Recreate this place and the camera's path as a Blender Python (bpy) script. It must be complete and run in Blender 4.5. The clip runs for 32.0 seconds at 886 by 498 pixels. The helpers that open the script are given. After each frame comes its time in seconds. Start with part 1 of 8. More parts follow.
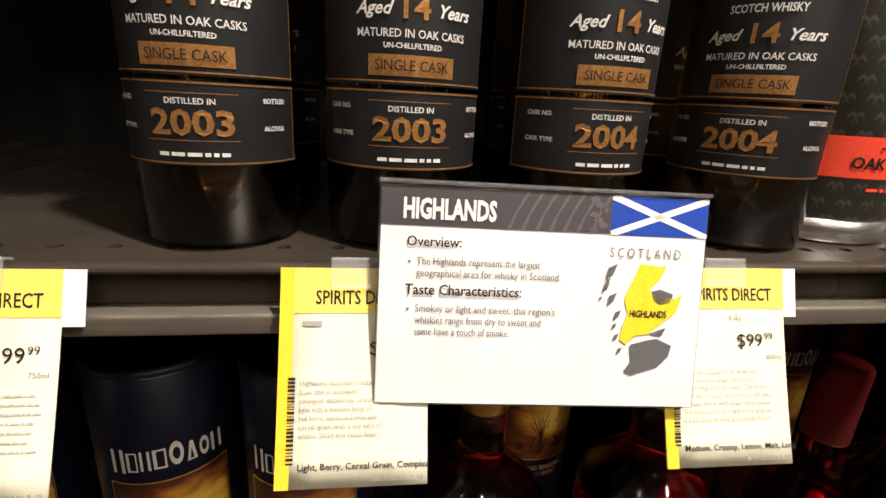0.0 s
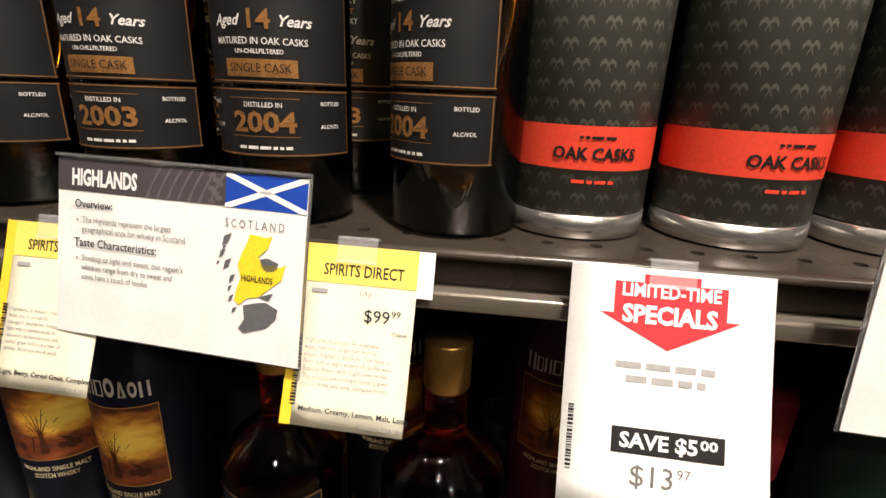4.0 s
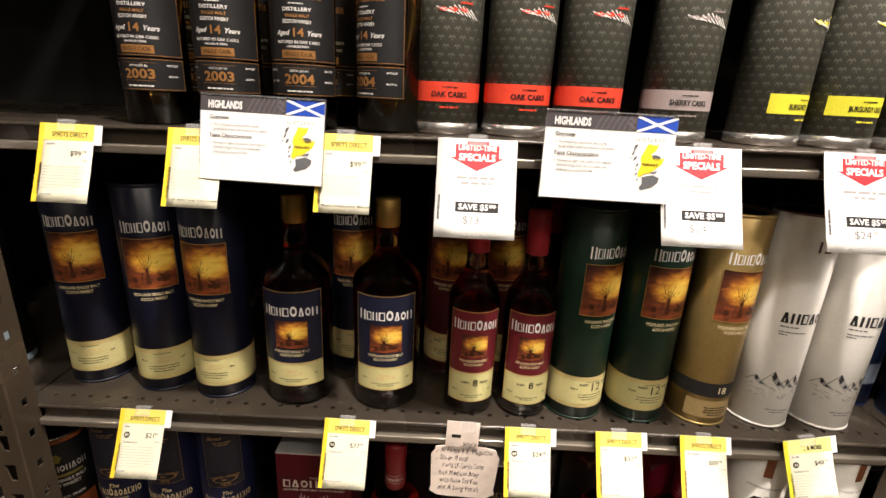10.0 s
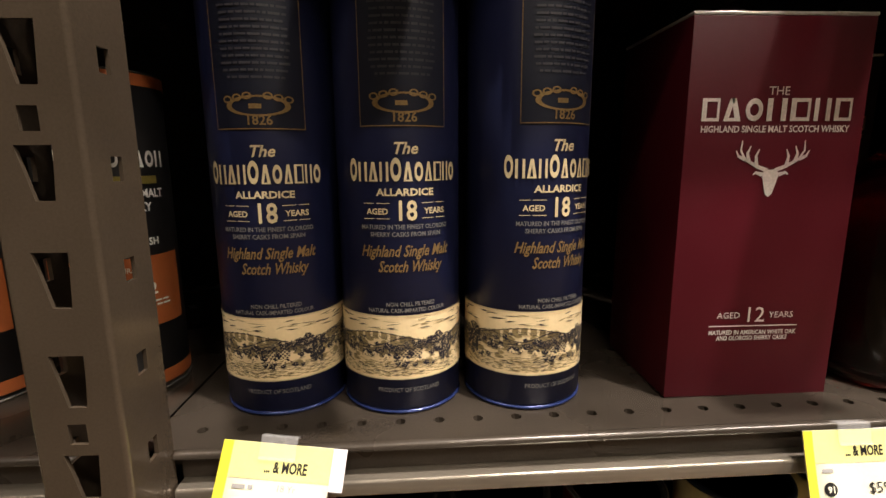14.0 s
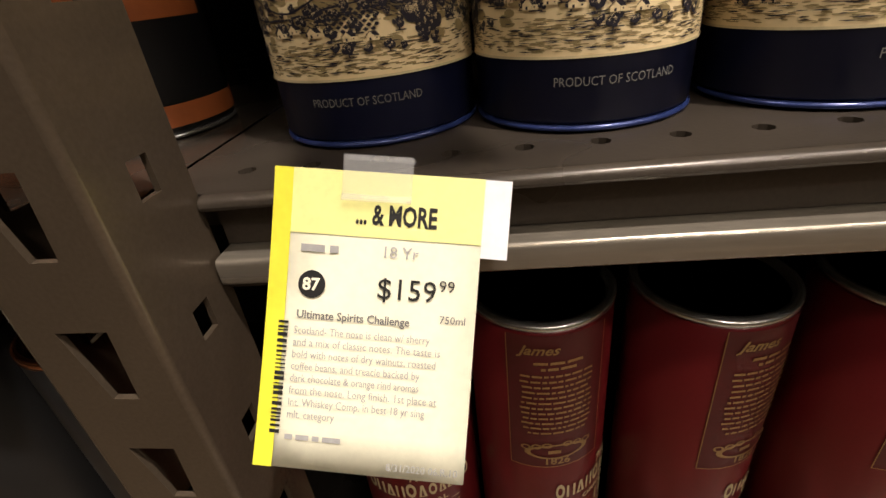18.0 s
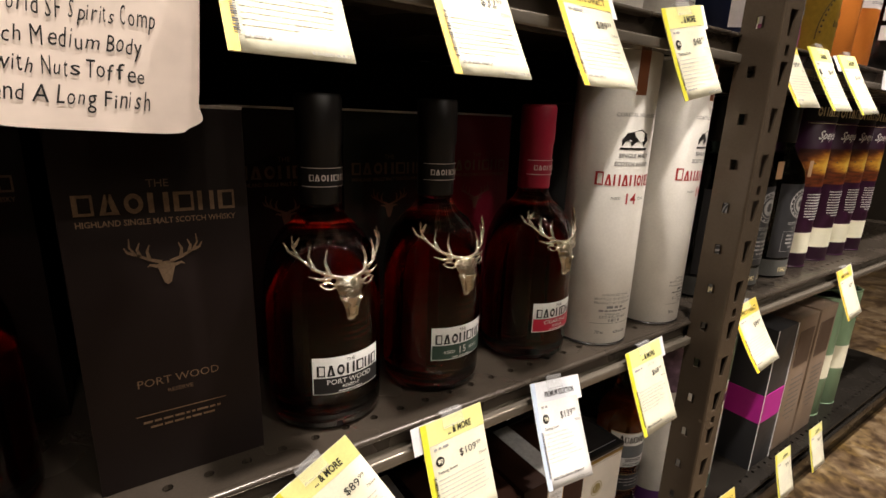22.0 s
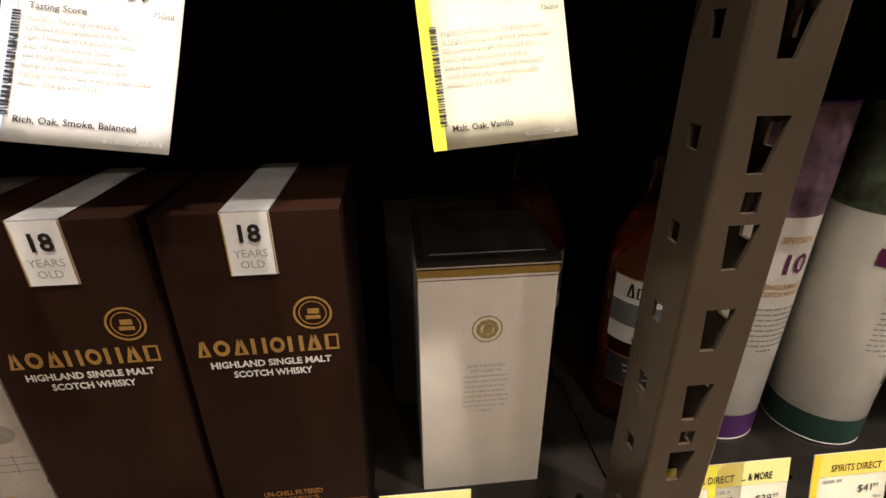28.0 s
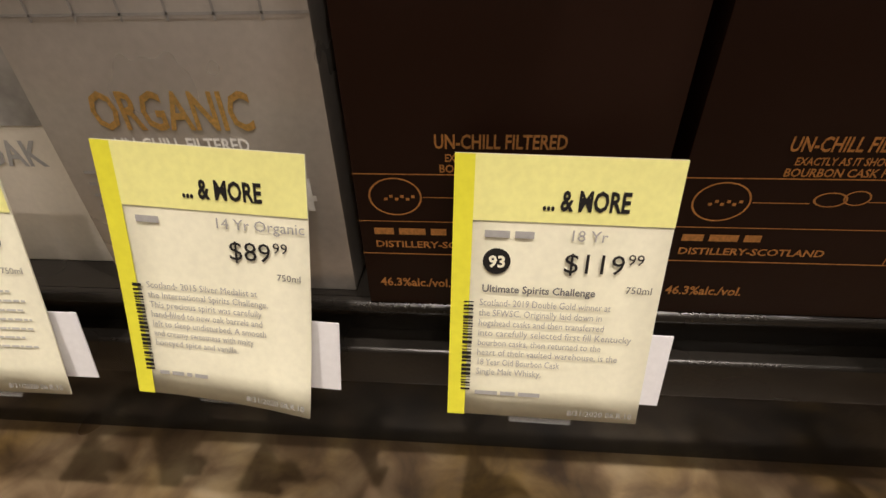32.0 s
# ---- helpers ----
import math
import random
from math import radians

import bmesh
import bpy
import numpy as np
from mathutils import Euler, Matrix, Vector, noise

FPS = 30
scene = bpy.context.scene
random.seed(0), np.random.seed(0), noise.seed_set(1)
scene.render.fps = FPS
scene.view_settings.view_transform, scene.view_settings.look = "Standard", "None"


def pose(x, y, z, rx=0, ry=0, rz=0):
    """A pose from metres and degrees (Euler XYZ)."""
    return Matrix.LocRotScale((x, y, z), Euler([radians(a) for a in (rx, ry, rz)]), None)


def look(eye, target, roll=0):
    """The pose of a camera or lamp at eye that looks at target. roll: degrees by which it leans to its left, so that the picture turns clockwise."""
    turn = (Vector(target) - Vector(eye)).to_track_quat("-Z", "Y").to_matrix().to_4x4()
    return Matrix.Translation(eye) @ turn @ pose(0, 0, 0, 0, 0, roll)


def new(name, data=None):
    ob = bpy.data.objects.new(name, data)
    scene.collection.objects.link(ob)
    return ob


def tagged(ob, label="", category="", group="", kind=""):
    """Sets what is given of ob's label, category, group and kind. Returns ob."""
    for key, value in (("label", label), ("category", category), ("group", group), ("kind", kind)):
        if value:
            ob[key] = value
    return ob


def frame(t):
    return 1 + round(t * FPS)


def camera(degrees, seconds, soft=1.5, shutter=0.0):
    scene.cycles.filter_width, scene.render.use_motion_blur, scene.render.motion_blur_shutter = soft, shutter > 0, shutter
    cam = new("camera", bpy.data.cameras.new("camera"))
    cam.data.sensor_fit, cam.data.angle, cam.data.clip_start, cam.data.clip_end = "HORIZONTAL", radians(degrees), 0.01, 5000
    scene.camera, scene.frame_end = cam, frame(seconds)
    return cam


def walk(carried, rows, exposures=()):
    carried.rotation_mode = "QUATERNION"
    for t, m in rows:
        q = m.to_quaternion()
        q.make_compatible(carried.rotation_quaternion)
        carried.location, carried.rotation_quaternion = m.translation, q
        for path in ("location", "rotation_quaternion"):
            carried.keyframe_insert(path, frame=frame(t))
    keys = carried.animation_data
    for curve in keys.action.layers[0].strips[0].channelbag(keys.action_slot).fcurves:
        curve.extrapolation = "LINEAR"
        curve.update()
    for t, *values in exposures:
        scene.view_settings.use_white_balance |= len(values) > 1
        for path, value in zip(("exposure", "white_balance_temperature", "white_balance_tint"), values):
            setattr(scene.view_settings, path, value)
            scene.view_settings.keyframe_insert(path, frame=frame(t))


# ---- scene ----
import functools

# stops by which the clip's camera brightens or darkens on the way
EXPOSURES = [(0.0, -0.15), (2.0, -0.46), (5.0, -0.22), (7.0, -0.46), (9.0, -0.12), (11.0, -0.02), (12.0, -0.38), (13.0, 0.3), (14.0, 0.6), (15.0, 0.8), (17.5, 0.15), (18.5, 0.2), (20.0, 0.68), (21.0, 0.52), (22.0, -0.08), (23.0, -0.2), (24.0, -0.03), (27.0, 0.22), (28.0, -0.06), (29.0, -0.15), (30.0, -0.12), (31.2, -0.28), (32.0, -0.36)]
cam = camera(85.45, 32.0)
# seconds, eye in metres, turn in degrees
PATH = [
    (0.0, -0.0062, -0.1851, 1.3317, 72.58, -3.08, -6.66),
    (0.5, 0.0217, -0.2219, 1.3170, 71.04, -3.01, -5.09),
    (1.0, 0.1030, -0.2008, 1.3045, 69.26, -3.22, 2.10),
    (1.5, 0.1644, -0.1738, 1.2975, 69.39, -2.94, 8.58),
    (2.0, 0.1885, -0.1466, 1.2940, 69.09, -2.05, 11.89),
    (2.5, 0.1969, -0.1334, 1.2918, 68.33, -0.51, 13.68),
    (4.5, 0.2633, -0.3112, 1.3514, 73.50, -2.37, 6.80),
    (5.0, 0.3206, -0.4615, 1.3551, 75.77, -1.34, 4.11),
    (5.5, 0.4159, -0.5370, 1.3711, 77.97, 0.44, -1.49),
    (6.0, 0.5212, -0.5840, 1.3889, 77.81, 0.24, -0.26),
    (6.5, 0.6431, -0.6531, 1.3700, 77.76, -2.20, -3.85),
    (7.0, 0.6762, -0.6986, 1.3592, 77.62, -1.88, -6.72),
    (7.5, 0.6793, -0.7247, 1.3480, 75.71, -1.83, -4.85),
    (8.0, 0.6527, -0.7161, 1.3452, 74.18, -2.61, -1.15),
    (8.5, 0.5797, -0.6963, 1.3509, 72.96, -3.46, -0.26),
    (9.0, 0.4549, -0.6837, 1.3483, 72.32, -2.73, -0.35),
    (9.5, 0.3392, -0.6373, 1.3236, 72.35, -1.54, 1.28),
    (10.0, 0.2775, -0.5473, 1.3110, 72.02, -2.71, 1.23),
    (10.5, 0.1818, -0.4536, 1.3017, 71.61, -3.09, 2.13),
    (11.0, 0.0134, -0.4443, 1.2763, 72.29, -2.07, -5.57),
    (11.5, -0.0835, -0.4392, 1.2726, 66.94, -0.85, -8.26),
    (12.0, -0.0903, -0.3878, 1.1252, 66.78, 0.66, -3.11),
    (12.5, -0.1207, -0.3459, 0.9246, 71.62, 1.47, -1.18),
    (13.0, -0.1296, -0.3207, 0.7820, 77.08, 1.13, -0.49),
    (13.5, -0.1483, -0.2970, 0.7154, 80.02, 0.62, -1.10),
    (14.0, -0.1393, -0.2464, 0.6812, 79.57, 0.42, -2.76),
    (14.5, -0.1566, -0.2189, 0.6535, 75.41, 0.21, -2.20),
    (15.0, -0.1800, -0.1879, 0.6164, 68.65, 1.99, 0.01),
    (15.5, -0.2071, -0.1514, 0.5915, 62.49, 2.67, 0.99),
    (17.5, -0.2178, -0.0944, 0.5462, 57.27, 4.47, 4.77),
    (18.0, -0.1883, -0.1182, 0.5672, 60.17, 5.90, 4.94),
    (18.5, -0.1528, -0.1622, 0.5862, 65.14, 4.77, 1.10),
    (19.0, -0.1019, -0.1943, 0.6106, 68.83, 2.47, -4.81),
    (19.5, -0.0575, -0.2096, 0.6242, 72.33, 1.18, -11.31),
    (20.0, -0.0064, -0.2360, 0.6286, 73.19, -0.09, -17.55),
    (20.5, 0.0410, -0.2786, 0.6464, 72.48, -1.14, -23.39),
    (21.0, 0.1081, -0.3195, 0.6622, 71.86, -1.14, -29.44),
    (21.5, 0.1854, -0.3186, 0.6995, 75.96, -1.51, -31.36),
    (22.0, 0.3263, -0.2815, 0.7642, 75.31, -1.97, -33.42),
    (22.5, 0.4797, -0.2307, 0.7633, 74.02, -6.12, -31.68),
    (23.0, 0.5734, -0.2131, 0.7578, 73.32, -5.88, -24.63),
    (23.5, 0.6341, -0.2214, 0.7387, 75.59, -4.86, -16.20),
    (24.0, 0.6996, -0.2042, 0.6964, 75.99, -3.90, -13.33),
    (24.5, 0.7429, -0.1930, 0.7058, 77.61, -2.12, -14.62),
    (26.5, 0.8008, -0.1989, 0.6187, 76.09, 2.79, -6.95),
    (27.0, 0.7945, -0.2036, 0.5718, 71.07, 2.31, -7.85),
    (27.5, 0.7844, -0.2136, 0.5278, 68.12, 1.11, -8.08),
    (28.0, 0.7709, -0.2237, 0.4731, 65.50, 0.34, -6.05),
    (28.5, 0.7431, -0.2399, 0.4601, 65.36, 0.19, -3.06),
    (29.0, 0.7526, -0.2413, 0.4370, 63.04, -0.47, -2.83),
    (29.5, 0.7341, -0.2252, 0.3775, 60.59, -0.32, -0.08),
    (30.0, 0.7107, -0.2111, 0.3318, 57.14, -0.38, 1.74),
    (30.5, 0.6887, -0.1875, 0.2932, 56.72, 0.32, 2.40),
    (31.0, 0.6205, -0.1467, 0.2498, 55.73, 1.57, 4.15),
    (31.5, 0.5921, -0.1203, 0.2423, 55.29, 2.00, 4.38),
    (32.0, 0.5832, -0.1159, 0.2391, 54.43, 1.41, 4.34),
]
walk(cam, [(t, pose(x, y, z, rx, ry, rz)) for t, x, y, z, rx, ry, rz in PATH], EXPOSURES)
# ---- light ----
world = bpy.data.worlds.new("shop_ambience")
scene.world = world
world.use_nodes = True
world.node_tree.nodes["Background"].inputs[0].default_value = (1.0, 0.86, 0.70, 1)
world.node_tree.nodes["Background"].inputs[1].default_value = 0.02


def spot(x, y, z, tx, ty, tz, watts, size=75, blend=0.7, radius=0.07):
    data = bpy.data.lights.new("track_spot", "SPOT")
    data.energy, data.spot_size, data.spot_blend = watts, radians(size), blend
    data.shadow_soft_size, data.color = radius, (1.0, 0.90, 0.825)
    ob = new("track_spot", data)
    ob.matrix_world = look((x, y, z), (tx, ty, tz))
    return ob


# a row close above the shelf fronts, steep; another across the aisle
NEAR_SPOTS = [(-1.30, -0.46, 70), (0.50, -0.46, 270), (1.55, -0.46, 270), (2.60, -0.46, 220)]
FAR_SPOTS = [(0.15, -1.9, 24), (1.25, -1.95, 74), (2.35, -1.9, 60)]
SPOT_PLACES = [(sx, sy) for sx, sy, watts in NEAR_SPOTS + FAR_SPOTS]
for sx, sy, watts in NEAR_SPOTS:
    spot(sx, sy, 2.78, sx - 0.06, 0.0, 0.75, watts, 78, 0.7, 0.045)
for sx, sy, watts in FAR_SPOTS:
    spot(sx, sy, 2.78, sx - 0.06, 0.0, 0.75, watts, 78, 0.7, 0.05)
# ---- materials ----
MATS = {}


def mat(name, color, rough=0.5, metal=0.0, spec=0.5, grain=0.0, scale=300.0, bump=0.0, stain=0.0, stain_scale=14.0, coat=0.0, trans=0.0, ior=1.45, noise_stretch=(1, 1, 1), emit=0.0):
    """A principled surface whose colour varies at two scales (grain, stain) and whose relief follows the grain."""
    if name in MATS:
        return MATS[name]
    m = bpy.data.materials.new(name)
    m.use_nodes = True
    nt = m.node_tree
    bs = nt.nodes["Principled BSDF"]
    bs.inputs["Base Color"].default_value = (*color, 1)
    bs.inputs["Roughness"].default_value = rough
    bs.inputs["Metallic"].default_value = metal
    bs.inputs["Specular IOR Level"].default_value = spec
    bs.inputs["Coat Weight"].default_value = coat
    bs.inputs["Coat Roughness"].default_value = 0.12
    bs.inputs["Transmission Weight"].default_value = trans
    bs.inputs["IOR"].default_value = ior
    if emit:
        bs.inputs["Emission Color"].default_value = (*color, 1)
        bs.inputs["Emission Strength"].default_value = emit
    if grain or stain or bump:
        tc = nt.nodes.new("ShaderNodeTexCoord")
        mp = nt.nodes.new("ShaderNodeMapping")
        mp.inputs["Scale"].default_value = noise_stretch
        nt.links.new(tc.outputs["Object"], mp.inputs["Vector"])
        fine = nt.nodes.new("ShaderNodeTexNoise")
        fine.inputs["Scale"].default_value = scale
        fine.inputs["Detail"].default_value = 4
        wide = nt.nodes.new("ShaderNodeTexNoise")
        wide.inputs["Scale"].default_value = stain_scale
        wide.inputs["Detail"].default_value = 3
        for n in (fine, wide):
            nt.links.new(mp.outputs["Vector"], n.inputs["Vector"])
        last = None
        for n, amount in ((fine, grain), (wide, stain)):
            if not amount:
                continue
            rg = nt.nodes.new("ShaderNodeMapRange")
            rg.inputs["From Min"].default_value, rg.inputs["From Max"].default_value = 0.3, 0.7
            rg.inputs["To Min"].default_value, rg.inputs["To Max"].default_value = 1 - amount, 1 + amount
            nt.links.new(n.outputs["Fac"], rg.inputs["Value"])
            mul = nt.nodes.new("ShaderNodeVectorMath")
            mul.operation = "SCALE"
            if last is None:
                mul.inputs[0].default_value = color
            else:
                nt.links.new(last, mul.inputs[0])
            nt.links.new(rg.outputs["Result"], mul.inputs["Scale"])
            last = mul.outputs[0]
        if last is not None:
            nt.links.new(last, bs.inputs["Base Color"])
        if stain:
            rr = nt.nodes.new("ShaderNodeMapRange")
            rr.inputs["To Min"].default_value, rr.inputs["To Max"].default_value = max(0.03, rough - 0.12), min(1, rough + 0.12)
            nt.links.new(wide.outputs["Fac"], rr.inputs["Value"])
            nt.links.new(rr.outputs["Result"], bs.inputs["Roughness"])
        if bump:
            bp = nt.nodes.new("ShaderNodeBump")
            bp.inputs["Strength"].default_value = bump
            bp.inputs["Distance"].default_value = 0.001
            nt.links.new(fine.outputs["Fac"], bp.inputs["Height"])
            nt.links.new(bp.outputs["Normal"], bs.inputs["Normal"])
    MATS[name] = m
    return m


def card(name, color, rough=0.42, spec=0.5):
    """Printed card or paper."""
    return mat(name, color, rough, 0, spec, grain=0.035, scale=420, bump=0.03, stain=0.05, stain_scale=30)


def ink(name, color, rough=0.45, metal=0.0):
    return mat(name, color, rough, metal, 0.4, grain=0.08, scale=500)


STEEL = mat("painted_steel", (0.088, 0.066, 0.046), 0.24, 0.35, grain=0.08, scale=700, bump=0.03, stain=0.16, stain_scale=9)
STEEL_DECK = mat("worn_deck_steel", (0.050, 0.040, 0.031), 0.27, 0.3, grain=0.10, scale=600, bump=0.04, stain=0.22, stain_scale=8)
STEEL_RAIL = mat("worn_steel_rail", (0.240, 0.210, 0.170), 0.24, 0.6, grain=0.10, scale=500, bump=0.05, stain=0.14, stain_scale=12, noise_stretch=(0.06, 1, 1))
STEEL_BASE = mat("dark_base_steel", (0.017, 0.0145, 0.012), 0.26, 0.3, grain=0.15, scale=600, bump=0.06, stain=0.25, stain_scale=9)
KICK = mat("kick_plate_paint", (0.010, 0.009, 0.008), 0.16, 0.0, grain=0.2, scale=220, bump=0.15, stain=0.2)
BACK = mat("back_panel_paint", (0.005, 0.0047, 0.0045), 0.8, grain=0.2, scale=60, stain=0.2)
GLASS = mat("bottle_glass", (0.93, 0.95, 0.93), 0.02, trans=1.0, ior=1.46)
CLEAR = mat("clear_plastic", (0.95, 0.95, 0.97), 0.06, trans=0.92, ior=1.3)
WHISKY = mat("amber_spirit", (0.95, 0.50, 0.060), 0.02, trans=1.0, ior=1.36)
WHISKY_RED = mat("red_amber_spirit", (0.64, 0.026, 0.012), 0.02, trans=1.0, ior=1.36)
WHITE = card("white_card", (0.80, 0.79, 0.77))
CREAM = card("cream_paper", (0.80, 0.77, 0.60))
BLACK = ink("black_ink", (0.015, 0.014, 0.014))
GREY = ink("grey_ink", (0.15, 0.145, 0.14))
FAINT = ink("faint_grey_ink", (0.50, 0.49, 0.47))
FINE = ink("fine_grey_ink", (0.36, 0.35, 0.34))
LIGHT_GREY = ink("pale_grey_ink", (0.34, 0.33, 0.32))
WHITE_INK = ink("white_ink", (0.72, 0.70, 0.66))
YELLOW = card("orange_yellow_card", (0.86, 0.58, 0.04))
LIME = card("lime_yellow_card", (0.72, 0.68, 0.05))
LIME_PALE = card("pale_lime_card", (0.79, 0.76, 0.30))
YELLOW_PALE = card("pale_yellow_card", (0.85, 0.66, 0.13))
BLUE_PALE = card("pale_blue_card", (0.50, 0.58, 0.72))
RED_INK = ink("red_ink", (0.62, 0.03, 0.04))
GOLD_INK = mat("gold_foil", (0.72, 0.46, 0.16), 0.3, 0.75, grain=0.2, scale=900)
COPPER_INK = mat("copper_foil", (0.62, 0.30, 0.10), 0.32, 0.7, grain=0.25, scale=900)
CREAM_INK = ink("cream_ink", (0.78, 0.66, 0.40))
SILVER = mat("cast_silver", (0.92, 0.83, 0.66), 0.17, 1.0, grain=0.15, scale=620, bump=0.9)
TIN = mat("tin_rim", (0.55, 0.53, 0.50), 0.25, 0.9, grain=0.1, scale=300)
COPPER = mat("copper_rim", (0.75, 0.33, 0.18), 0.22, 1.0, grain=0.1, scale=200)
FLOOR = None
# ---- building helpers ----
def part(name, bm, material, parent, label=""):
    """Links a bmesh or a mesh as one mesh object under a thing or a part."""
    if isinstance(bm, bmesh.types.BMesh):
        me = bpy.data.meshes.new(name)
        bm.to_mesh(me)
        bm.free()
    else:
        me = bm
    if not me.materials:
        me.materials.append(material)
    ob = new(name, me)
    ob.parent = parent
    if label:
        ob["label"] = label
    return ob


# the shelves of the middle bay hang a little lower at one end: (height at x = 0, rise for each metre)
LEVELS = ((1.2598, 0.0125), (0.8672, 0.0065), (0.5155, 0.0135), (0.116, 0.0))
Z_TOP, Z_MID, Z_THIRD, Z_LOW = [z for z, rise in LEVELS]


def settle(x, z):
    """The height z near a shelf, corrected by that shelf's slope at x."""
    for z0, rise in LEVELS:
        if abs(z - z0) < 0.09:
            return z + rise * min(max(x, -0.311), 0.942)
    return z


def thing(name, label, category, x, y, z, turn=0.0, group="", kind=""):
    if group != "steel shelves":
        z = settle(x, z)
    ob = new(name)
    ob.empty_display_size = 0.02
    ob.matrix_basis = pose(x, y, z, 0, 0, turn)
    return tagged(ob, label, category, group, kind)


def smooth(bm, angle=40):
    for f in bm.faces:
        f.smooth = True
    for e in bm.edges:
        if len(e.link_faces) == 2 and e.calc_face_angle(0) > radians(angle):
            e.smooth = False
    return bm


def lathe(profile, seg=40, squash=1.0):
    """A closed solid turned about z from (radius, height) pairs, bottom to top."""
    bm = bmesh.new()
    rings = []
    for r, z in profile:
        rings.append([bm.verts.new((r * math.sin(2 * math.pi * k / seg), -r * squash * math.cos(2 * math.pi * k / seg), z)) for k in range(seg)])
    for a, b in zip(rings, rings[1:]):
        for k in range(seg):
            bm.faces.new((a[k], a[(k + 1) % seg], b[(k + 1) % seg], b[k]))
    bm.faces.new(rings[0][::-1])
    bm.faces.new(rings[-1])
    return smooth(bm)


def box(x0, x1, y0, y1, z0, z1, bevel=0.0):
    bm = bmesh.new()
    bmesh.ops.create_cube(bm, size=1)
    for v in bm.verts:
        v.co = ((x0 + x1) / 2 + v.co.x * (x1 - x0), (y0 + y1) / 2 + v.co.y * (y1 - y0), (z0 + z1) / 2 + v.co.z * (z1 - z0))
    if bevel:
        bmesh.ops.bevel(bm, geom=bm.edges[:], offset=bevel, segments=2, affect="EDGES", profile=0.6)
        smooth(bm, 50)
    return bm


def extrude_x(outline, x0, x1):
    """A bar along x whose section is the closed outline of (y, z) pairs."""
    bm = bmesh.new()
    a = [bm.verts.new((x0, y, z)) for y, z in outline]
    b = [bm.verts.new((x1, y, z)) for y, z in outline]
    n = len(outline)
    for k in range(n):
        bm.faces.new((a[k], b[k], b[(k + 1) % n], a[(k + 1) % n]))
    bm.faces.new(a[::-1])
    bm.faces.new(b)
    bmesh.ops.recalc_face_normals(bm, faces=bm.faces[:])
    return bm


GLYPHS = {}


def glyphs(words, bold=0.0, shear=0.0):
    """Flat outline of a word in the built-in font, one unit high capitals: points, faces, width."""
    key = (words, bold, shear)
    if key not in GLYPHS:
        cu = bpy.data.curves.new("words", "FONT")
        cu.body, cu.resolution_u, cu.offset, cu.shear = words, 2, bold, shear
        ob = bpy.data.objects.new("words", cu)
        me = ob.to_mesh()
        pts = np.array([v.co[:2] for v in me.vertices]).reshape(-1, 2)
        faces = [tuple(p.vertices) for p in me.polygons]
        ob.to_mesh_clear()
        bpy.data.objects.remove(ob)
        bpy.data.curves.remove(cu)
        if len(pts):
            pts = pts / 0.69
        GLYPHS[key] = (pts, faces, (pts[:, 0].max() if len(pts) else 0.0))
    return GLYPHS[key]


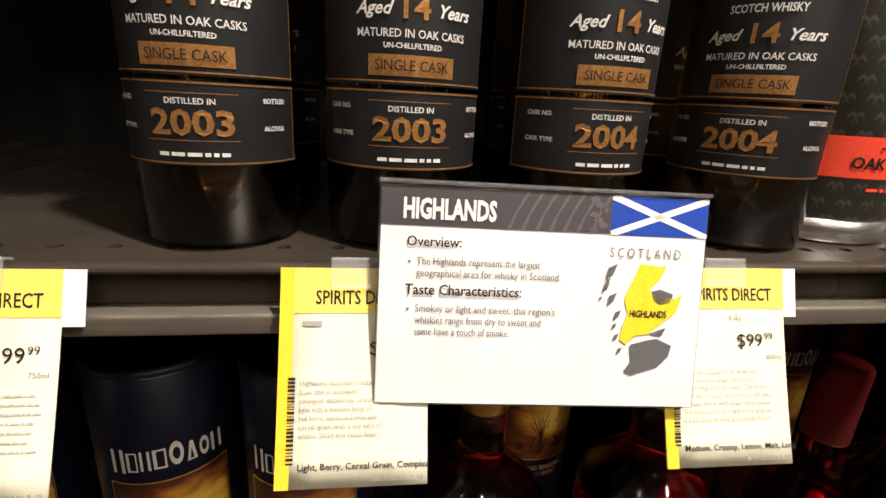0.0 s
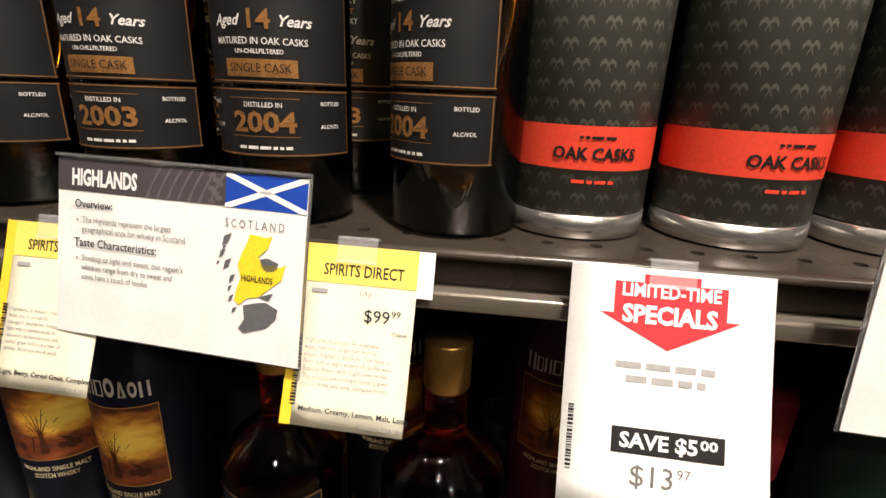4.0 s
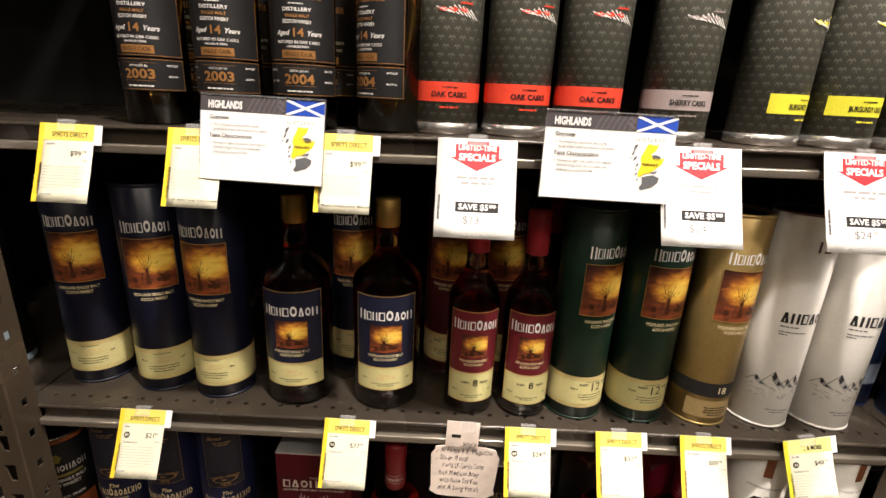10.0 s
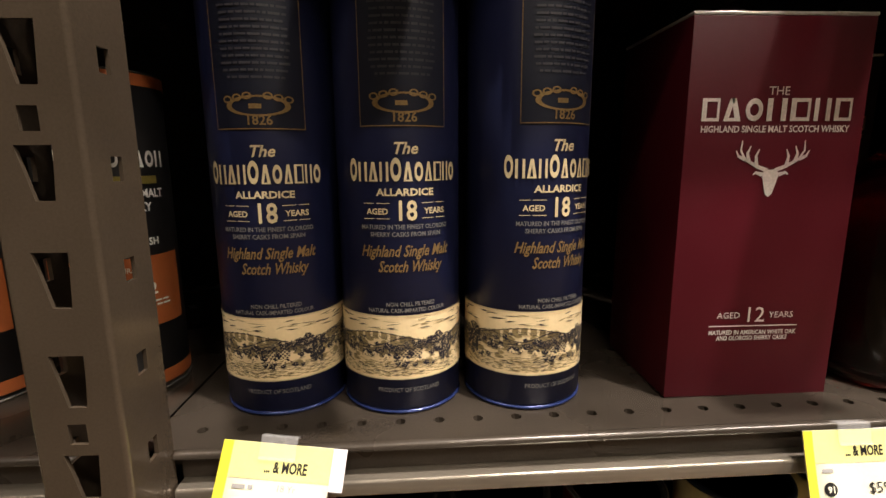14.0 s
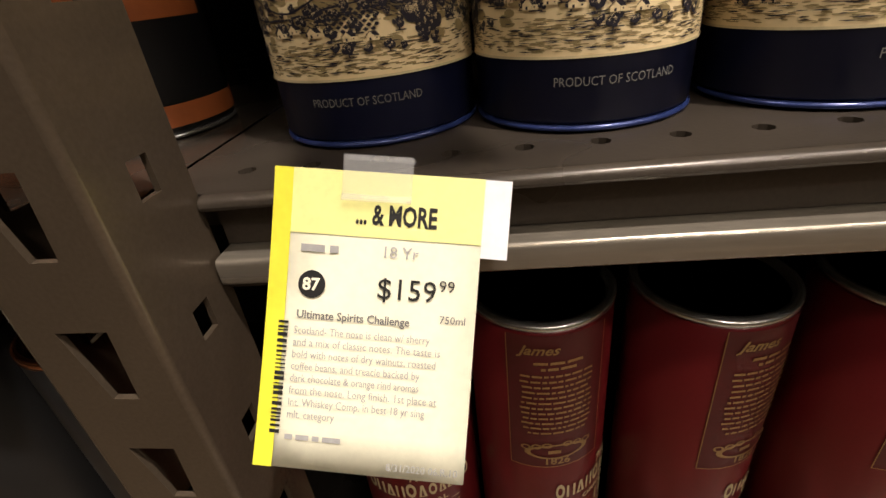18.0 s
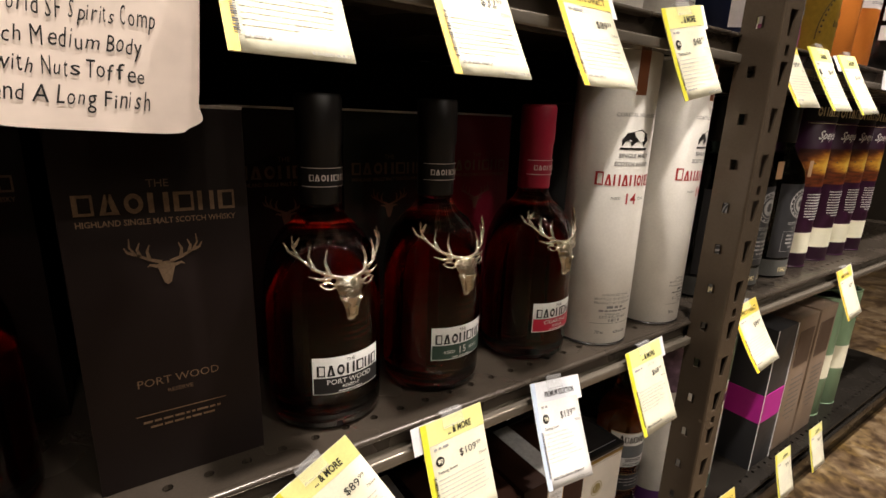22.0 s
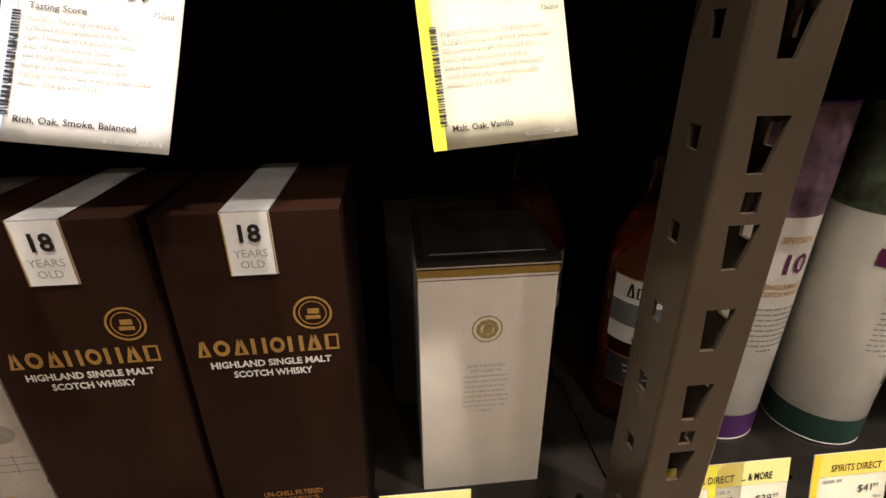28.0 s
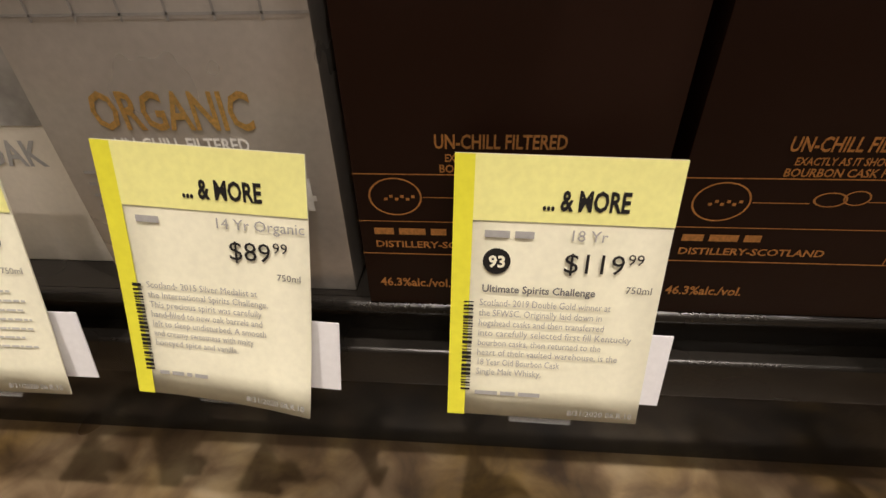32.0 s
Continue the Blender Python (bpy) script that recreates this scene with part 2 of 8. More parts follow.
class Ink:
    """Flat printing in one colour: words, bars and shapes in metres across and up."""

    def __init__(self):
        self.pts, self.faces = [], []

    def add(self, pts, faces):
        base = len(self.pts)
        self.pts += [tuple(p) for p in pts]
        self.faces += [tuple(base + i for i in f) for f in faces]
        return self

    def words(self, text, u, v, height, align="c", width=0.0, bold=0.02, shear=0.0, arch=0.0):
        pts, faces, w = glyphs(text, bold, shear)
        if not len(pts):
            return self
        s = height
        sx = (width / w) if width else s
        q = np.column_stack([pts[:, 0] * sx, pts[:, 1] * s])
        off = {"c": -w * sx / 2, "l": 0, "r": -w * sx}[align]
        q[:, 0] += off
        if arch:
            q[:, 1] -= arch * q[:, 0] ** 2
        return self.add(q + (u, v), faces)

    def bar(self, u0, u1, v0, v1, cells=1):
        n = cells
        pts = [(u0 + (u1 - u0) * k / n, v) for v in (v0, v1) for k in range(n + 1)]
        return self.add(pts, [(k, k + 1, n + 2 + k, n + 1 + k) for k in range(n)])

    def mark(self, letters, u, v, width, height, seed=1, big=(0,), arch=0.0, weight=0.27):
        """A name that is not lettered: a row of plain bars, boxes, rings and wedges."""
        rnd = random.Random(seed * 77 + letters)
        ws = [rnd.uniform(0.82, 1.12) * (1.2 if k in big else 1) for k in range(letters)]
        unit = width / (sum(ws) + 0.22 * (letters - 1))
        x = u - width / 2
        before = -1
        for k, w in enumerate(ws):
            h = height * (1.22 if k in big else 1)
            x1 = x + w * unit
            c = (x + x1) / 2
            a = v - arch * (c - u) ** 2
            t, n = weight * w * unit, 0.5 * weight * w * unit
            cap = min(n * 1.3, h * 0.16)
            cut = rnd.choice([q for q in range(4) if q != before])
            before = cut
            if cut == 0:
                self.bar(x, x + t, a, a + h).bar(x1 - t, x1, a, a + h)
            elif cut == 1:
                self.bar(x, x + t, a, a + h).bar(x1 - n, x1, a, a + h).bar(x + t, x1 - n, a, a + cap).bar(x + t, x1 - n, a + h - cap, a + h)
            elif cut == 2:
                self.disc(c, a + h / 2, (x1 - x) / 2, h / 2, 18, 0.52)
            else:
                self.poly([(x, a), (x + t, a), (c + t * 0.4, a + h), (c - t * 0.6, a + h)]).poly([(x1 - t * 1.2, a), (x1, a), (c + t * 0.6, a + h), (c - t * 0.4, a + h)]).bar(x + t, x1 - t, a, a + cap)
            x = x1 + 0.22 * unit
        return self

    def lines(self, u0, u1, v, height, rows, pitch, seed=1, align="l", fill=0.97):
        """Writing too small to read: thin bars, broken into words."""
        rnd = random.Random(seed)
        for k in range(rows):
            full = (u1 - u0) * (fill if k < rows - 1 else rnd.uniform(0.3, 0.8)) * rnd.uniform(0.9, 1)
            x = u0 if align == "l" else (u0 + u1) / 2 - full / 2
            end = x + full
            while x < end - height:
                w = min(rnd.uniform(1.2, 5) * height, end - x)
                self.bar(x, x + w, v - k * pitch, v - k * pitch + height)
                x += w + height * 0.7
        return self

    def disc(self, u, v, ru, rv=None, seg=20, inner=0.0):
        rv = rv or ru
        ring = [(math.cos(2 * math.pi * k / seg), math.sin(2 * math.pi * k / seg)) for k in range(seg)]
        if inner:
            pts = [(u + ru * c, v + rv * s) for c, s in ring] + [(u + ru * inner * c, v + rv * inner * s) for c, s in ring]
            return self.add(pts, [(k, (k + 1) % seg, seg + (k + 1) % seg, seg + k) for k in range(seg)])
        return self.add([(u + ru * c, v + rv * s) for c, s in ring], [tuple(range(seg))])

    def poly(self, pts):
        return self.add(pts, [tuple(range(len(pts)))])

    def codes(self, u0, u1, v0, v1, seed=3, upright=True):
        """The bars of a barcode, stacked upwards."""
        rnd = random.Random(seed)
        v = v0
        while v < v1:
            h = rnd.choice((0.0004, 0.0007, 0.0011))
            self.bar(u0, u1, v, min(v + h, v1))
            v += h + rnd.choice((0.0005, 0.0008))
        return self

    def empty(self):
        return not self.faces

    def mesh(self, to):
        me = bpy.data.meshes.new("print")
        me.from_pydata([to(u, v) for u, v in self.pts], [], self.faces)
        me.update()
        return me


def on_tube(r, turn=0.0, lift=0.0006):
    a0 = radians(turn)
    return lambda u, v: ((r + lift) * math.sin(u / r + a0), -(r + lift) * math.cos(u / r + a0), v)


def on_front(y=0.0, lift=0.0003):
    return lambda u, v: (u, y - lift, v)


def wrap(r, z0, z1, a0, a1, turn=0.0, lift=0.0003, seg=None):
    """A sheet of paper bent round a tube, from a0 to a1 degrees off its front."""
    seg = seg or max(4, int(abs(a1 - a0) / 7))
    bm = bmesh.new()
    lo, hi = [], []
    for k in range(seg + 1):
        a = radians(a0 + (a1 - a0) * k / seg + turn)
        s, c = (r + lift) * math.sin(a), -(r + lift) * math.cos(a)
        lo.append(bm.verts.new((s, c, z0)))
        hi.append(bm.verts.new((s, c, z1)))
    for k in range(seg):
        bm.faces.new((lo[k], lo[k + 1], hi[k + 1], hi[k])).smooth = True
    return bm


SHEETS = ("paper", "label", "tube_body", "carton", "card", "panel", "glass")


def prints(parent, to, inks, name="lettering"):
    """Prints on the sheet, carton or tube of a thing; one mesh a colour."""
    sheet_ = parent
    if parent.type == "EMPTY":
        made = {c.name.split(".")[0]: c for c in parent.children}
        for wanted in SHEETS:
            if wanted in made:
                sheet_ = made[wanted]
                break
    for ink_, material in inks:
        if not ink_.empty():
            tagged(part(name, ink_.mesh(to), material, sheet_), kind="stuff")
# ---- the room ----
SHELVES = (Z_TOP, Z_MID, Z_THIRD, Z_LOW)
DEEP = 0.46


def floor_material():
    m = bpy.data.materials.new("stained_concrete")
    m.use_nodes = True
    nt = m.node_tree
    bs = nt.nodes["Principled BSDF"]
    tc = nt.nodes.new("ShaderNodeTexCoord")
    blots = []
    for scale, detail, distort in ((12.0, 8, 0.9), (44.0, 8, 0.6), (9.0, 6, 1.3), (2.6, 4, 0.6)):
        n = nt.nodes.new("ShaderNodeTexNoise")
        n.inputs["Scale"].default_value, n.inputs["Detail"].default_value, n.inputs["Distortion"].default_value = scale, detail, distort
        nt.links.new(tc.outputs["Object"], n.inputs["Vector"])
        blots.append(n.outputs["Fac"])

    def ramp(fac, stops):
        r = nt.nodes.new("ShaderNodeValToRGB")
        el = r.color_ramp.elements
        el[0].position, el[0].color = stops[0][0], (*stops[0][1], 1)
        el[1].position, el[1].color = stops[-1][0], (*stops[-1][1], 1)
        for p, c in stops[1:-1]:
            el.new(p).color = (*c, 1)
        nt.links.new(fac, r.inputs["Fac"])
        return r.outputs["Color"]

    both = nt.nodes.new("ShaderNodeMix")
    both.inputs[0].default_value = 0.40
    nt.links.new(blots[0], both.inputs[2])
    nt.links.new(blots[1], both.inputs[3])
    stone = ramp(both.outputs[0], ((0.34, (0.022, 0.014, 0.008)), (0.44, (0.050, 0.031, 0.017)), (0.51, (0.092, 0.060, 0.033)), (0.58, (0.140, 0.098, 0.056)), (0.68, (0.22, 0.170, 0.105))))
    ochre = ramp(blots[1], ((0.35, (0.024, 0.013, 0.005)), (0.65, (0.20, 0.125, 0.034))))
    where = nt.nodes.new("ShaderNodeMapRange")
    where.inputs["From Min"].default_value, where.inputs["From Max"].default_value = 0.50, 0.66
    where.inputs["To Max"].default_value = 0.6
    nt.links.new(blots[2], where.inputs["Value"])
    mix = nt.nodes.new("ShaderNodeMix")
    mix.data_type = "RGBA"
    nt.links.new(where.outputs["Result"], mix.inputs[0])
    nt.links.new(stone, mix.inputs[6])
    nt.links.new(ochre, mix.inputs[7])
    nt.links.new(mix.outputs[2], bs.inputs["Base Color"])
    gloss = nt.nodes.new("ShaderNodeMapRange")
    gloss.inputs["To Min"].default_value, gloss.inputs["To Max"].default_value = 0.18, 0.42
    nt.links.new(blots[3], gloss.inputs["Value"])
    nt.links.new(gloss.outputs["Result"], bs.inputs["Roughness"])
    return m


FLOOR = floor_material()
WALL = mat("dark_wall_paint", (0.10, 0.085, 0.07), 0.7, grain=0.1, scale=80, stain=0.1, stain_scale=3)
CEIL = mat("ceiling_paint", (0.24, 0.22, 0.19), 0.8, grain=0.08, scale=60, stain=0.08, stain_scale=2)


def structure(name, bm, material, label, category="structure"):
    me = bpy.data.meshes.new(name)
    bm.to_mesh(me)
    bm.free()
    me.materials.append(material)
    return tagged(new(name, me), label, category, kind="structure")


structure("floor", box(-4.2, 5.2, -6.2, 1.2, -0.1, 0.0), FLOOR, "mottled brown stained and sealed concrete floor", "floor")
structure("ceiling", box(-4.2, 5.2, -6.2, 1.2, 3.0, 3.1), CEIL, "plain grey painted shop ceiling", "ceiling")
structure("wall_north", box(-4.2, 5.2, 1.2, 1.3, -0.1, 3.1), WALL, "dark plain wall behind the shelving", "wall")
structure("wall_south", box(-4.2, 5.2, -6.3, -6.2, -0.1, 3.1), WALL, "dark plain wall across the aisle", "wall")
structure("wall_west", box(-4.3, -4.2, -6.3, 1.3, -0.1, 3.1), WALL, "dark plain wall closing the aisle", "wall")
structure("wall_east", box(5.2, 5.3, -6.3, 1.3, -0.1, 3.1), WALL, "dark plain wall closing the aisle", "wall")

LAMP_BODY = mat("lamp_black", (0.02, 0.02, 0.02), 0.4)
LAMP_LENS = mat("lamp_lens", (1.0, 0.85, 0.66), 0.3, emit=230.0)
AISLE_PLACES = [(-1.6, -1.35), (-0.9, -1.30), (-0.15, -1.35), (0.55, -1.30), (1.05, -1.38), (1.75, -1.32), (0.05, -2.5), (1.3, -2.5), (-0.8, -3.3), (0.5, -3.4), (1.9, -3.3), (-0.2, -4.4), (1.2, -4.4), (2.6, -4.4)]
for sx, sy in SPOT_PLACES + AISLE_PLACES:
    lamp = thing("track_light", "black ceiling track spotlight, lit, aimed at the shelves", "spotlight", sx, sy - 0.02, 2.82, 0, "track spotlights")
    part("lamp_stem", lathe([(0.008, 0.06), (0.008, 0.18)], 12), LAMP_BODY, lamp)
    can = part("lamp_can", lathe([(0.05, -0.02), (0.055, 0.0), (0.055, 0.07), (0.02, 0.085)], 24), LAMP_BODY, lamp)
    part("lamp_lens", lathe([(0.03, -0.024), (0.04, -0.021)], 20), LAMP_LENS, can)


# ---- shelving ----
def ring_cells(bm, outer, inner, to, depth):
    """A plate cell with a hole through it: outer and inner outlines with the same count of points."""
    o = [bm.verts.new(to(*p, 0)) for p in outer]
    i = [bm.verts.new(to(*p, 0)) for p in inner]
    d = [bm.verts.new(to(*p, depth)) for p in inner]
    n = len(o)
    for k in range(n):
        j = (k + 1) % n
        bm.faces.new((o[k], o[j], i[j], i[k]))
        bm.faces.new((i[k], i[j], d[j], d[k]))


def post_face(w, height, slots, depth, to, mirror=1, pitch=0.0508):
    """A punched plate; keyholes narrow downwards, one side of them upright."""
    bm = bmesh.new()
    n = int(height / pitch)
    for k in range(n):
        z0, z1 = k * pitch, (k + 1) * pitch
        quads = []
        if slots == "keyhole":
            if k % 3 == 1:
                quads = [(z0, z0 + 0.032, [(-0.0065, z0 + 0.004), (0.0025, z0 + 0.004), (0.0085, z0 + 0.029), (-0.0085, z0 + 0.029)]),
                         (z0 + 0.032, z1, [(-0.0045, z0 + 0.035), (0.0045, z0 + 0.035), (0.0045, z0 + 0.046), (-0.0045, z0 + 0.046)])]
            else:
                quads = [(z0, z1, [(-0.0065, z0 + 0.004), (0.0025, z0 + 0.004), (0.0085, z0 + 0.031), (-0.0085, z0 + 0.031)])]
        else:
            c = z0 + 0.018
            quads = [(z0, z1, [(-0.0045, c - 0.006), (0.0045, c - 0.006), (0.0045, c + 0.006), (-0.0045, c + 0.006)])]
        if mirror < 0:
            quads = [(a, b, [(-u, v) for u, v in (hole[1], hole[0], hole[3], hole[2])]) for a, b, hole in quads]
        for a, b, hole in quads:
            ring_cells(bm, [(-w / 2, a), (w / 2, a), (w / 2, b), (-w / 2, b)], hole, to, depth)
    bmesh.ops.remove_doubles(bm, verts=bm.verts[:], dist=1e-5)
    return bm


POST_TOP = 1.98
POST_Y = -0.020


def shelf_post(x, front, label):
    """A slotted angle post at the front of two bays, its slotted face towards the aisle."""
    ob = thing("shelf_post", label, "shelf upright", x, POST_Y, 0.0, 0, "shelving posts")
    w = 0.040
    part("slotted_face", post_face(w, POST_TOP, "keyhole", 0.0022, lambda u, v, d: (u, d, v), -1 if x < 0 else 1), STEEL, ob)
    for side in (-1, 1):
        to = lambda u, v, d, s=side: (s * (w / 2 + 0.0022 - d) , 0.0026 + 0.0195 + u, v)
        part("side_flange", post_face(0.039, POST_TOP, "square", 0.0022, to), STEEL, ob)
        edge = bmesh.new()
        arc = [(side * (w / 2 + 0.0022 * math.sin(a)), 0.0026 - 0.0026 * math.cos(a)) for a in [math.pi / 2 * k / 5 for k in range(6)]]
        lo = [edge.verts.new((px, py, 0)) for px, py in arc]
        hi = [edge.verts.new((px, py, POST_TOP)) for px, py in arc]
        for k in range(5):
            edge.faces.new((lo[k], lo[k + 1], hi[k + 1], hi[k])).smooth = True
        part("rounded_corner", edge, STEEL, ob)
    return ob


POSTS = (-1.575, -0.311, 0.942, 2.20)
for px in POSTS:
    shelf_post(px, POST_Y, "brown-grey painted steel upright with rows of slots")


def deck_mesh(x0, x1, rows=1):
    bm = bmesh.new()
    pitch = 0.0254
    y0 = 0.018 + 0.0125
    n = int((x1 - x0 - 0.03) / pitch)
    xs = x0 + ((x1 - x0) - n * pitch) / 2
    oct8 = [(-1, -1), (0, -1), (1, -1), (1, 0), (1, 1), (0, 1), (-1, 1), (-1, 0)]
    for r in range(rows):
        for k in range(n):
            cx, cy = xs + (k + 0.5) * pitch, y0 + (r + 0.5) * pitch
            outer = [(cx + a * pitch / 2, cy + b * pitch / 2) for a, b in oct8]
            inner = [(cx + 0.0036 * a / math.hypot(a, b), cy + 0.0036 * b / math.hypot(a, b)) for a, b in oct8]
            ring_cells(bm, outer, inner, lambda u, v, d: (u, v, -d), 0.004)
    bmesh.ops.remove_doubles(bm, verts=bm.verts[:], dist=1e-5)

    def plate(a, b, c, d):
        bm.faces.new([bm.verts.new(p) for p in ((a, c, 0), (b, c, 0), (b, d, 0), (a, d, 0))])

    plate(x0, xs, y0, y0 + rows * pitch)
    plate(xs + n * pitch, x1, y0, y0 + rows * pitch)
    plate(x0, x1, 0.0228, y0)
    plate(x0, x1, y0 + rows * pitch, DEEP)
    return bm


def shelf_unit(x0, x1, z, d0, d1, drop=0.0):
    a, b = settle(x0, z), settle(x1, z)
    slope = (b - a) / (x1 - x0)
    ob = thing("shelf", "brown-grey perforated steel shelf with a stepped front rail", "shelf", 0, 0, a - slope * x0, 0, "steel shelves")
    ob.matrix_basis = pose(0, 0, a - slope * x0, 0, -math.degrees(math.atan(slope)), 0)
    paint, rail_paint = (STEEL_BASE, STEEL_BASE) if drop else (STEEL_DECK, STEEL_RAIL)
    part("perforated_deck", deck_mesh(d0, d1), paint, ob)
    lip = [(0.0225, 0.0), (0.0205, -0.0002), (0.0190, -0.0009), (0.0182, -0.0020), (0.0180, -0.0034), (0.0186, -0.0046), (0.0200, -0.0052), (0.0270, -0.0055), (0.0270, -0.0215), (0.0310, -0.0215), (0.0310, -0.0035), (0.0225, -0.0035)]
    part("front_edge", smooth(extrude_x(lip, x0, x1), 30), paint, ob)
    rail = [(0.0330, -0.0220)] + [(0.0172 - 0.0022 * math.sin(a), -0.0242 + 0.0022 * math.cos(a)) for a in [math.pi / 2 * k / 5 for k in range(6)]] + [(0.0172 - 0.0022 * math.cos(a), -0.0308 - drop - 0.0017 * math.sin(a)) for a in [math.pi / 2 * k / 5 for k in range(6)]] + [(0.0330, -0.0325 - drop)]
    part("front_rail", smooth(extrude_x(rail, x0, x1), 40), rail_paint, ob)
    part("underside", box(d0, d1, 0.032, DEEP, -0.016, -0.008), paint, ob)
    for xa in (x0, x1 - 0.03):
        part("end_bracket", box(xa, xa + 0.03, 0.018, 0.032, -0.0346 - drop, -0.0328 - drop), paint, ob)
    return ob


BAYS = ((-1.552, -0.334), (-0.288, 0.919), (0.965, 2.177))
# the unseen highest shelf, set lower over the middle bay to shade the tube tops
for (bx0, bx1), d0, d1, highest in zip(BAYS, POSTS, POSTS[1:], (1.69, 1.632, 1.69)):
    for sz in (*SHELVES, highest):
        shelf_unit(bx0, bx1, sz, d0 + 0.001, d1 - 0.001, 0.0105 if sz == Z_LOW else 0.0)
    structure("back_panel", box(bx0 - 0.02, bx1 + 0.02, DEEP + 0.002, DEEP + 0.012, 0.0, 2.0), BACK, "black back panel of the shelving", "panel")
    kick = structure("kick_plate", box(bx0 - 0.02, bx1 + 0.02, 0.034, 0.046, 0.0, 0.0710, 0.002), KICK, "glossy black kick plate under the lowest shelf", "kick plate")
# ---- kinds of goods ----
def picture_material(name):
    """A printed sunset: a yellow glow low in a dark sky, red-brown hills below."""
    m = bpy.data.materials.new(name)
    m.use_nodes = True
    nt = m.node_tree
    bs = nt.nodes["Principled BSDF"]
    tc = nt.nodes.new("ShaderNodeTexCoord")
    sep = nt.nodes.new("ShaderNodeSeparateXYZ")
    nt.links.new(tc.outputs["Generated"], sep.inputs[0])
    no = nt.nodes.new("ShaderNodeTexNoise")
    no.inputs["Scale"].default_value, no.inputs["Detail"].default_value = 3.2, 6
    mp = nt.nodes.new("ShaderNodeMapping")
    mp.inputs["Scale"].default_value = (1.0, 0.3, 2.6)
    nt.links.new(tc.outputs["Generated"], mp.inputs["Vector"])
    nt.links.new(mp.outputs["Vector"], no.inputs["Vector"])

    def node(op, a, b):
        n = nt.nodes.new("ShaderNodeMath")
        n.operation = op
        for k, v in enumerate((a, b)):
            if isinstance(v, (int, float)):
                n.inputs[k].default_value = v
            else:
                nt.links.new(v, n.inputs[k])
        return n.outputs[0]

    across = node("MULTIPLY", node("SUBTRACT", sep.outputs["X"], 0.68), 1.15)
    up = node("MULTIPLY", node("SUBTRACT", sep.outputs["Z"], 0.58), 1.9)
    far = node("SQRT", node("ADD", node("MULTIPLY", across, across), node("MULTIPLY", up, up)), 0.0)
    far = node("ADD", far, node("MULTIPLY", node("SUBTRACT", no.outputs["Fac"], 0.5), 0.75))
    sky = nt.nodes.new("ShaderNodeValToRGB")
    el = sky.color_ramp.elements
    el[0].position, el[0].color = 0.18, (0.88, 0.60, 0.11, 1)
    el[1].position, el[1].color = 0.95, (0.045, 0.014, 0.010, 1)
    for p, c in ((0.38, (0.76, 0.40, 0.050, 1)), (0.58, (0.40, 0.135, 0.024, 1)), (0.76, (0.11, 0.030, 0.013, 1))):
        el.new(p).color = c
    nt.links.new(far, sky.inputs["Fac"])
    land = nt.nodes.new("ShaderNodeValToRGB")
    el = land.color_ramp.elements
    el[0].position, el[0].color = 0.3, (0.050, 0.012, 0.008, 1)
    el[1].position, el[1].color = 0.7, (0.30, 0.075, 0.022, 1)
    nt.links.new(no.outputs["Fac"], land.inputs["Fac"])
    edge = node("ADD", sep.outputs["Z"], node("MULTIPLY", no.outputs["Fac"], 0.24))
    mask = nt.nodes.new("ShaderNodeMapRange")
    mask.inputs["From Min"].default_value, mask.inputs["From Max"].default_value = 0.42, 0.47
    nt.links.new(edge, mask.inputs["Value"])
    mix = nt.nodes.new("ShaderNodeMix")
    mix.data_type = "RGBA"
    nt.links.new(mask.outputs["Result"], mix.inputs[0])
    nt.links.new(land.outputs["Color"], mix.inputs[6])
    nt.links.new(sky.outputs["Color"], mix.inputs[7])
    nt.links.new(mix.outputs[2], bs.inputs["Base Color"])
    bs.inputs["Roughness"].default_value = 0.4
    MATS[name] = m
    return m


SUNSET = picture_material("sunset_print")


ENGRAVING = card("engraving_cream", (0.78, 0.62, 0.36), 0.45)
ENGRAVED = ink("engraved_brown_black", (0.020, 0.018, 0.026))
ENGRAVED_WASH = ink("engraved_olive", (0.30, 0.225, 0.105))


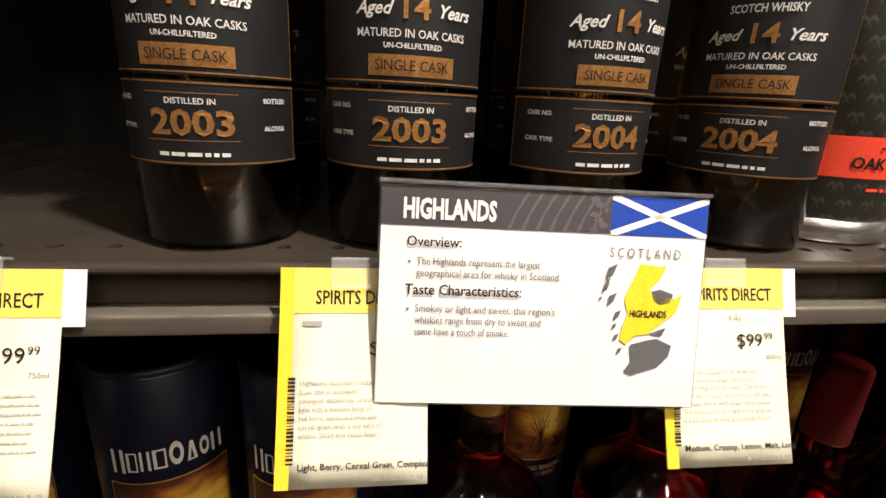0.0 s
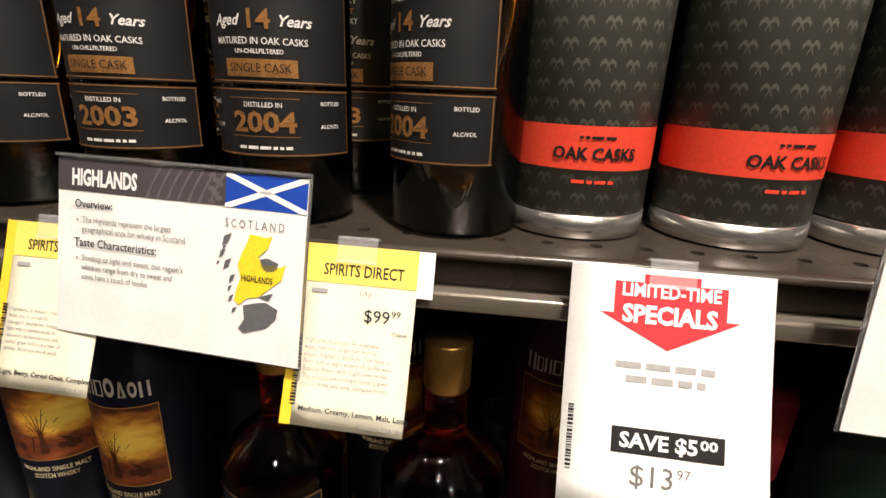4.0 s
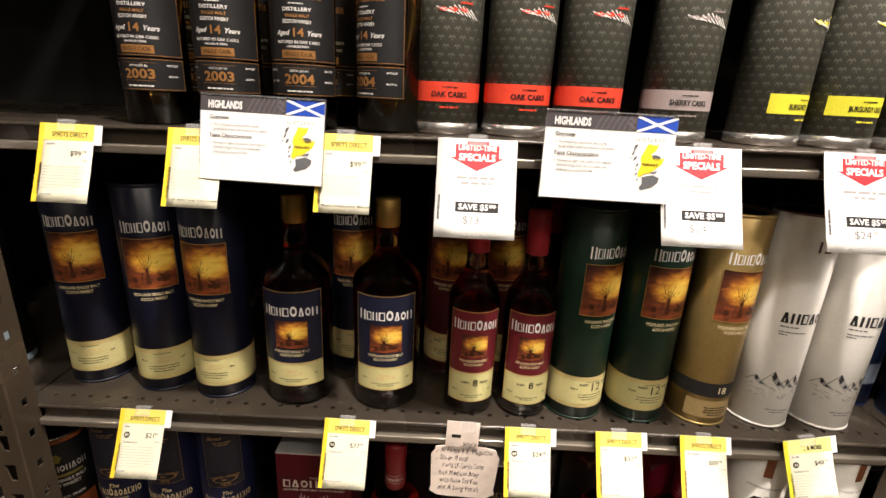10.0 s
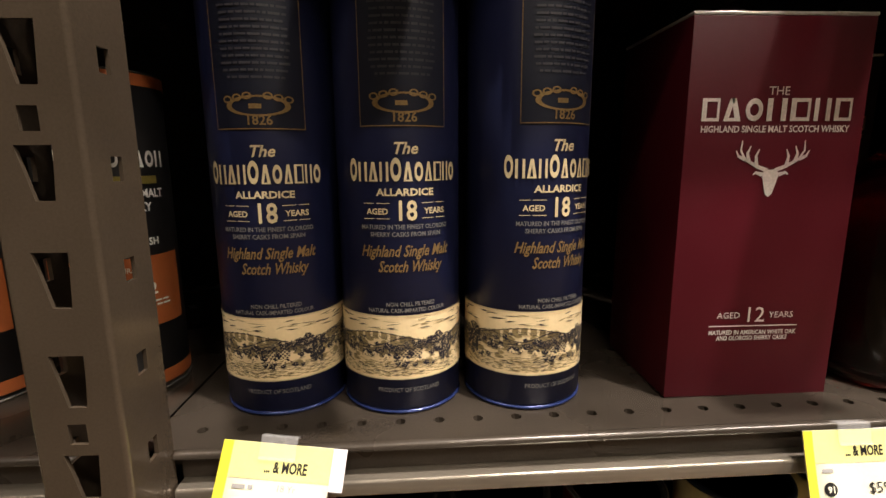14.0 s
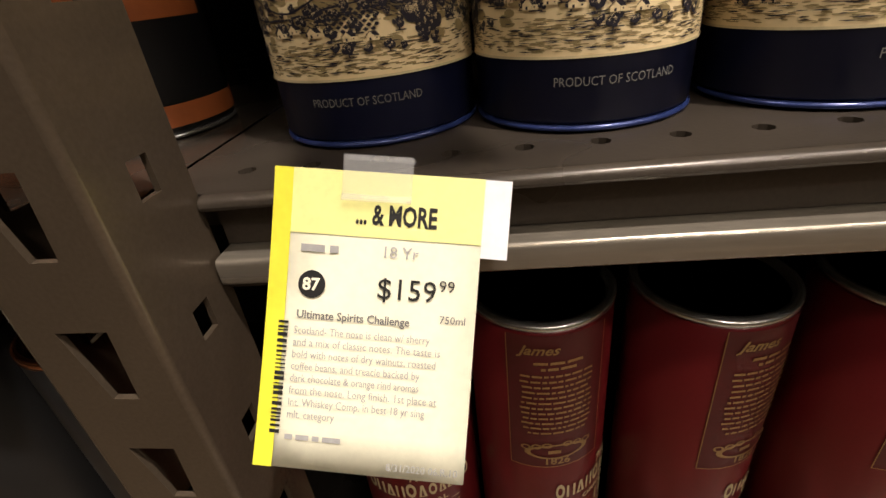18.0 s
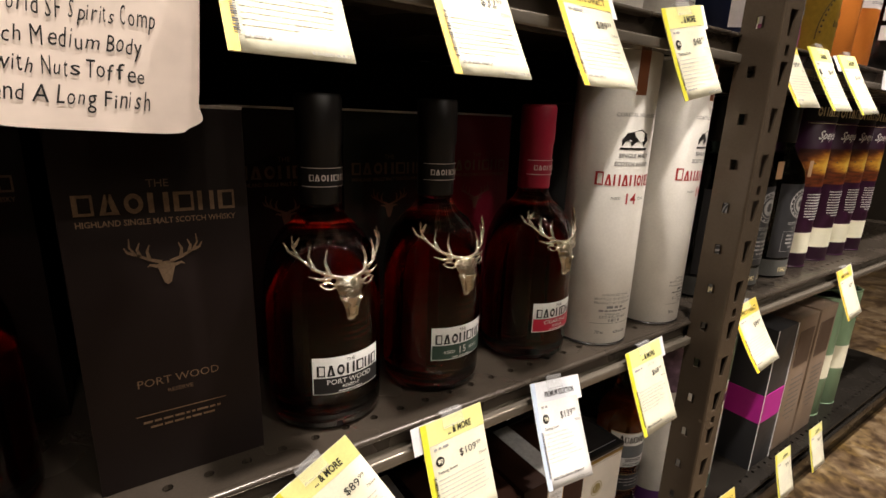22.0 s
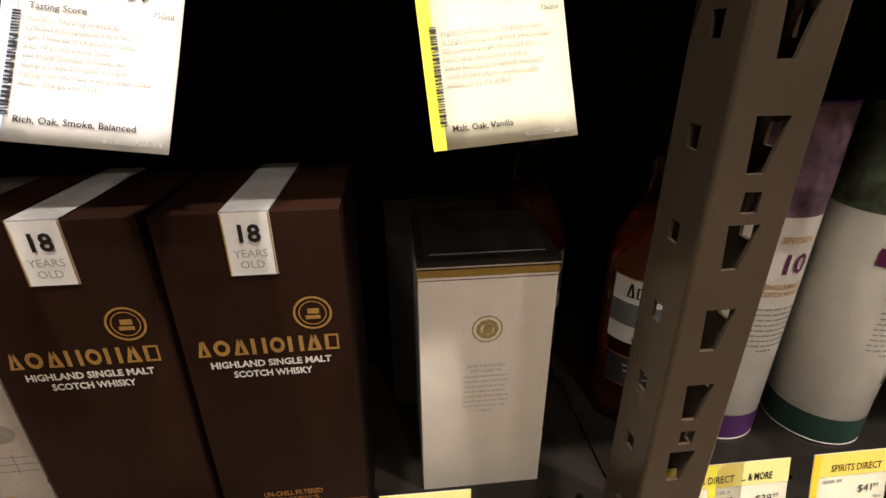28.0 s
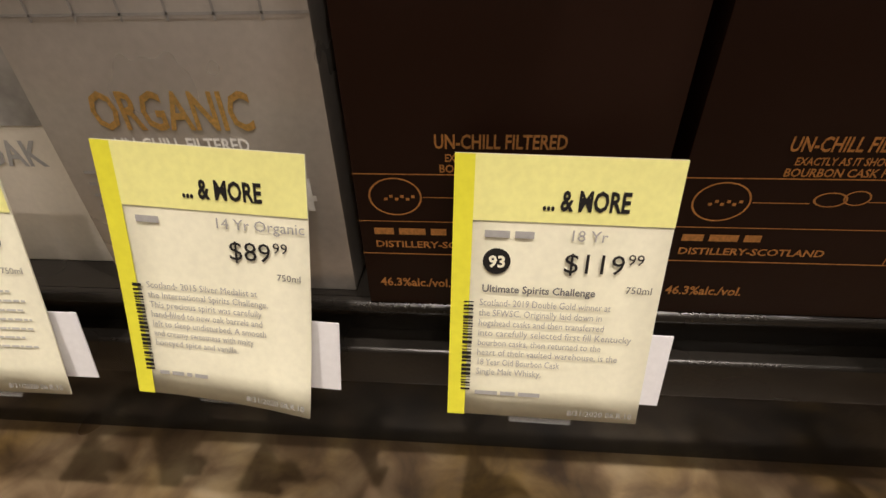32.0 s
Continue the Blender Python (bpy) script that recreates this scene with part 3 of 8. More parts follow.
@functools.lru_cache
def engraving(r, z0, z1, seed=1):
    """A woodcut valley printed three times round a tube: cloudy sky, hills, village, orchards, a great tree, fields.

    Gives the dark print, the paper left bare on top of it, and the olive wash below it."""
    rnd = random.Random(seed)
    dark, bare, wash = Ink(), Ink(), Ink()
    h, span = z1 - z0, 2 * math.pi * r / 3

    def sliver(k, u, v, ln, t, rise=0.0):
        k.poly([(u, v), (u + ln * 0.4, v + rise * 0.5 - t / 2), (u + ln, v + rise), (u + ln * 0.5, v + rise * 0.6 + t / 2)])

    def lobe(u, v, size):
        """A rounded mass of leaves: dark, with bare curved cuts on its lit side."""
        dark.disc(u, v, size, size * 0.86, 11)
        for q in range(4):
            d, a0 = size * (0.30 + 0.19 * q), rnd.uniform(1.3, 1.8)
            for part_ in range(2):
                a = a0 + part_ * 0.75
                c0, c1 = (u + d * math.cos(a), v + 0.86 * d * math.sin(a)), (u + d * math.cos(a + 0.55), v + 0.86 * d * math.sin(a + 0.55))
                t = size * 0.085
                bare.poly([c0, c1, (c1[0] + t * 0.6, c1[1] + t), (c0[0] + t * 0.6, c0[1] + t)])

    def tree(u, v, size):
        for q in range(5):
            a = rnd.uniform(0, 2 * math.pi)
            lobe(u + 0.5 * size * math.cos(a), v + 0.42 * size * math.sin(a), size * rnd.uniform(0.42, 0.6))
        dark.bar(u - size * 0.10, u + size * 0.10, v - size * 1.15, v - size * 0.5)
        dark.bar(u - size * 0.6, u + size * 1.0, v - size * 1.2, v - size * 1.05)

    def house(u, v, s):
        bare.poly([(u - s, v), (u + s, v), (u + s, v + s * 1.1), (u, v + s * 2.0), (u - s, v + s * 1.1)])
        dark.poly([(u + s, v + s * 1.0), (u + s * 2.3, v + s * 1.0), (u + s * 1.5, v + s * 2.1), (u, v + s * 2.1)])
        bare.bar(u + s * 1.05, u + s * 2.2, v, v + s * 0.95)
        over.bar(u - s * 0.25, u + s * 0.2, v + s * 0.1, v + s * 0.7).bar(u + s * 1.4, u + s * 1.7, v + s * 0.4, v + s * 0.75)
        over.poly([(u - s * 1.15, v + s * 1.0), (u, v + s * 2.0), (u, v + s * 2.25), (u - s * 1.25, v + s * 1.1)])

    over = Ink()
    for turn_ in range(3):
        o = -math.pi * r + turn_ * span
        for n in range(30):
            u, v = o + span * rnd.random(), z0 + h * rnd.uniform(0.80, 0.98)
            sliver(dark if n % 3 else wash, u, v, rnd.uniform(0.004, 0.013), rnd.uniform(0.0004, 0.0011), rnd.uniform(-0.001, 0.0016))
        ridge = lambda a, n: 0.66 - 0.07 * n + 0.10 * math.sin(2 * math.pi * (a * (1 + n % 2) + 0.31 * n)) * (0.9 - 0.2 * n)
        for n in range(3):
            for q in range(44):
                a, b = q / 44, (q + 1) / 44
                va, vb = z0 + h * ridge(a, n), z0 + h * ridge(b, n)
                t = rnd.uniform(0.0004, 0.0009)
                wash.poly([(o + span * a, va - 0.0042), (o + span * b, vb - 0.0042), (o + span * b, vb), (o + span * a, va)]) if q % 3 else None
                dark.poly([(o + span * a, va), (o + span * b, vb), (o + span * b, vb + t), (o + span * a, va + t)])
                for p in range(3):
                    sliver(dark, o + span * (a + rnd.random() / 44), va - rnd.uniform(0.0006, 0.0042), rnd.uniform(0.0014, 0.003), 0.0004, -0.0008)
                if rnd.random() < 0.4:
                    u, hh = o + span * a, rnd.uniform(0.0008, 0.002)
                    dark.poly([(u - 0.0004, va), (u + 0.0005, va), (u, va + hh)])
        for n in range(46):
            u, v = o + span * rnd.random(), z0 + h * rnd.uniform(0.24, 0.66)
            wash.disc(u, v, rnd.uniform(0.002, 0.0045), rnd.uniform(0.0008, 0.0020), 9)
        for n in range(52):
            u, lev = o + span * (n + rnd.random()) / 52, rnd.uniform(0.36, 0.68)
            tree(u, z0 + h * lev, rnd.uniform(0.0012, 0.0028))
        # orchard rows on a slope
        for p in range(6):
            for q in range(7):
                u, v = o + span * 0.40 + q * 0.0026 + (p % 2) * 0.0013, z0 + h * 0.36 + p * 0.0013
                dark.poly([(u - 0.0010, v), (u, v - 0.0007), (u + 0.0010, v), (u, v + 0.0007)])
        for a, lev, sc in ((0.16, 0.34, 0.0017), (0.24, 0.37, 0.0014), (0.33, 0.33, 0.0016), (0.47, 0.28, 0.0015), (0.56, 0.27, 0.0014), (0.07, 0.40, 0.0012)):
            house(o + span * a, z0 + h * lev, sc)
        for q in range(26):
            a, d = rnd.uniform(0, 2 * math.pi), math.sqrt(rnd.random())
            lobe(o + span * 0.79 + 0.0088 * d * math.cos(a), z0 + h * 0.50 + 0.0082 * d * math.sin(a), rnd.uniform(0.0020, 0.0034))
        dark.bar(o + span * 0.78, o + span * 0.80, z0 + h * 0.20, z0 + h * 0.34)
        for n in range(9):
            tree(o + span * rnd.uniform(0.38, 1.0), z0 + h * rnd.uniform(0.20, 0.28), rnd.uniform(0.0014, 0.0024))
        # furrowed foreground
        for n in range(26):
            v = z0 + h * (0.02 + 0.0100 * n)
            wash.bar(o + span * rnd.uniform(0.0, 0.15), o + span * rnd.uniform(0.75, 1.0), v, v + 0.00034, 6)
        for n in range(190):
            u, v = o + span * rnd.random(), z0 + h * rnd.uniform(0.03, 0.30)
            sliver(dark if n % 2 else wash, u, v, rnd.uniform(0.002, 0.007), rnd.uniform(0.0003, 0.0006), rnd.uniform(-0.0003, 0.0004))
    return wash, dark, bare, over


def flock_material():
    """Dark green-grey card printed with rows of small pale wing marks."""
    m = bpy.data.materials.new("wing_pattern_card")
    m.use_nodes = True
    nt = m.node_tree
    bs = nt.nodes["Principled BSDF"]
    tc = nt.nodes.new("ShaderNodeTexCoord")
    sep = nt.nodes.new("ShaderNodeSeparateXYZ")
    nt.links.new(tc.outputs["Object"], sep.inputs[0])
    ang = nt.nodes.new("ShaderNodeMath")
    ang.operation = "ARCTAN2"
    nt.links.new(sep.outputs["X"], ang.inputs[0])
    nt.links.new(sep.outputs["Y"], ang.inputs[1])

    def math_node(op, a, b=None):
        n = nt.nodes.new("ShaderNodeMath")
        n.operation = op
        for k, v in enumerate((a, b)):
            if v is None:
                continue
            if isinstance(v, (int, float)):
                n.inputs[k].default_value = v
            else:
                nt.links.new(v, n.inputs[k])
        return n.outputs[0]

    row = math_node("MULTIPLY", sep.outputs["Z"], 105.0)
    odd = math_node("MULTIPLY", math_node("FLOOR", row), 0.5)
    col = math_node("ADD", math_node("MULTIPLY", ang.outputs[0], 20 / (2 * math.pi)), odd)
    fu = math_node("ABSOLUTE", math_node("SUBTRACT", math_node("FRACT", math_node("ADD", col, 50.0)), 0.5))
    fv = math_node("SUBTRACT", math_node("FRACT", row), 0.45)
    # wings that rise and droop at their tips, a body, and two short legs
    droop = math_node("SINE", math_node("MULTIPLY", fu, 11.0))
    bent = math_node("ABSOLUTE", math_node("SUBTRACT", fv, math_node("MULTIPLY", droop, 0.20)))
    wings = math_node("MULTIPLY", math_node("LESS_THAN", bent, 0.12), math_node("LESS_THAN", fu, 0.30))
    leg = math_node("LESS_THAN", math_node("ABSOLUTE", math_node("SUBTRACT", math_node("ABSOLUTE", fv), math_node("MULTIPLY", fu, 3.2))), 0.07)
    legs = math_node("MULTIPLY", leg, math_node("MULTIPLY", math_node("LESS_THAN", fv, 0.0), math_node("LESS_THAN", fu, 0.10)))
    inside = math_node("MAXIMUM", wings, legs)
    mix = nt.nodes.new("ShaderNodeMix")
    mix.data_type = "RGBA"
    mix.inputs[6].default_value = (0.056, 0.055, 0.043, 1)
    mix.inputs[7].default_value = (0.140, 0.138, 0.112, 1)
    nt.links.new(inside, mix.inputs[0])
    nt.links.new(mix.outputs[2], bs.inputs["Base Color"])
    bs.inputs["Roughness"].default_value = 0.38
    return m


FLOCK = flock_material()


def tube_body(parent, r, h, material, top=None, rim=None, rim_h=0.0, base=None, base_h=0.0, open_top=False):
    e = 0.0012
    z0 = base_h
    z1 = h - rim_h
    part("tube_body", lathe([(r - e, z0), (r, z0 + e), (r, z1 - e), (r - e, z1)]), material, parent)
    if base_h:
        part("base_rim", lathe([(r - 0.002, 0), (r + 0.0006, 0.0012), (r + 0.0006, base_h - 0.0008), (r - 0.001, base_h)]), base, parent)
    if rim_h:
        part("top_rim", lathe([(r - 0.001, z1), (r + 0.0006, z1 + 0.0008), (r + 0.0006, h - 0.001), (r - 0.001, h), (r - 0.004, h), (r - 0.005, h - 0.004)]), rim, parent)


def crest(ink_, u, v, w):
    """A small ornamental badge of leaves and dots, without figures."""
    ink_.disc(u, v, w * 0.28, w * 0.34, 14, 0.72).disc(u, v, w * 0.14, w * 0.18, 12)
    for k in range(9):
        a = math.pi * (0.1 + 0.8 * k / 8)
        ink_.disc(u + w * 0.5 * math.cos(a), v + w * 0.42 * math.sin(a), w * 0.06, w * 0.04, 8)
    ink_.bar(u - w * 0.5, u - w * 0.18, v - w * 0.42, v - w * 0.36).bar(u + w * 0.18, u + w * 0.5, v - w * 0.42, v - w * 0.36)


def scribble(ink_, u, v, w):
    """A thin looping pen line."""
    n = 46
    pts = []
    for k in range(n):
        t = k / (n - 1)
        size = 0.10 + 0.16 * (1 - t) * (1 if k % 9 else 1.6)
        pts.append((u - w / 2 + w * t + 0.05 * w * math.sin(k * 1.15), v + w * size * math.sin(k * 0.95)))
    lo = [(a, b - 0.00018) for a, b in pts]
    hi = [(a + 0.0001, b + 0.00018) for a, b in pts]
    ink_.add(lo + hi, [(k, k + 1, n + k + 1, n + k) for k in range(n - 1)])


def antlers2d(ink_, u, v, w):
    """An antler badge: a plain shield below two branching sprays."""
    s = w
    ink_.poly([(u - 0.10 * s, v + 0.02 * s), (u - 0.13 * s, v + 0.14 * s), (u - 0.07 * s, v + 0.19 * s), (u + 0.07 * s, v + 0.19 * s), (u + 0.13 * s, v + 0.14 * s), (u + 0.10 * s, v + 0.02 * s), (u + 0.05 * s, v - 0.16 * s), (u, v - 0.20 * s), (u - 0.05 * s, v - 0.16 * s)])
    for m in (-1, 1):
        beams = (((0.06, 0.18), (0.22, 0.24), (0.40, 0.34), (0.47, 0.46), (0.46, 0.60)), ((0.22, 0.24), (0.24, 0.38), (0.20, 0.48)), ((0.34, 0.30), (0.37, 0.42), (0.33, 0.52)), ((0.40, 0.34), (0.50, 0.38), (0.54, 0.46)), ((0.12, 0.12), (0.22, 0.15), (0.26, 0.12)))
        for beam in beams:
            n = len(beam)
            pts_l, pts_r = [], []
            for k, (a, b) in enumerate(beam):
                q0, q1 = beam[max(k - 1, 0)], beam[min(k + 1, n - 1)]
                dx, dy = q1[0] - q0[0], q1[1] - q0[1]
                length = math.hypot(dx, dy)
                t = 0.030 * (1 - 0.75 * k / (n - 1))
                pts_l.append((u + m * s * (a - dy / length * t), v + s * (b + dx / length * t)))
                pts_r.append((u + m * s * (a + dy / length * t), v + s * (b - dx / length * t)))
            ink_.add(pts_l + pts_r, [(k, k + 1, n + k + 1, n + k) for k in range(n - 1)])


def hill_shape(ink_, u, v, w, h):
    """A dark hill with a spreading bare tree and low bushes on a sunset print."""
    ink_.poly([(u - w / 2, v), (u - w * 0.3, v + h * 0.14), (u, v + h * 0.10), (u + w * 0.3, v + h * 0.18), (u + w / 2, v + h * 0.08), (u + w / 2, v - 0.0005), (u - w / 2, v - 0.0005)])
    ink_.poly([(u - w * 0.10, v + h * 0.08), (u - w * 0.075, v + h * 0.42), (u - w * 0.035, v + h * 0.42), (u + w * 0.01, v + h * 0.08)])
    # a broad dark bank behind the tree
    ink_.poly([(u - w * 0.20, v + h * 0.10), (u - w * 0.17, v + h * 0.34), (u - w * 0.04, v + h * 0.40), (u + w * 0.16, v + h * 0.33), (u + w * 0.27, v + h * 0.28), (u + w * 0.30, v + h * 0.10)])
    rnd = random.Random(8)
    for k in range(9):
        a = math.pi * (0.06 + 0.88 * k / 8)
        ln = h * rnd.uniform(0.30, 0.50)
        x0, y0 = u - w * 0.055, v + h * 0.36
        x1, y1 = x0 + w * 0.55 * math.cos(a) * ln / h, y0 + ln * math.sin(a)
        ink_.poly([(x0 - 0.0006, y0), (x0 + 0.0006, y0), (x1 + 0.0002, y1), (x1 - 0.0002, y1)])
        for j in range(2):
            q = 0.5 + 0.25 * j
            xm, ym = x0 + (x1 - x0) * q, y0 + (y1 - y0) * q
            d = ln * 0.22 * (1 if j else -1)
            ink_.poly([(xm, ym - 0.0003), (xm, ym + 0.0003), (xm + d * 0.8, ym + ln * 0.16)])
    for x, sz in ((0.26, 0.07), (0.33, 0.05), (-0.34, 0.06), (0.16, 0.05)):
        ink_.disc(u + w * x, v + h * 0.18, w * sz, h * sz * 1.1, 10)


NESS = {
    "blue": ((0.0052, 0.0066, 0.018), "dark blue", None),
    "green": ((0.007, 0.022, 0.013), "dark green", "12"),
    "gold": ((0.34, 0.235, 0.085), "gold", "18"),
}
DEER = ink("hill_dark_print", (0.060, 0.018, 0.008))


def sunset_tube(x, y, z, colour, turn, r=0.0418, h=0.313):
    tint, words, age = NESS[colour]
    ob = thing("whisky_tube", f"{words} cardboard whisky tube with a sunset picture", "whisky tube", x, y, z, turn, "sunset label whisky tubes")
    body = mat("tube_card_" + colour, tint, 0.36 if colour != "gold" else 0.32, 0.0 if colour != "gold" else 0.55, grain=0.1, scale=400, stain=0.1, stain_scale=25, bump=0.03)
    tube_body(ob, r, h, body, rim=body, rim_h=0.004, base=body, base_h=0.004)
    part("picture", wrap(r, 0.166, 0.238, -46, 46), SUNSET, ob)
    shape, frame_ink, white, band_ink, dark = Ink(), Ink(), Ink(), Ink(), Ink()
    hill_shape(shape, 0, 0.168, 0.060, 0.062)
    for v in (0.1655, 0.238):
        frame_ink.bar(-0.0345, 0.0345, v, v + 0.001, 10)
    for u in (-0.0345, 0.0338):
        frame_ink.bar(u, u + 0.0007, 0.166, 0.238)
    white.mark(8, 0, 0.2480, 0.062, 0.0135, seed=5, big=(0, 4), arch=2.6)
    gold = Ink().words("HIGHLAND SINGLE MALT", 0, 0.1550, 0.0044, width=0.052, bold=0.01).words("SCOTCH WHISKY", 0, 0.1480, 0.0044, width=0.034, bold=0.01)
    if colour == "gold":
        part("band", wrap(r, 0.048, 0.070, -180, 180, seg=40), BLACK, ob)
        gold.words("18", 0, 0.0540, 0.010, bold=0.0)
        part("lower_label", wrap(r, 0.014, 0.042, -60, 60), mat("dull_gold_label", (0.42, 0.30, 0.13), 0.4, 0.4, grain=0.1), ob)
        band_ink.lines(-0.02, 0.02, 0.03, 0.0016, 4, 0.004, 5, "c")
    else:
        part("cream_band", wrap(r, 0.021, 0.071, -180, 180, seg=40), mat("cream_label", (0.60, 0.54, 0.25), 0.45, grain=0.05, bump=0.03), ob)
        for v in (0.0215, 0.0260, 0.0655, 0.0696):
            frame_ink.bar(-0.11, 0.11, v, v + 0.0011, 30)
        if age:
            dark.words(age, 0.004, 0.0475, 0.0135, bold=0.0).words("AGED", -0.014, 0.057, 0.0035).words("YEARS", 0.022, 0.057, 0.0035)
        else:
            red = Ink()
            scribble(red, 0.002, 0.053, 0.024)
            prints(ob, on_tube(r, 0, 0.0010), [(red, RED_INK)], "signature")
        dark.lines(-0.022, 0.022, 0.042, 0.0012, 3, 0.0040, 9, "c").lines(-0.03, 0.03, 0.0625, 0.001, 1, 0.003, 4, "c")
        dark.words("750ml", -0.027, 0.050, 0.0028).words("40%", 0.027, 0.050, 0.0028)
    prints(ob, on_tube(r, 0, 0.0007), [(frame_ink, GOLD_INK), (white, WHITE_INK), (gold, CREAM_INK), (dark, BLACK), (band_ink, BLACK)])
    prints(ob, on_tube(r, 0, 0.0006), [(shape, DEER)], "picture_print")
    return ob


def bottle(parent, profile, liquid, fill, squash=1.0):
    """A glass bottle standing at its base, filled up to a height."""
    part("glass", lathe(profile, 44, squash), GLASS, parent)
    inner = []
    for (r, z) in profile:
        inner.append((max(r - 0.0030, 0.002), z))
    lo = inner[0][1] + 0.007
    pts = [(inner[1][0] - 0.002, lo)]
    for r, z in inner:
        if lo + 0.003 < z < fill:
            pts.append((r, z))
    top_r = np.interp(fill, [z for _, z in profile], [r for r, _ in profile]) - 0.0032
    pts.append((float(top_r), fill))
    part("spirit", lathe(pts, 44, squash), liquid, parent)


BOTTLE_CAP = mat("bottle_cap_black", (0.012, 0.011, 0.0105), 0.35, grain=0.1)
CAP_GOLD = mat("cap_gold", (0.55, 0.34, 0.10), 0.3, 0.85, grain=0.1, scale=300)
SLEEVE_RED = mat("sleeve_red", (0.20, 0.012, 0.016), 0.35, grain=0.1)
LABEL_NAVY = card("navy_label", (0.010, 0.012, 0.030))
LABEL_MAROON = card("maroon_label", (0.13, 0.012, 0.018))
LABEL_CREAM = card("cream_label_paper", (0.66, 0.60, 0.28))


def sunset_bottle(x, y, z, big, turn):
    words = "large bottle of whisky with a navy and cream sunset label" if big else "bottle of whisky with a maroon and cream sunset label"
    ob = thing("whisky_bottle", words, "whisky bottle", x, y, z, turn, "sunset label bottles")
    if big:
        r, k = 0.049, 1.0
        prof = [(r - 0.006, 0), (r, 0.004), (r, 0.184), (r - 0.002, 0.194), (r - 0.010, 0.205), (0.026, 0.217), (0.017, 0.228), (0.0155, 0.240), (0.0155, 0.268)]
        bottle(ob, prof, WHISKY_RED, 0.222)
        part("cap", lathe([(0.0165, 0.266), (0.0172, 0.268), (0.0172, 0.303), (0.0160, 0.305)], 28), CAP_GOLD, ob)
        v0, v1, vy, dark, half = 0.034, 0.180, 0.071, LABEL_NAVY, 52
        pw, pz0, pz1, nz = 0.045, 0.0945, 0.1365, 0.1440
    else:
        r = 0.0365
        prof = [(r - 0.005, 0), (r, 0.004), (r, 0.170), (r - 0.002, 0.181), (r - 0.009, 0.194), (0.019, 0.208), (0.0150, 0.222), (0.0140, 0.262)]
        bottle(ob, prof, WHISKY_RED, 0.206)
        part("neck_sleeve", lathe([(0.0152, 0.240), (0.0156, 0.242), (0.0158, 0.298), (0.0145, 0.301)], 28), SLEEVE_RED, ob)
        v0, v1, vy, dark, half = 0.023, 0.164, 0.070, LABEL_MAROON, 58
        pw, pz0, pz1, nz = 0.037, 0.0940, 0.1290, 0.1370
    part("label", wrap(r, vy, v1, -half, half), dark, ob)
    part("cream_label", wrap(r, v0, vy, -half, half), LABEL_CREAM, ob)
    pa = math.degrees(pw / 2 / r)
    part("picture", wrap(r, pz0, pz1, -pa, pa, lift=0.0006), SUNSET, ob)
    hw = math.radians(half) * r
    edge, white, gold, black, shape, red = Ink(), Ink(), Ink(), Ink(), Ink(), Ink()
    for v in (v0, vy - 0.0012, v1 - 0.0012):
        edge.bar(-hw, hw, v, v + 0.0012, 14)
    for u in (-hw, hw - 0.0010):
        edge.bar(u, u + 0.0010, v0, v1)
    white.mark(8, 0, nz, hw * 1.72, 0.0125, seed=5, big=(0, 4), arch=1.4)
    gold.words("HIGHLAND SINGLE MALT", 0, pz0 - 0.0068, 0.0040, width=pw * 1.1, bold=0.01).words("SCOTCH WHISKY", 0, pz0 - 0.0128, 0.0040, width=pw * 0.75, bold=0.01)
    hill_shape(shape, 0, pz0 + 0.001, pw * 0.9, (pz1 - pz0) * 0.88)
    if big:
        scribble(red, 0.0, v0 + 0.021, 0.024)
    else:
        black.words("8", 0.004, v0 + 0.026, 0.0105, bold=0.0).words("AGED", -0.010, v0 + 0.030, 0.0032).words("YEARS", 0.017, v0 + 0.030, 0.0032)
    black.words("750ml", -hw * 0.8, v0 + 0.016, 0.0024, "l").words("40%", hw * 0.8, v0 + 0.016, 0.0024, "r").lines(-hw * 0.5, hw * 0.5, v0 + 0.010, 0.0011, 2, 0.003, 8, "c")
    prints(ob, on_tube(r, 0, 0.0011), [(edge, GOLD_INK), (white, WHITE_INK), (gold, CREAM_INK), (black, BLACK), (red, RED_INK)])
    prints(ob, on_tube(r, 0, 0.0012), [(shape, DEER)], "picture_print")
    return ob


LABEL_BLACK = card("black_label", (0.012, 0.0115, 0.012))


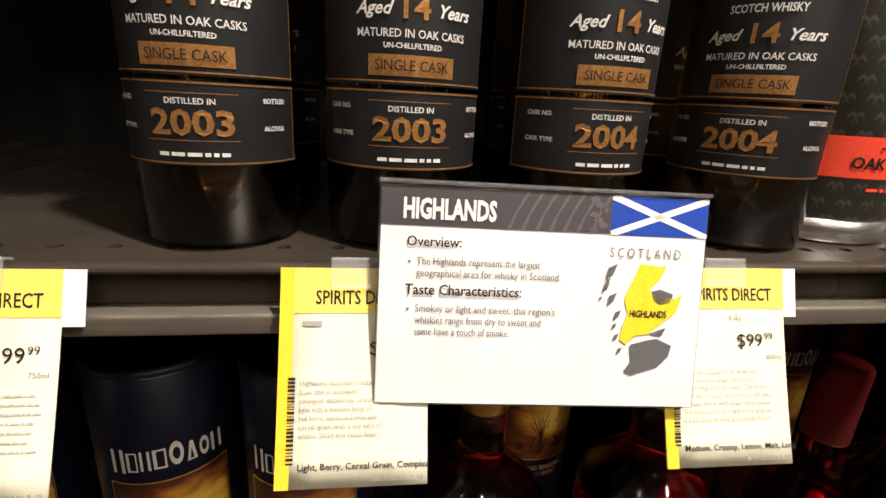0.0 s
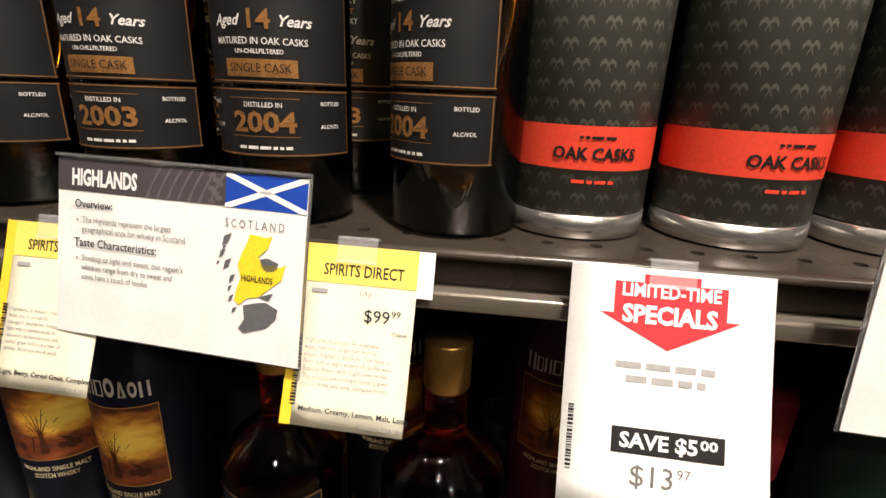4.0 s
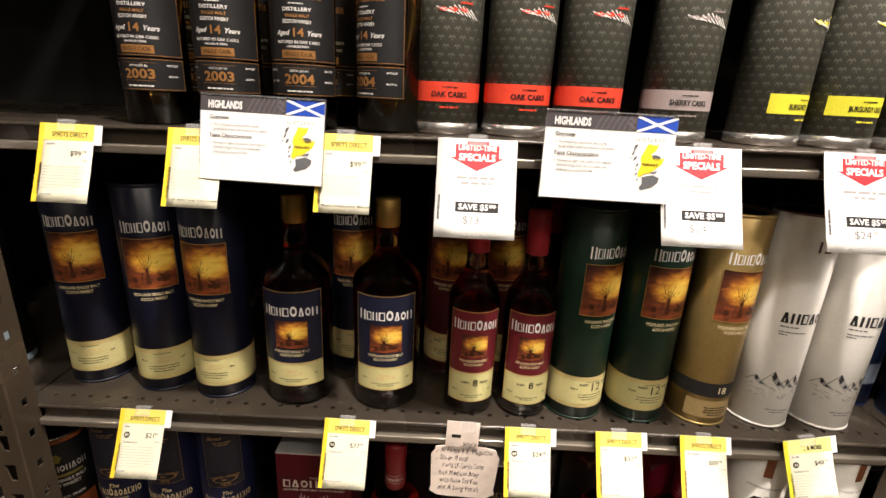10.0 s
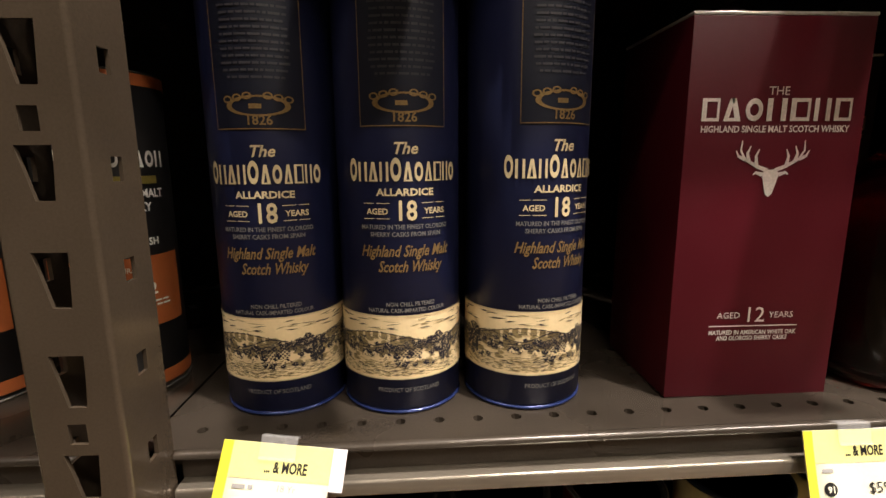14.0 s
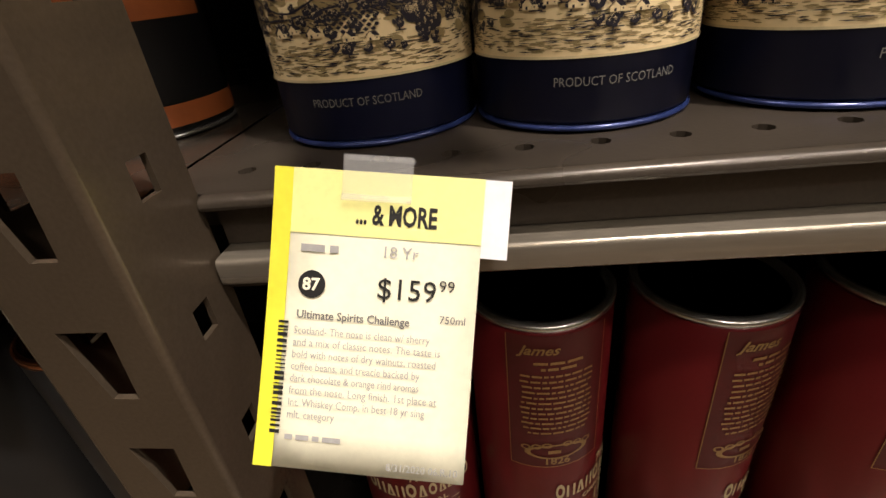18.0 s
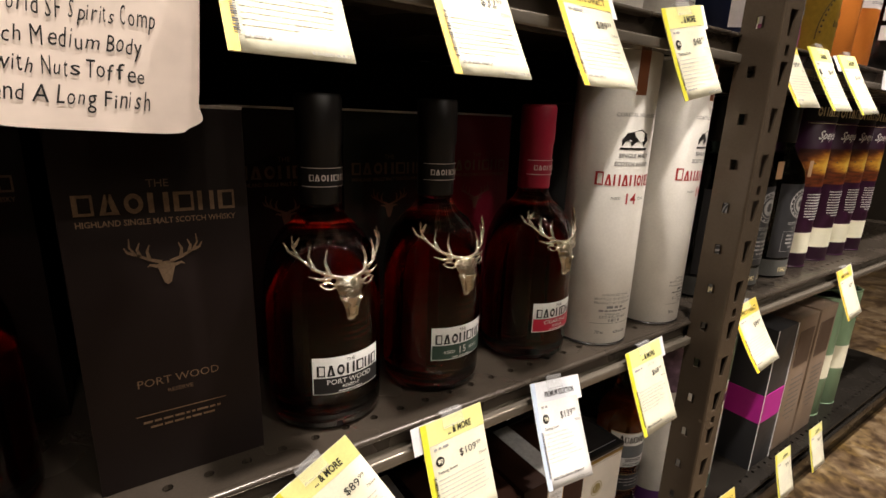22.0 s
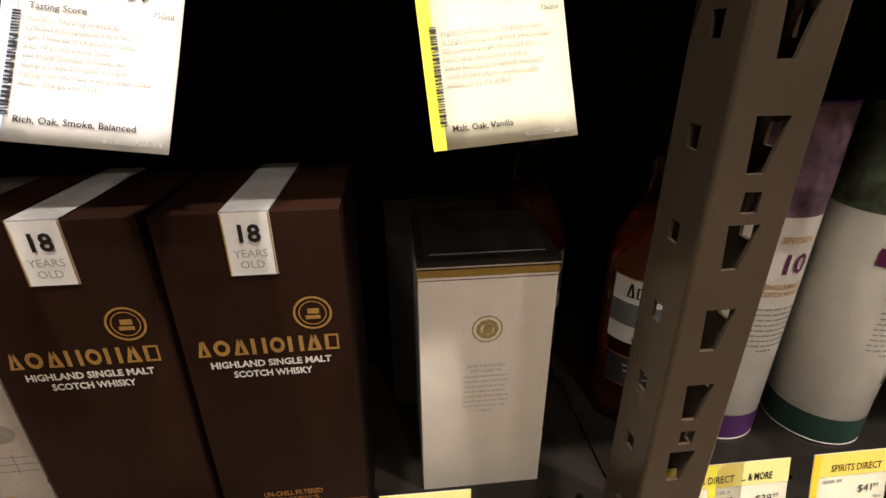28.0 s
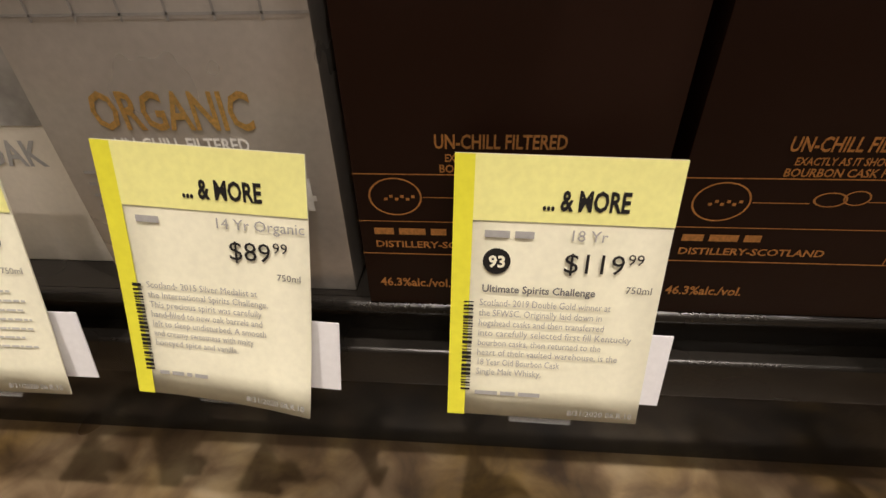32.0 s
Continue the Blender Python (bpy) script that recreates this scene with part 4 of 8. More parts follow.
def cask_bottle(x, y, z, year, turn):
    ob = thing("whisky_bottle", f"amber whisky bottle with black and copper label marked {year}", "whisky bottle", x, y, z, turn, "single cask bottles")
    r = 0.0375
    prof = [(r - 0.006, 0), (r, 0.004), (r, 0.174), (r - 0.001, 0.184), (r - 0.006, 0.197), (0.024, 0.210), (0.0160, 0.222), (0.0142, 0.240), (0.0138, 0.285)]
    bottle(ob, prof, WHISKY, 0.205)
    part("cap", lathe([(0.0150, 0.262), (0.0156, 0.264), (0.0156, 0.312), (0.0146, 0.314)], 28), BOTTLE_CAP, ob)
    part("label", wrap(r, 0.0765, 0.175, -78, 78), LABEL_BLACK, ob)
    part("lower_label", wrap(r, 0.0395, 0.0745, -78, 78), LABEL_BLACK, ob)
    hw = math.radians(78) * r
    foil, white, pale, plate = Ink(), Ink(), Ink(), Ink()
    for v in (0.0775, 0.1735, 0.0402, 0.0734):
        foil.bar(-hw, hw, v, v + 0.0006, 20)
    for u in (-hw + 0.001, hw - 0.0016):
        foil.bar(u, u + 0.0006, 0.0775, 0.1740).bar(u, u + 0.0006, 0.0402, 0.0738)
    foil.words(year, 0, 0.0527, 0.0100, width=0.034, bold=0.03)
    foil.bar(-0.019, 0.019, 0.0695, 0.0698, 4).bar(-0.019, 0.019, 0.0500, 0.0503, 4)
    white.words("DISTILLED IN", 0, 0.0652, 0.0024, bold=0.01)
    white.words("CASK NO.", -0.041, 0.0660, 0.0020, "l").words("CASK TYPE", -0.041, 0.0540, 0.0020, "l").words("BOTTLED", 0.030, 0.0665, 0.0020, "l").words("ALC/VOL", 0.030, 0.0545, 0.0020, "l")
    white.lines(-0.036, 0.036, 0.0435, 0.0016, 1, 0.003, 3, "c", 0.99)
    white.words("MATURED IN OAK CASKS", 0, 0.0955, 0.0032, width=0.049, bold=0.01).words("UN-CHILLFILTERED", 0, 0.0912, 0.0021, width=0.025, bold=0.02)
    plate.bar(-0.019, 0.019, 0.0800, 0.0886, 6)
    cask = Ink().words("SINGLE CASK", 0, 0.0823, 0.0042, width=0.032, bold=0.0)
    foil.words("14", 0, 0.1030, 0.0085, width=0.014, bold=0.02)
    white.words("Aged", -0.0165, 0.1042, 0.0050, shear=0.35).words("Years", 0.0185, 0.1042, 0.0050, shear=0.35)
    white.words("SCOTCH WHISKY", 0, 0.1165, 0.0036, width=0.032, bold=0.02).words("DISTILLERY", 0, 0.1290, 0.0036, width=0.032, bold=0.02)
    foil.words("SINGLE MALT", 0, 0.1228, 0.0030, width=0.027)
    white.lines(-0.022, 0.022, 0.1360, 0.0012, 1, 0.003, 3, "c")
    foil.mark(15, 0, 0.1415, 0.054, 0.0072, seed=3, big=(0, 8))
    crest(pale, 0, 0.1610, 0.016)
    to = on_tube(r, 0, 0.0008)
    prints(ob, to, [(foil, COPPER_INK), (white, WHITE_INK), (pale, WHITE_INK), (plate, COPPER_INK)])
    prints(ob, on_tube(r, 0, 0.0014), [(cask, LABEL_BLACK)])
    return ob


OVAL_GREY = card("dark_oval_print", (0.034, 0.033, 0.028), 0.36)
BAND_COLOURS = {"red": (0.72, 0.06, 0.03), "grey": (0.33, 0.27, 0.26), "lime": (0.62, 0.58, 0.04)}


def wing_tube(x, y, z, colour, turn, start=-180):
    names = {"red": "red", "grey": "mauve-grey", "lime": "lime yellow"}
    ob = thing("whisky_tube", f"dark wing-patterned whisky tube with {names[colour]} band and tin base", "whisky tube", x, y, z, turn, "wing pattern tubes")
    r, h = 0.0410, 0.318
    tube_body(ob, r, h, FLOCK, rim=BOTTLE_CAP, rim_h=0.010, base=TIN, base_h=0.014)
    tint = ink("tube_band_" + colour, BAND_COLOURS[colour])
    part("band", wrap(r, 0.0385, 0.0610, start, 180, seg=44), tint, ob)
    oval = Ink()
    oval.add([(0.047 * math.cos(a) * q, 0.2380 + 0.050 * math.sin(a) * q) for q in (0.34, 0.67, 1.0) for a in np.linspace(0, 2 * math.pi, 32, endpoint=False)], [(32 * q + k, 32 * q + (k + 1) % 32, 32 * q + 32 + (k + 1) % 32, 32 * q + 32 + k) for q in range(2) for k in range(32)] + [tuple(range(32))])
    prints(ob, on_tube(r, 0, 0.0005), [(oval, OVAL_GREY)], "name_panel")
    white, lead, small, dark = Ink(), Ink(), Ink(), Ink()
    white.mark(11, 0, 0.2480, 0.074, 0.0140, seed=8, big=(0, 7), arch=3.2)
    white.lines(-0.016, 0.016, 0.2740, 0.0022, 1, 0.004, 6, "c")
    for m in (-1, 1):
        white.disc(m * 0.034, 0.2400, 0.004, 0.004, 12, 0.7).bar(m * 0.03 - 0.004, m * 0.03 + 0.004, 0.2660, 0.2668)
        white.disc(m * 0.029, 0.2120, 0.003, 0.003, 12, 0.7)
    lead.disc(0, 0.2330, 0.0070, 0.0090, 16, 0.62).bar(-0.0060, -0.0032, 0.2245, 0.2415).bar(-0.003, 0.003, 0.2322, 0.2340)
    lead.words("HIGHLAND SINGLE MALT", 0, 0.2150, 0.0054, width=0.060, bold=0.02, arch=2.2).words("SCOTCH WHISKY", 0, 0.2050, 0.0054, width=0.040, bold=0.02, arch=2.2)
    for k in range(5):
        white.disc((k - 2) * 0.006, 0.1975 + 0.5 * abs(k - 2) * 0.002, 0.0008)
    # a spread of feather strokes
    for k in range(9):
        a = -0.020 + 0.005 * k
        white.poly([(a, 0.1410 - 0.002 * math.sin(k)), (a + 0.011, 0.1365 - 0.0009 * k), (a + 0.012, 0.1372 - 0.0009 * k), (a + 0.001, 0.1422 - 0.002 * math.sin(k))])
    for k in range(3):
        lead.poly([(-0.018 + 0.012 * k, 0.1395), (-0.010 + 0.012 * k, 0.1360), (-0.006 + 0.012 * k, 0.1385), (-0.010 + 0.012 * k, 0.1415)])
        lead.poly([(0.006 + 0.005 * k, 0.1450), (0.012 + 0.005 * k, 0.1475), (0.014 + 0.005 * k, 0.1455)])
    dark.words({"red": "OAK CASKS", "grey": "SHERRY CASKS", "lime": "BURGUNDY CASKS"}[colour], 0, 0.0440, 0.0060, width=0.044, bold=0.03)
    dark.lines(-0.012, 0.012, 0.0545, 0.0014, 1, 0.003, 2, "c")
    lead.lines(-0.026, 0.026, 0.0315, 0.0018, 1, 0.003, 7, "c", 0.99)
    prints(ob, on_tube(r, 0, 0.0008), [(white, WHITE_INK), (lead, tint), (dark, LABEL_BLACK)])
    return ob
def tube_shell(label, x, y, z, turn, r, h, body, group="", rim=None, rim_h=0.004, base=None, base_h=0.004):
    ob = thing("whisky_tube", label, "whisky tube", x, y, z, turn, group)
    tube_body(ob, r, h, body, rim=rim or body, rim_h=rim_h, base=base or body, base_h=base_h)
    return ob


SHERRY_BLUE = card("deep_blue_card", (0.0080, 0.0102, 0.034), 0.38, 0.34)
SHERRY_PANEL = card("blue_black_panel", (0.008, 0.010, 0.022), 0.4)
RIM_BLUE = mat("blue_enamel_rim", (0.022, 0.036, 0.13), 0.25, 0.3, grain=0.05)
WINE = card("wine_red_card", (0.13, 0.010, 0.012), 0.33)
WINE_PANEL = card("wine_dark_panel", (0.085, 0.008, 0.010), 0.4)


NAME_GOLD = ink("name_gold_ink", (0.60, 0.49, 0.29))
PALE_PRINT = ink("pale_tube_print", (0.15, 0.145, 0.14))
# panel print: shade on the tubes' upper half is put into the ink
SHADED_PRINT = ink("shaded_tube_print", (0.045, 0.046, 0.055))
# bronze lettering; also the panel's gold, toned down for that shade
BRONZE_FOIL = mat("bronze_foil", (0.36, 0.235, 0.10), 0.34, 0.6, grain=0.2, scale=900)


def scroll_tube(x, y, z, colour, turn, panel_turn=0.0):
    """A tall tube with a scroll panel above a gold name and an engraved landscape band."""
    blue = colour == "blue"
    ob = tube_shell(("deep blue" if blue else "wine red") + " whisky tube with gold name and engraved landscape band", x, y, z, turn, 0.0420, 0.308 if blue else 0.296, SHERRY_BLUE if blue else WINE, "engraved band tubes", base=RIM_BLUE if blue else WINE, rim=None if blue else (TIN if panel_turn else None), base_h=0.003)
    r = 0.0420
    part("landscape_band", wrap(r, 0.0258, 0.0690, -180, 180, seg=48), ENGRAVING, ob)
    wash, dark, bare, over = engraving(r, 0.0266, 0.0680, 3)
    for lift, layer, stuff in ((0.0005, wash, ENGRAVED_WASH), (0.0007, dark, ENGRAVED), (0.0009, bare, ENGRAVING), (0.0011, over, ENGRAVED)):
        prints(ob, on_tube(r, 0, lift), [(layer, stuff)], "engraved_print")
    part("scroll_panel", wrap(r, 0.1885, 0.2900, -37, 37, panel_turn), SHERRY_PANEL if blue else WINE_PANEL, ob)
    gold, pale, foil = Ink(), Ink(), Ink()
    for v in (0.0254, 0.0686):
        gold.bar(-0.133, 0.133, v, v + 0.0009, 40)
    pale.words("PRODUCT OF SCOTLAND", 0, 0.0165, 0.0030, width=0.042, bold=0.0)
    pale.words("NON CHILL FILTERED", 0.002, 0.0757, 0.0027, width=0.032, bold=0.02).words("NATURAL CASK-IMPARTED COLOUR", 0, 0.0715, 0.0027, width=0.052, bold=0.02)
    foil.words("Highland Single Malt", 0, 0.1085, 0.0070, width=0.060, shear=0.35).words("Scotch Whisky", 0.003, 0.0985, 0.0070, width=0.043, shear=0.35)
    pale.words("MATURED IN THE FINEST OLOROSO", 0, 0.1258, 0.0028, width=0.058, bold=0.02).words("SHERRY CASKS FROM SPAIN", 0, 0.1212, 0.0028, width=0.046, bold=0.02)
    gold.words("18" if blue else "12", 0, 0.1315, 0.0120, width=0.014, bold=0.02)
    gold.words("AGED", -0.0180, 0.1352, 0.0036).words("YEARS", 0.0190, 0.1352, 0.0036)
    for v in (0.1322, 0.1418):
        gold.bar(-0.027, -0.010, v, v + 0.0004).bar(0.010, 0.027, v, v + 0.0004)
    gold.words("ALLARDICE" if blue else "ORIGINAL", 0, 0.1468, 0.0042, width=0.036, bold=0.03)
    gold.mark(11, 0, 0.1555, 0.074, 0.0118, seed=4, big=(0, 4), arch=0.0)
    gold.words("The", 0, 0.1722, 0.0068, shear=0.3)
    to = on_tube(r, 0, 0.0008)
    prints(ob, to, [(gold, NAME_GOLD), (pale, PALE_PRINT if blue else NAME_GOLD), (foil, BRONZE_FOIL)])
    g2, p2 = Ink(), Ink()
    for u in (-0.0275, 0.0270):
        g2.bar(u, u + 0.0005, 0.1885, 0.2900)
    g2.bar(-0.0275, 0.0275, 0.1885, 0.1891, 8)
    g2.words("1826", 0, 0.1912, 0.0055, bold=0.02)
    g2.disc(0, 0.2022, 0.019, 0.0062, 24, 0.82).lines(-0.013, 0.013, 0.2006, 0.0028, 1, 0.004, 3, "c", 0.99)
    for m in (-1, 1):
        for k in range(3):
            g2.disc(m * (0.006 + 0.006 * k), 0.2080 - 0.001 * k, 0.0030, 0.0022, 10, 0.6)
    p2.lines(-0.022, 0.022, 0.2620, 0.0014, 12, 0.0040, 12, "c")
    g2.lines(-0.014, 0.014, 0.2710, 0.0018, 2, 0.004, 5, "c").words("James", -0.010, 0.2780, 0.0060, shear=0.4)
    prints(ob, on_tube(r, panel_turn, 0.0009), [(g2, BRONZE_FOIL), (p2, SHADED_PRINT if blue else BRONZE_FOIL)], "panel_print")
    return ob


BOX_MAROON = card("maroon_box_card", (0.070, 0.0052, 0.0105), 0.40, 0.28)
BOX_DARK = card("brown_black_box_card", (0.010, 0.0058, 0.0052), 0.46, 0.28)
BOX_GREENBLACK = card("green_black_box_card", (0.008, 0.013, 0.011), 0.36)
BOX_RED = card("red_box_card", (0.17, 0.008, 0.022), 0.33)
FOIL_PALE = mat("pale_foil", (0.62, 0.55, 0.50), 0.42, 0.2, grain=0.15, scale=900)
DIM_FOIL = mat("dim_bronze_foil", (0.20, 0.135, 0.085), 0.40, 0.5, grain=0.2, scale=900)
SILVER_EDGE = mat("silver_edge", (0.75, 0.72, 0.70), 0.3, 0.7, grain=0.1)


def stag_box(x0, x1, y, z, h, material, words, age, foil=FOIL_PALE):
    """A tall carton with a pale name and an antler badge."""
    w = x1 - x0
    ob = thing("whisky_box", words, "whisky box", (x0 + x1) / 2, y, z, 0, "antler badge boxes")
    part("carton", box(-w / 2, w / 2, 0, 0.098, 0, h - 0.0022, 0.0007), material, ob)
    part("lid_edge", box(-w / 2 - 0.0003, w / 2 + 0.0003, -0.0003, 0.0983, h - 0.0021, h, 0.0004), SILVER_EDGE, ob)
    k = w / 0.117
    s = Ink()
    s.words("THE", 0, h * 0.805, 0.0052 * k, bold=0.0)
    s.mark(7, 0, h * 0.742, 0.098 * k, 0.0140 * k, seed=6, big=())
    s.words("HIGHLAND SINGLE MALT SCOTCH WHISKY", 0, h * 0.715, 0.0040 * k, width=0.098 * k, bold=0.02)
    badge = Ink()
    antlers2d(badge, 0, h * 0.588, 0.045 * k)
    if age.isdigit():
        s.words(age, 0, h * 0.215, 0.0105 * k, bold=0.0).words("AGED", -0.018 * k, h * 0.226, 0.0042 * k, bold=0).words("YEARS", 0.019 * k, h * 0.226, 0.0042 * k, bold=0)
    else:
        s.words(age, 0, h * 0.285, 0.0062 * k, bold=0.0).words("RESERVE", 0, h * 0.258, 0.0032 * k, bold=0.0)
    s.bar(-0.031 * k, 0.031 * k, h * 0.2025, h * 0.2055)
    if age == "12":
        s.words("MATURED IN AMERICAN WHITE OAK", 0, h * 0.180, 0.0030 * k, width=0.062 * k).words("AND OLOROSO SHERRY CASKS", 0, h * 0.164, 0.0030 * k, width=0.050 * k)
    else:
        s.lines(-0.03 * k, 0.03 * k, h * 0.180, 0.0016, 2, 0.004, 3, "c")
    prints(ob, on_front(0, 0.0006), [(s, foil)])
    prints(ob, on_front(0, 0.0007), [(badge, foil)], "antler_badge")
    return ob


def tapered(bm, pts, radii, seg=7):
    """A bent rod through the points, thinning along its length."""
    rings = []
    for k, p in enumerate(pts):
        a, b = Vector(pts[max(k - 1, 0)]), Vector(pts[min(k + 1, len(pts) - 1)])
        d = (b - a).normalized()
        side = d.cross(Vector((0, 1, 0.05))).normalized()
        up = side.cross(d)
        rings.append([bm.verts.new(Vector(p) + radii[k] * (math.cos(2 * math.pi * j / seg) * side + math.sin(2 * math.pi * j / seg) * up)) for j in range(seg)])
    for a, b in zip(rings, rings[1:]):
        for j in range(seg):
            bm.faces.new((a[j], a[(j + 1) % seg], b[(j + 1) % seg], b[j])).smooth = True
    bm.faces.new(rings[0][::-1])
    bm.faces.new(rings[-1])


def antler_emblem(parent, r, v, w):
    """A cast silver antler emblem lying against the shoulder of a bottle."""
    bm = bmesh.new()
    s = w
    to = on_tube(r, 0, 0.003)

    def at(a, b, out=0.0):
        x, y, z = to(a * s, v + b * s)
        lean = max(0.0, b) * 0.10 * s * 2.2
        return (x, y - out + lean, z)

    # the plain shield
    rings = []
    for b, half, out in ((-0.245, 0.016, 0.0008), (-0.235, 0.040, 0.0026), (-0.200, 0.056, 0.0040), (-0.165, 0.054, 0.0038), (-0.120, 0.066, 0.0044), (-0.050, 0.092, 0.0047), (-0.005, 0.116, 0.0051), (0.022, 0.112, 0.0047), (0.060, 0.128, 0.0050), (0.120, 0.146, 0.0046), (0.165, 0.120, 0.0038), (0.190, 0.070, 0.0024)):
        rings.append([bm.verts.new(at(half * math.sin(t), b, out * math.cos(t))) for t in [math.pi * (j / 6 - 0.5) for j in range(7)]])
    for a, b in zip(rings, rings[1:]):
        for j in range(6):
            bm.faces.new((a[j], a[j + 1], b[j + 1], b[j])).smooth = True
        bm.faces.new((a[6], a[0], b[0], b[6]))
    bm.faces.new(rings[0][::-1])
    bm.faces.new(rings[-1])
    for m in (-1, 1):
        beams = (((0.05, 0.17), (0.16, 0.20), (0.30, 0.27), (0.41, 0.37), (0.46, 0.47), (0.45, 0.57)), ((0.17, 0.21), (0.20, 0.33), (0.17, 0.44)), ((0.30, 0.27), (0.33, 0.38), (0.30, 0.49)), ((0.41, 0.38), (0.50, 0.42), (0.54, 0.50)), ((0.44, 0.47), (0.39, 0.55)), ((0.16, 0.185), (0.26, 0.175), (0.36, 0.205)))
        for beam in beams:
            n = len(beam)
            tapered(bm, [at(m * a, b, 0.001) for a, b in beam], [0.026 * s * (1 - 0.72 * k / (n - 1)) for k in range(n)])
        # a hollow leaf below each spray, and a ridge along the shield
        rim = [(0.120, 0.105), (0.175, 0.140), (0.225, 0.143), (0.275, 0.128), (0.225, 0.092), (0.175, 0.080), (0.120, 0.105)]
        tapered(bm, [at(m * a, b, 0.0012) for a, b in rim], [0.011 * s] * 7, 5)
        tapered(bm, [at(m * a, b, 0.0046) for a, b in ((0.104, -0.004), (0.068, -0.024), (0.042, -0.085), (0.034, -0.190))], [0.008 * s, 0.012 * s, 0.012 * s, 0.010 * s], 6)
    bmesh.ops.recalc_face_normals(bm, faces=bm.faces)
    emblem = part("antler_emblem", bm, SILVER, parent, "cast silver antler emblem")
    cast = emblem.modifiers.new("cast", "REMESH")
    cast.mode, cast.voxel_size, cast.use_smooth_shade = "VOXEL", 0.0006, True
    return emblem


def antler_bottle(x, y, z, plate, words, sleeve, turn=0.0, age="12"):
    ob = thing("whisky_bottle", f"dark red whisky bottle with silver antlers and {words}", "whisky bottle", x, y, z, turn, "antler emblem bottles")
    r = 0.0470
    prof = [(r - 0.007, 0), (r - 0.001, 0.004), (r, 0.012), (r, 0.112), (r - 0.002, 0.128), (r - 0.007, 0.144), (0.032, 0.157), (0.021, 0.166), (0.0165, 0.174), (0.0155, 0.190), (0.0150, 0.240)]
    bottle(ob, prof, WHISKY_RED, 0.160)
    part("neck_sleeve", lathe([(0.0162, 0.178), (0.0166, 0.180), (0.0168, 0.222), (0.0178, 0.225), (0.0178, 0.258), (0.0165, 0.261)], 28), sleeve, ob)
    part("neck_band", wrap(0.0170, 0.192, 0.207, -100, 100), sleeve, ob)
    ng = Ink().bar(-0.022, 0.022, 0.2065, 0.2070, 8).bar(-0.022, 0.022, 0.1925, 0.1930, 8).mark(7, 0, 0.1970, 0.030, 0.0048, seed=6, big=())
    prints(ob, on_tube(0.0170, 0, 0.0010), [(ng, FOIL_PALE)])
    half = math.degrees(0.0295 / r)
    part("paper_label", wrap(r, 0.0340, 0.0655, -half, half, lift=0.0004), WHITE, ob, "white paper label")
    part("colour_label", wrap(r, 0.0350, 0.0485, -half + 1, half - 1, lift=0.0008), plate, ob)
    black, pale = Ink(), Ink()
    black.words("THE", 0, 0.0608, 0.0028, bold=0).mark(7, 0, 0.0500, 0.052, 0.0092, seed=6, big=())
    if age.isdigit():
        pale.words(age, 0, 0.0392, 0.0068, bold=0).words("AGED", -0.013, 0.0405, 0.0030, bold=0).words("YEARS", 0.014, 0.0405, 0.0030, bold=0)
    else:
        pale.words(age, 0, 0.0428, 0.0042, bold=0).words("RESERVE", 0, 0.0388, 0.0026, bold=0)
    pale.lines(-0.025, 0.025, 0.0361, 0.0009, 1, 0.002, 3, "c", 0.99)
    prints(ob, on_tube(r, 0, 0.0012), [(black, BLACK), (pale, WHITE_INK)])
    antler_emblem(ob, r, 0.1150, 0.0800)
    return ob


PORCELAIN = card("white_tube_card", (0.80, 0.775, 0.72), 0.40)


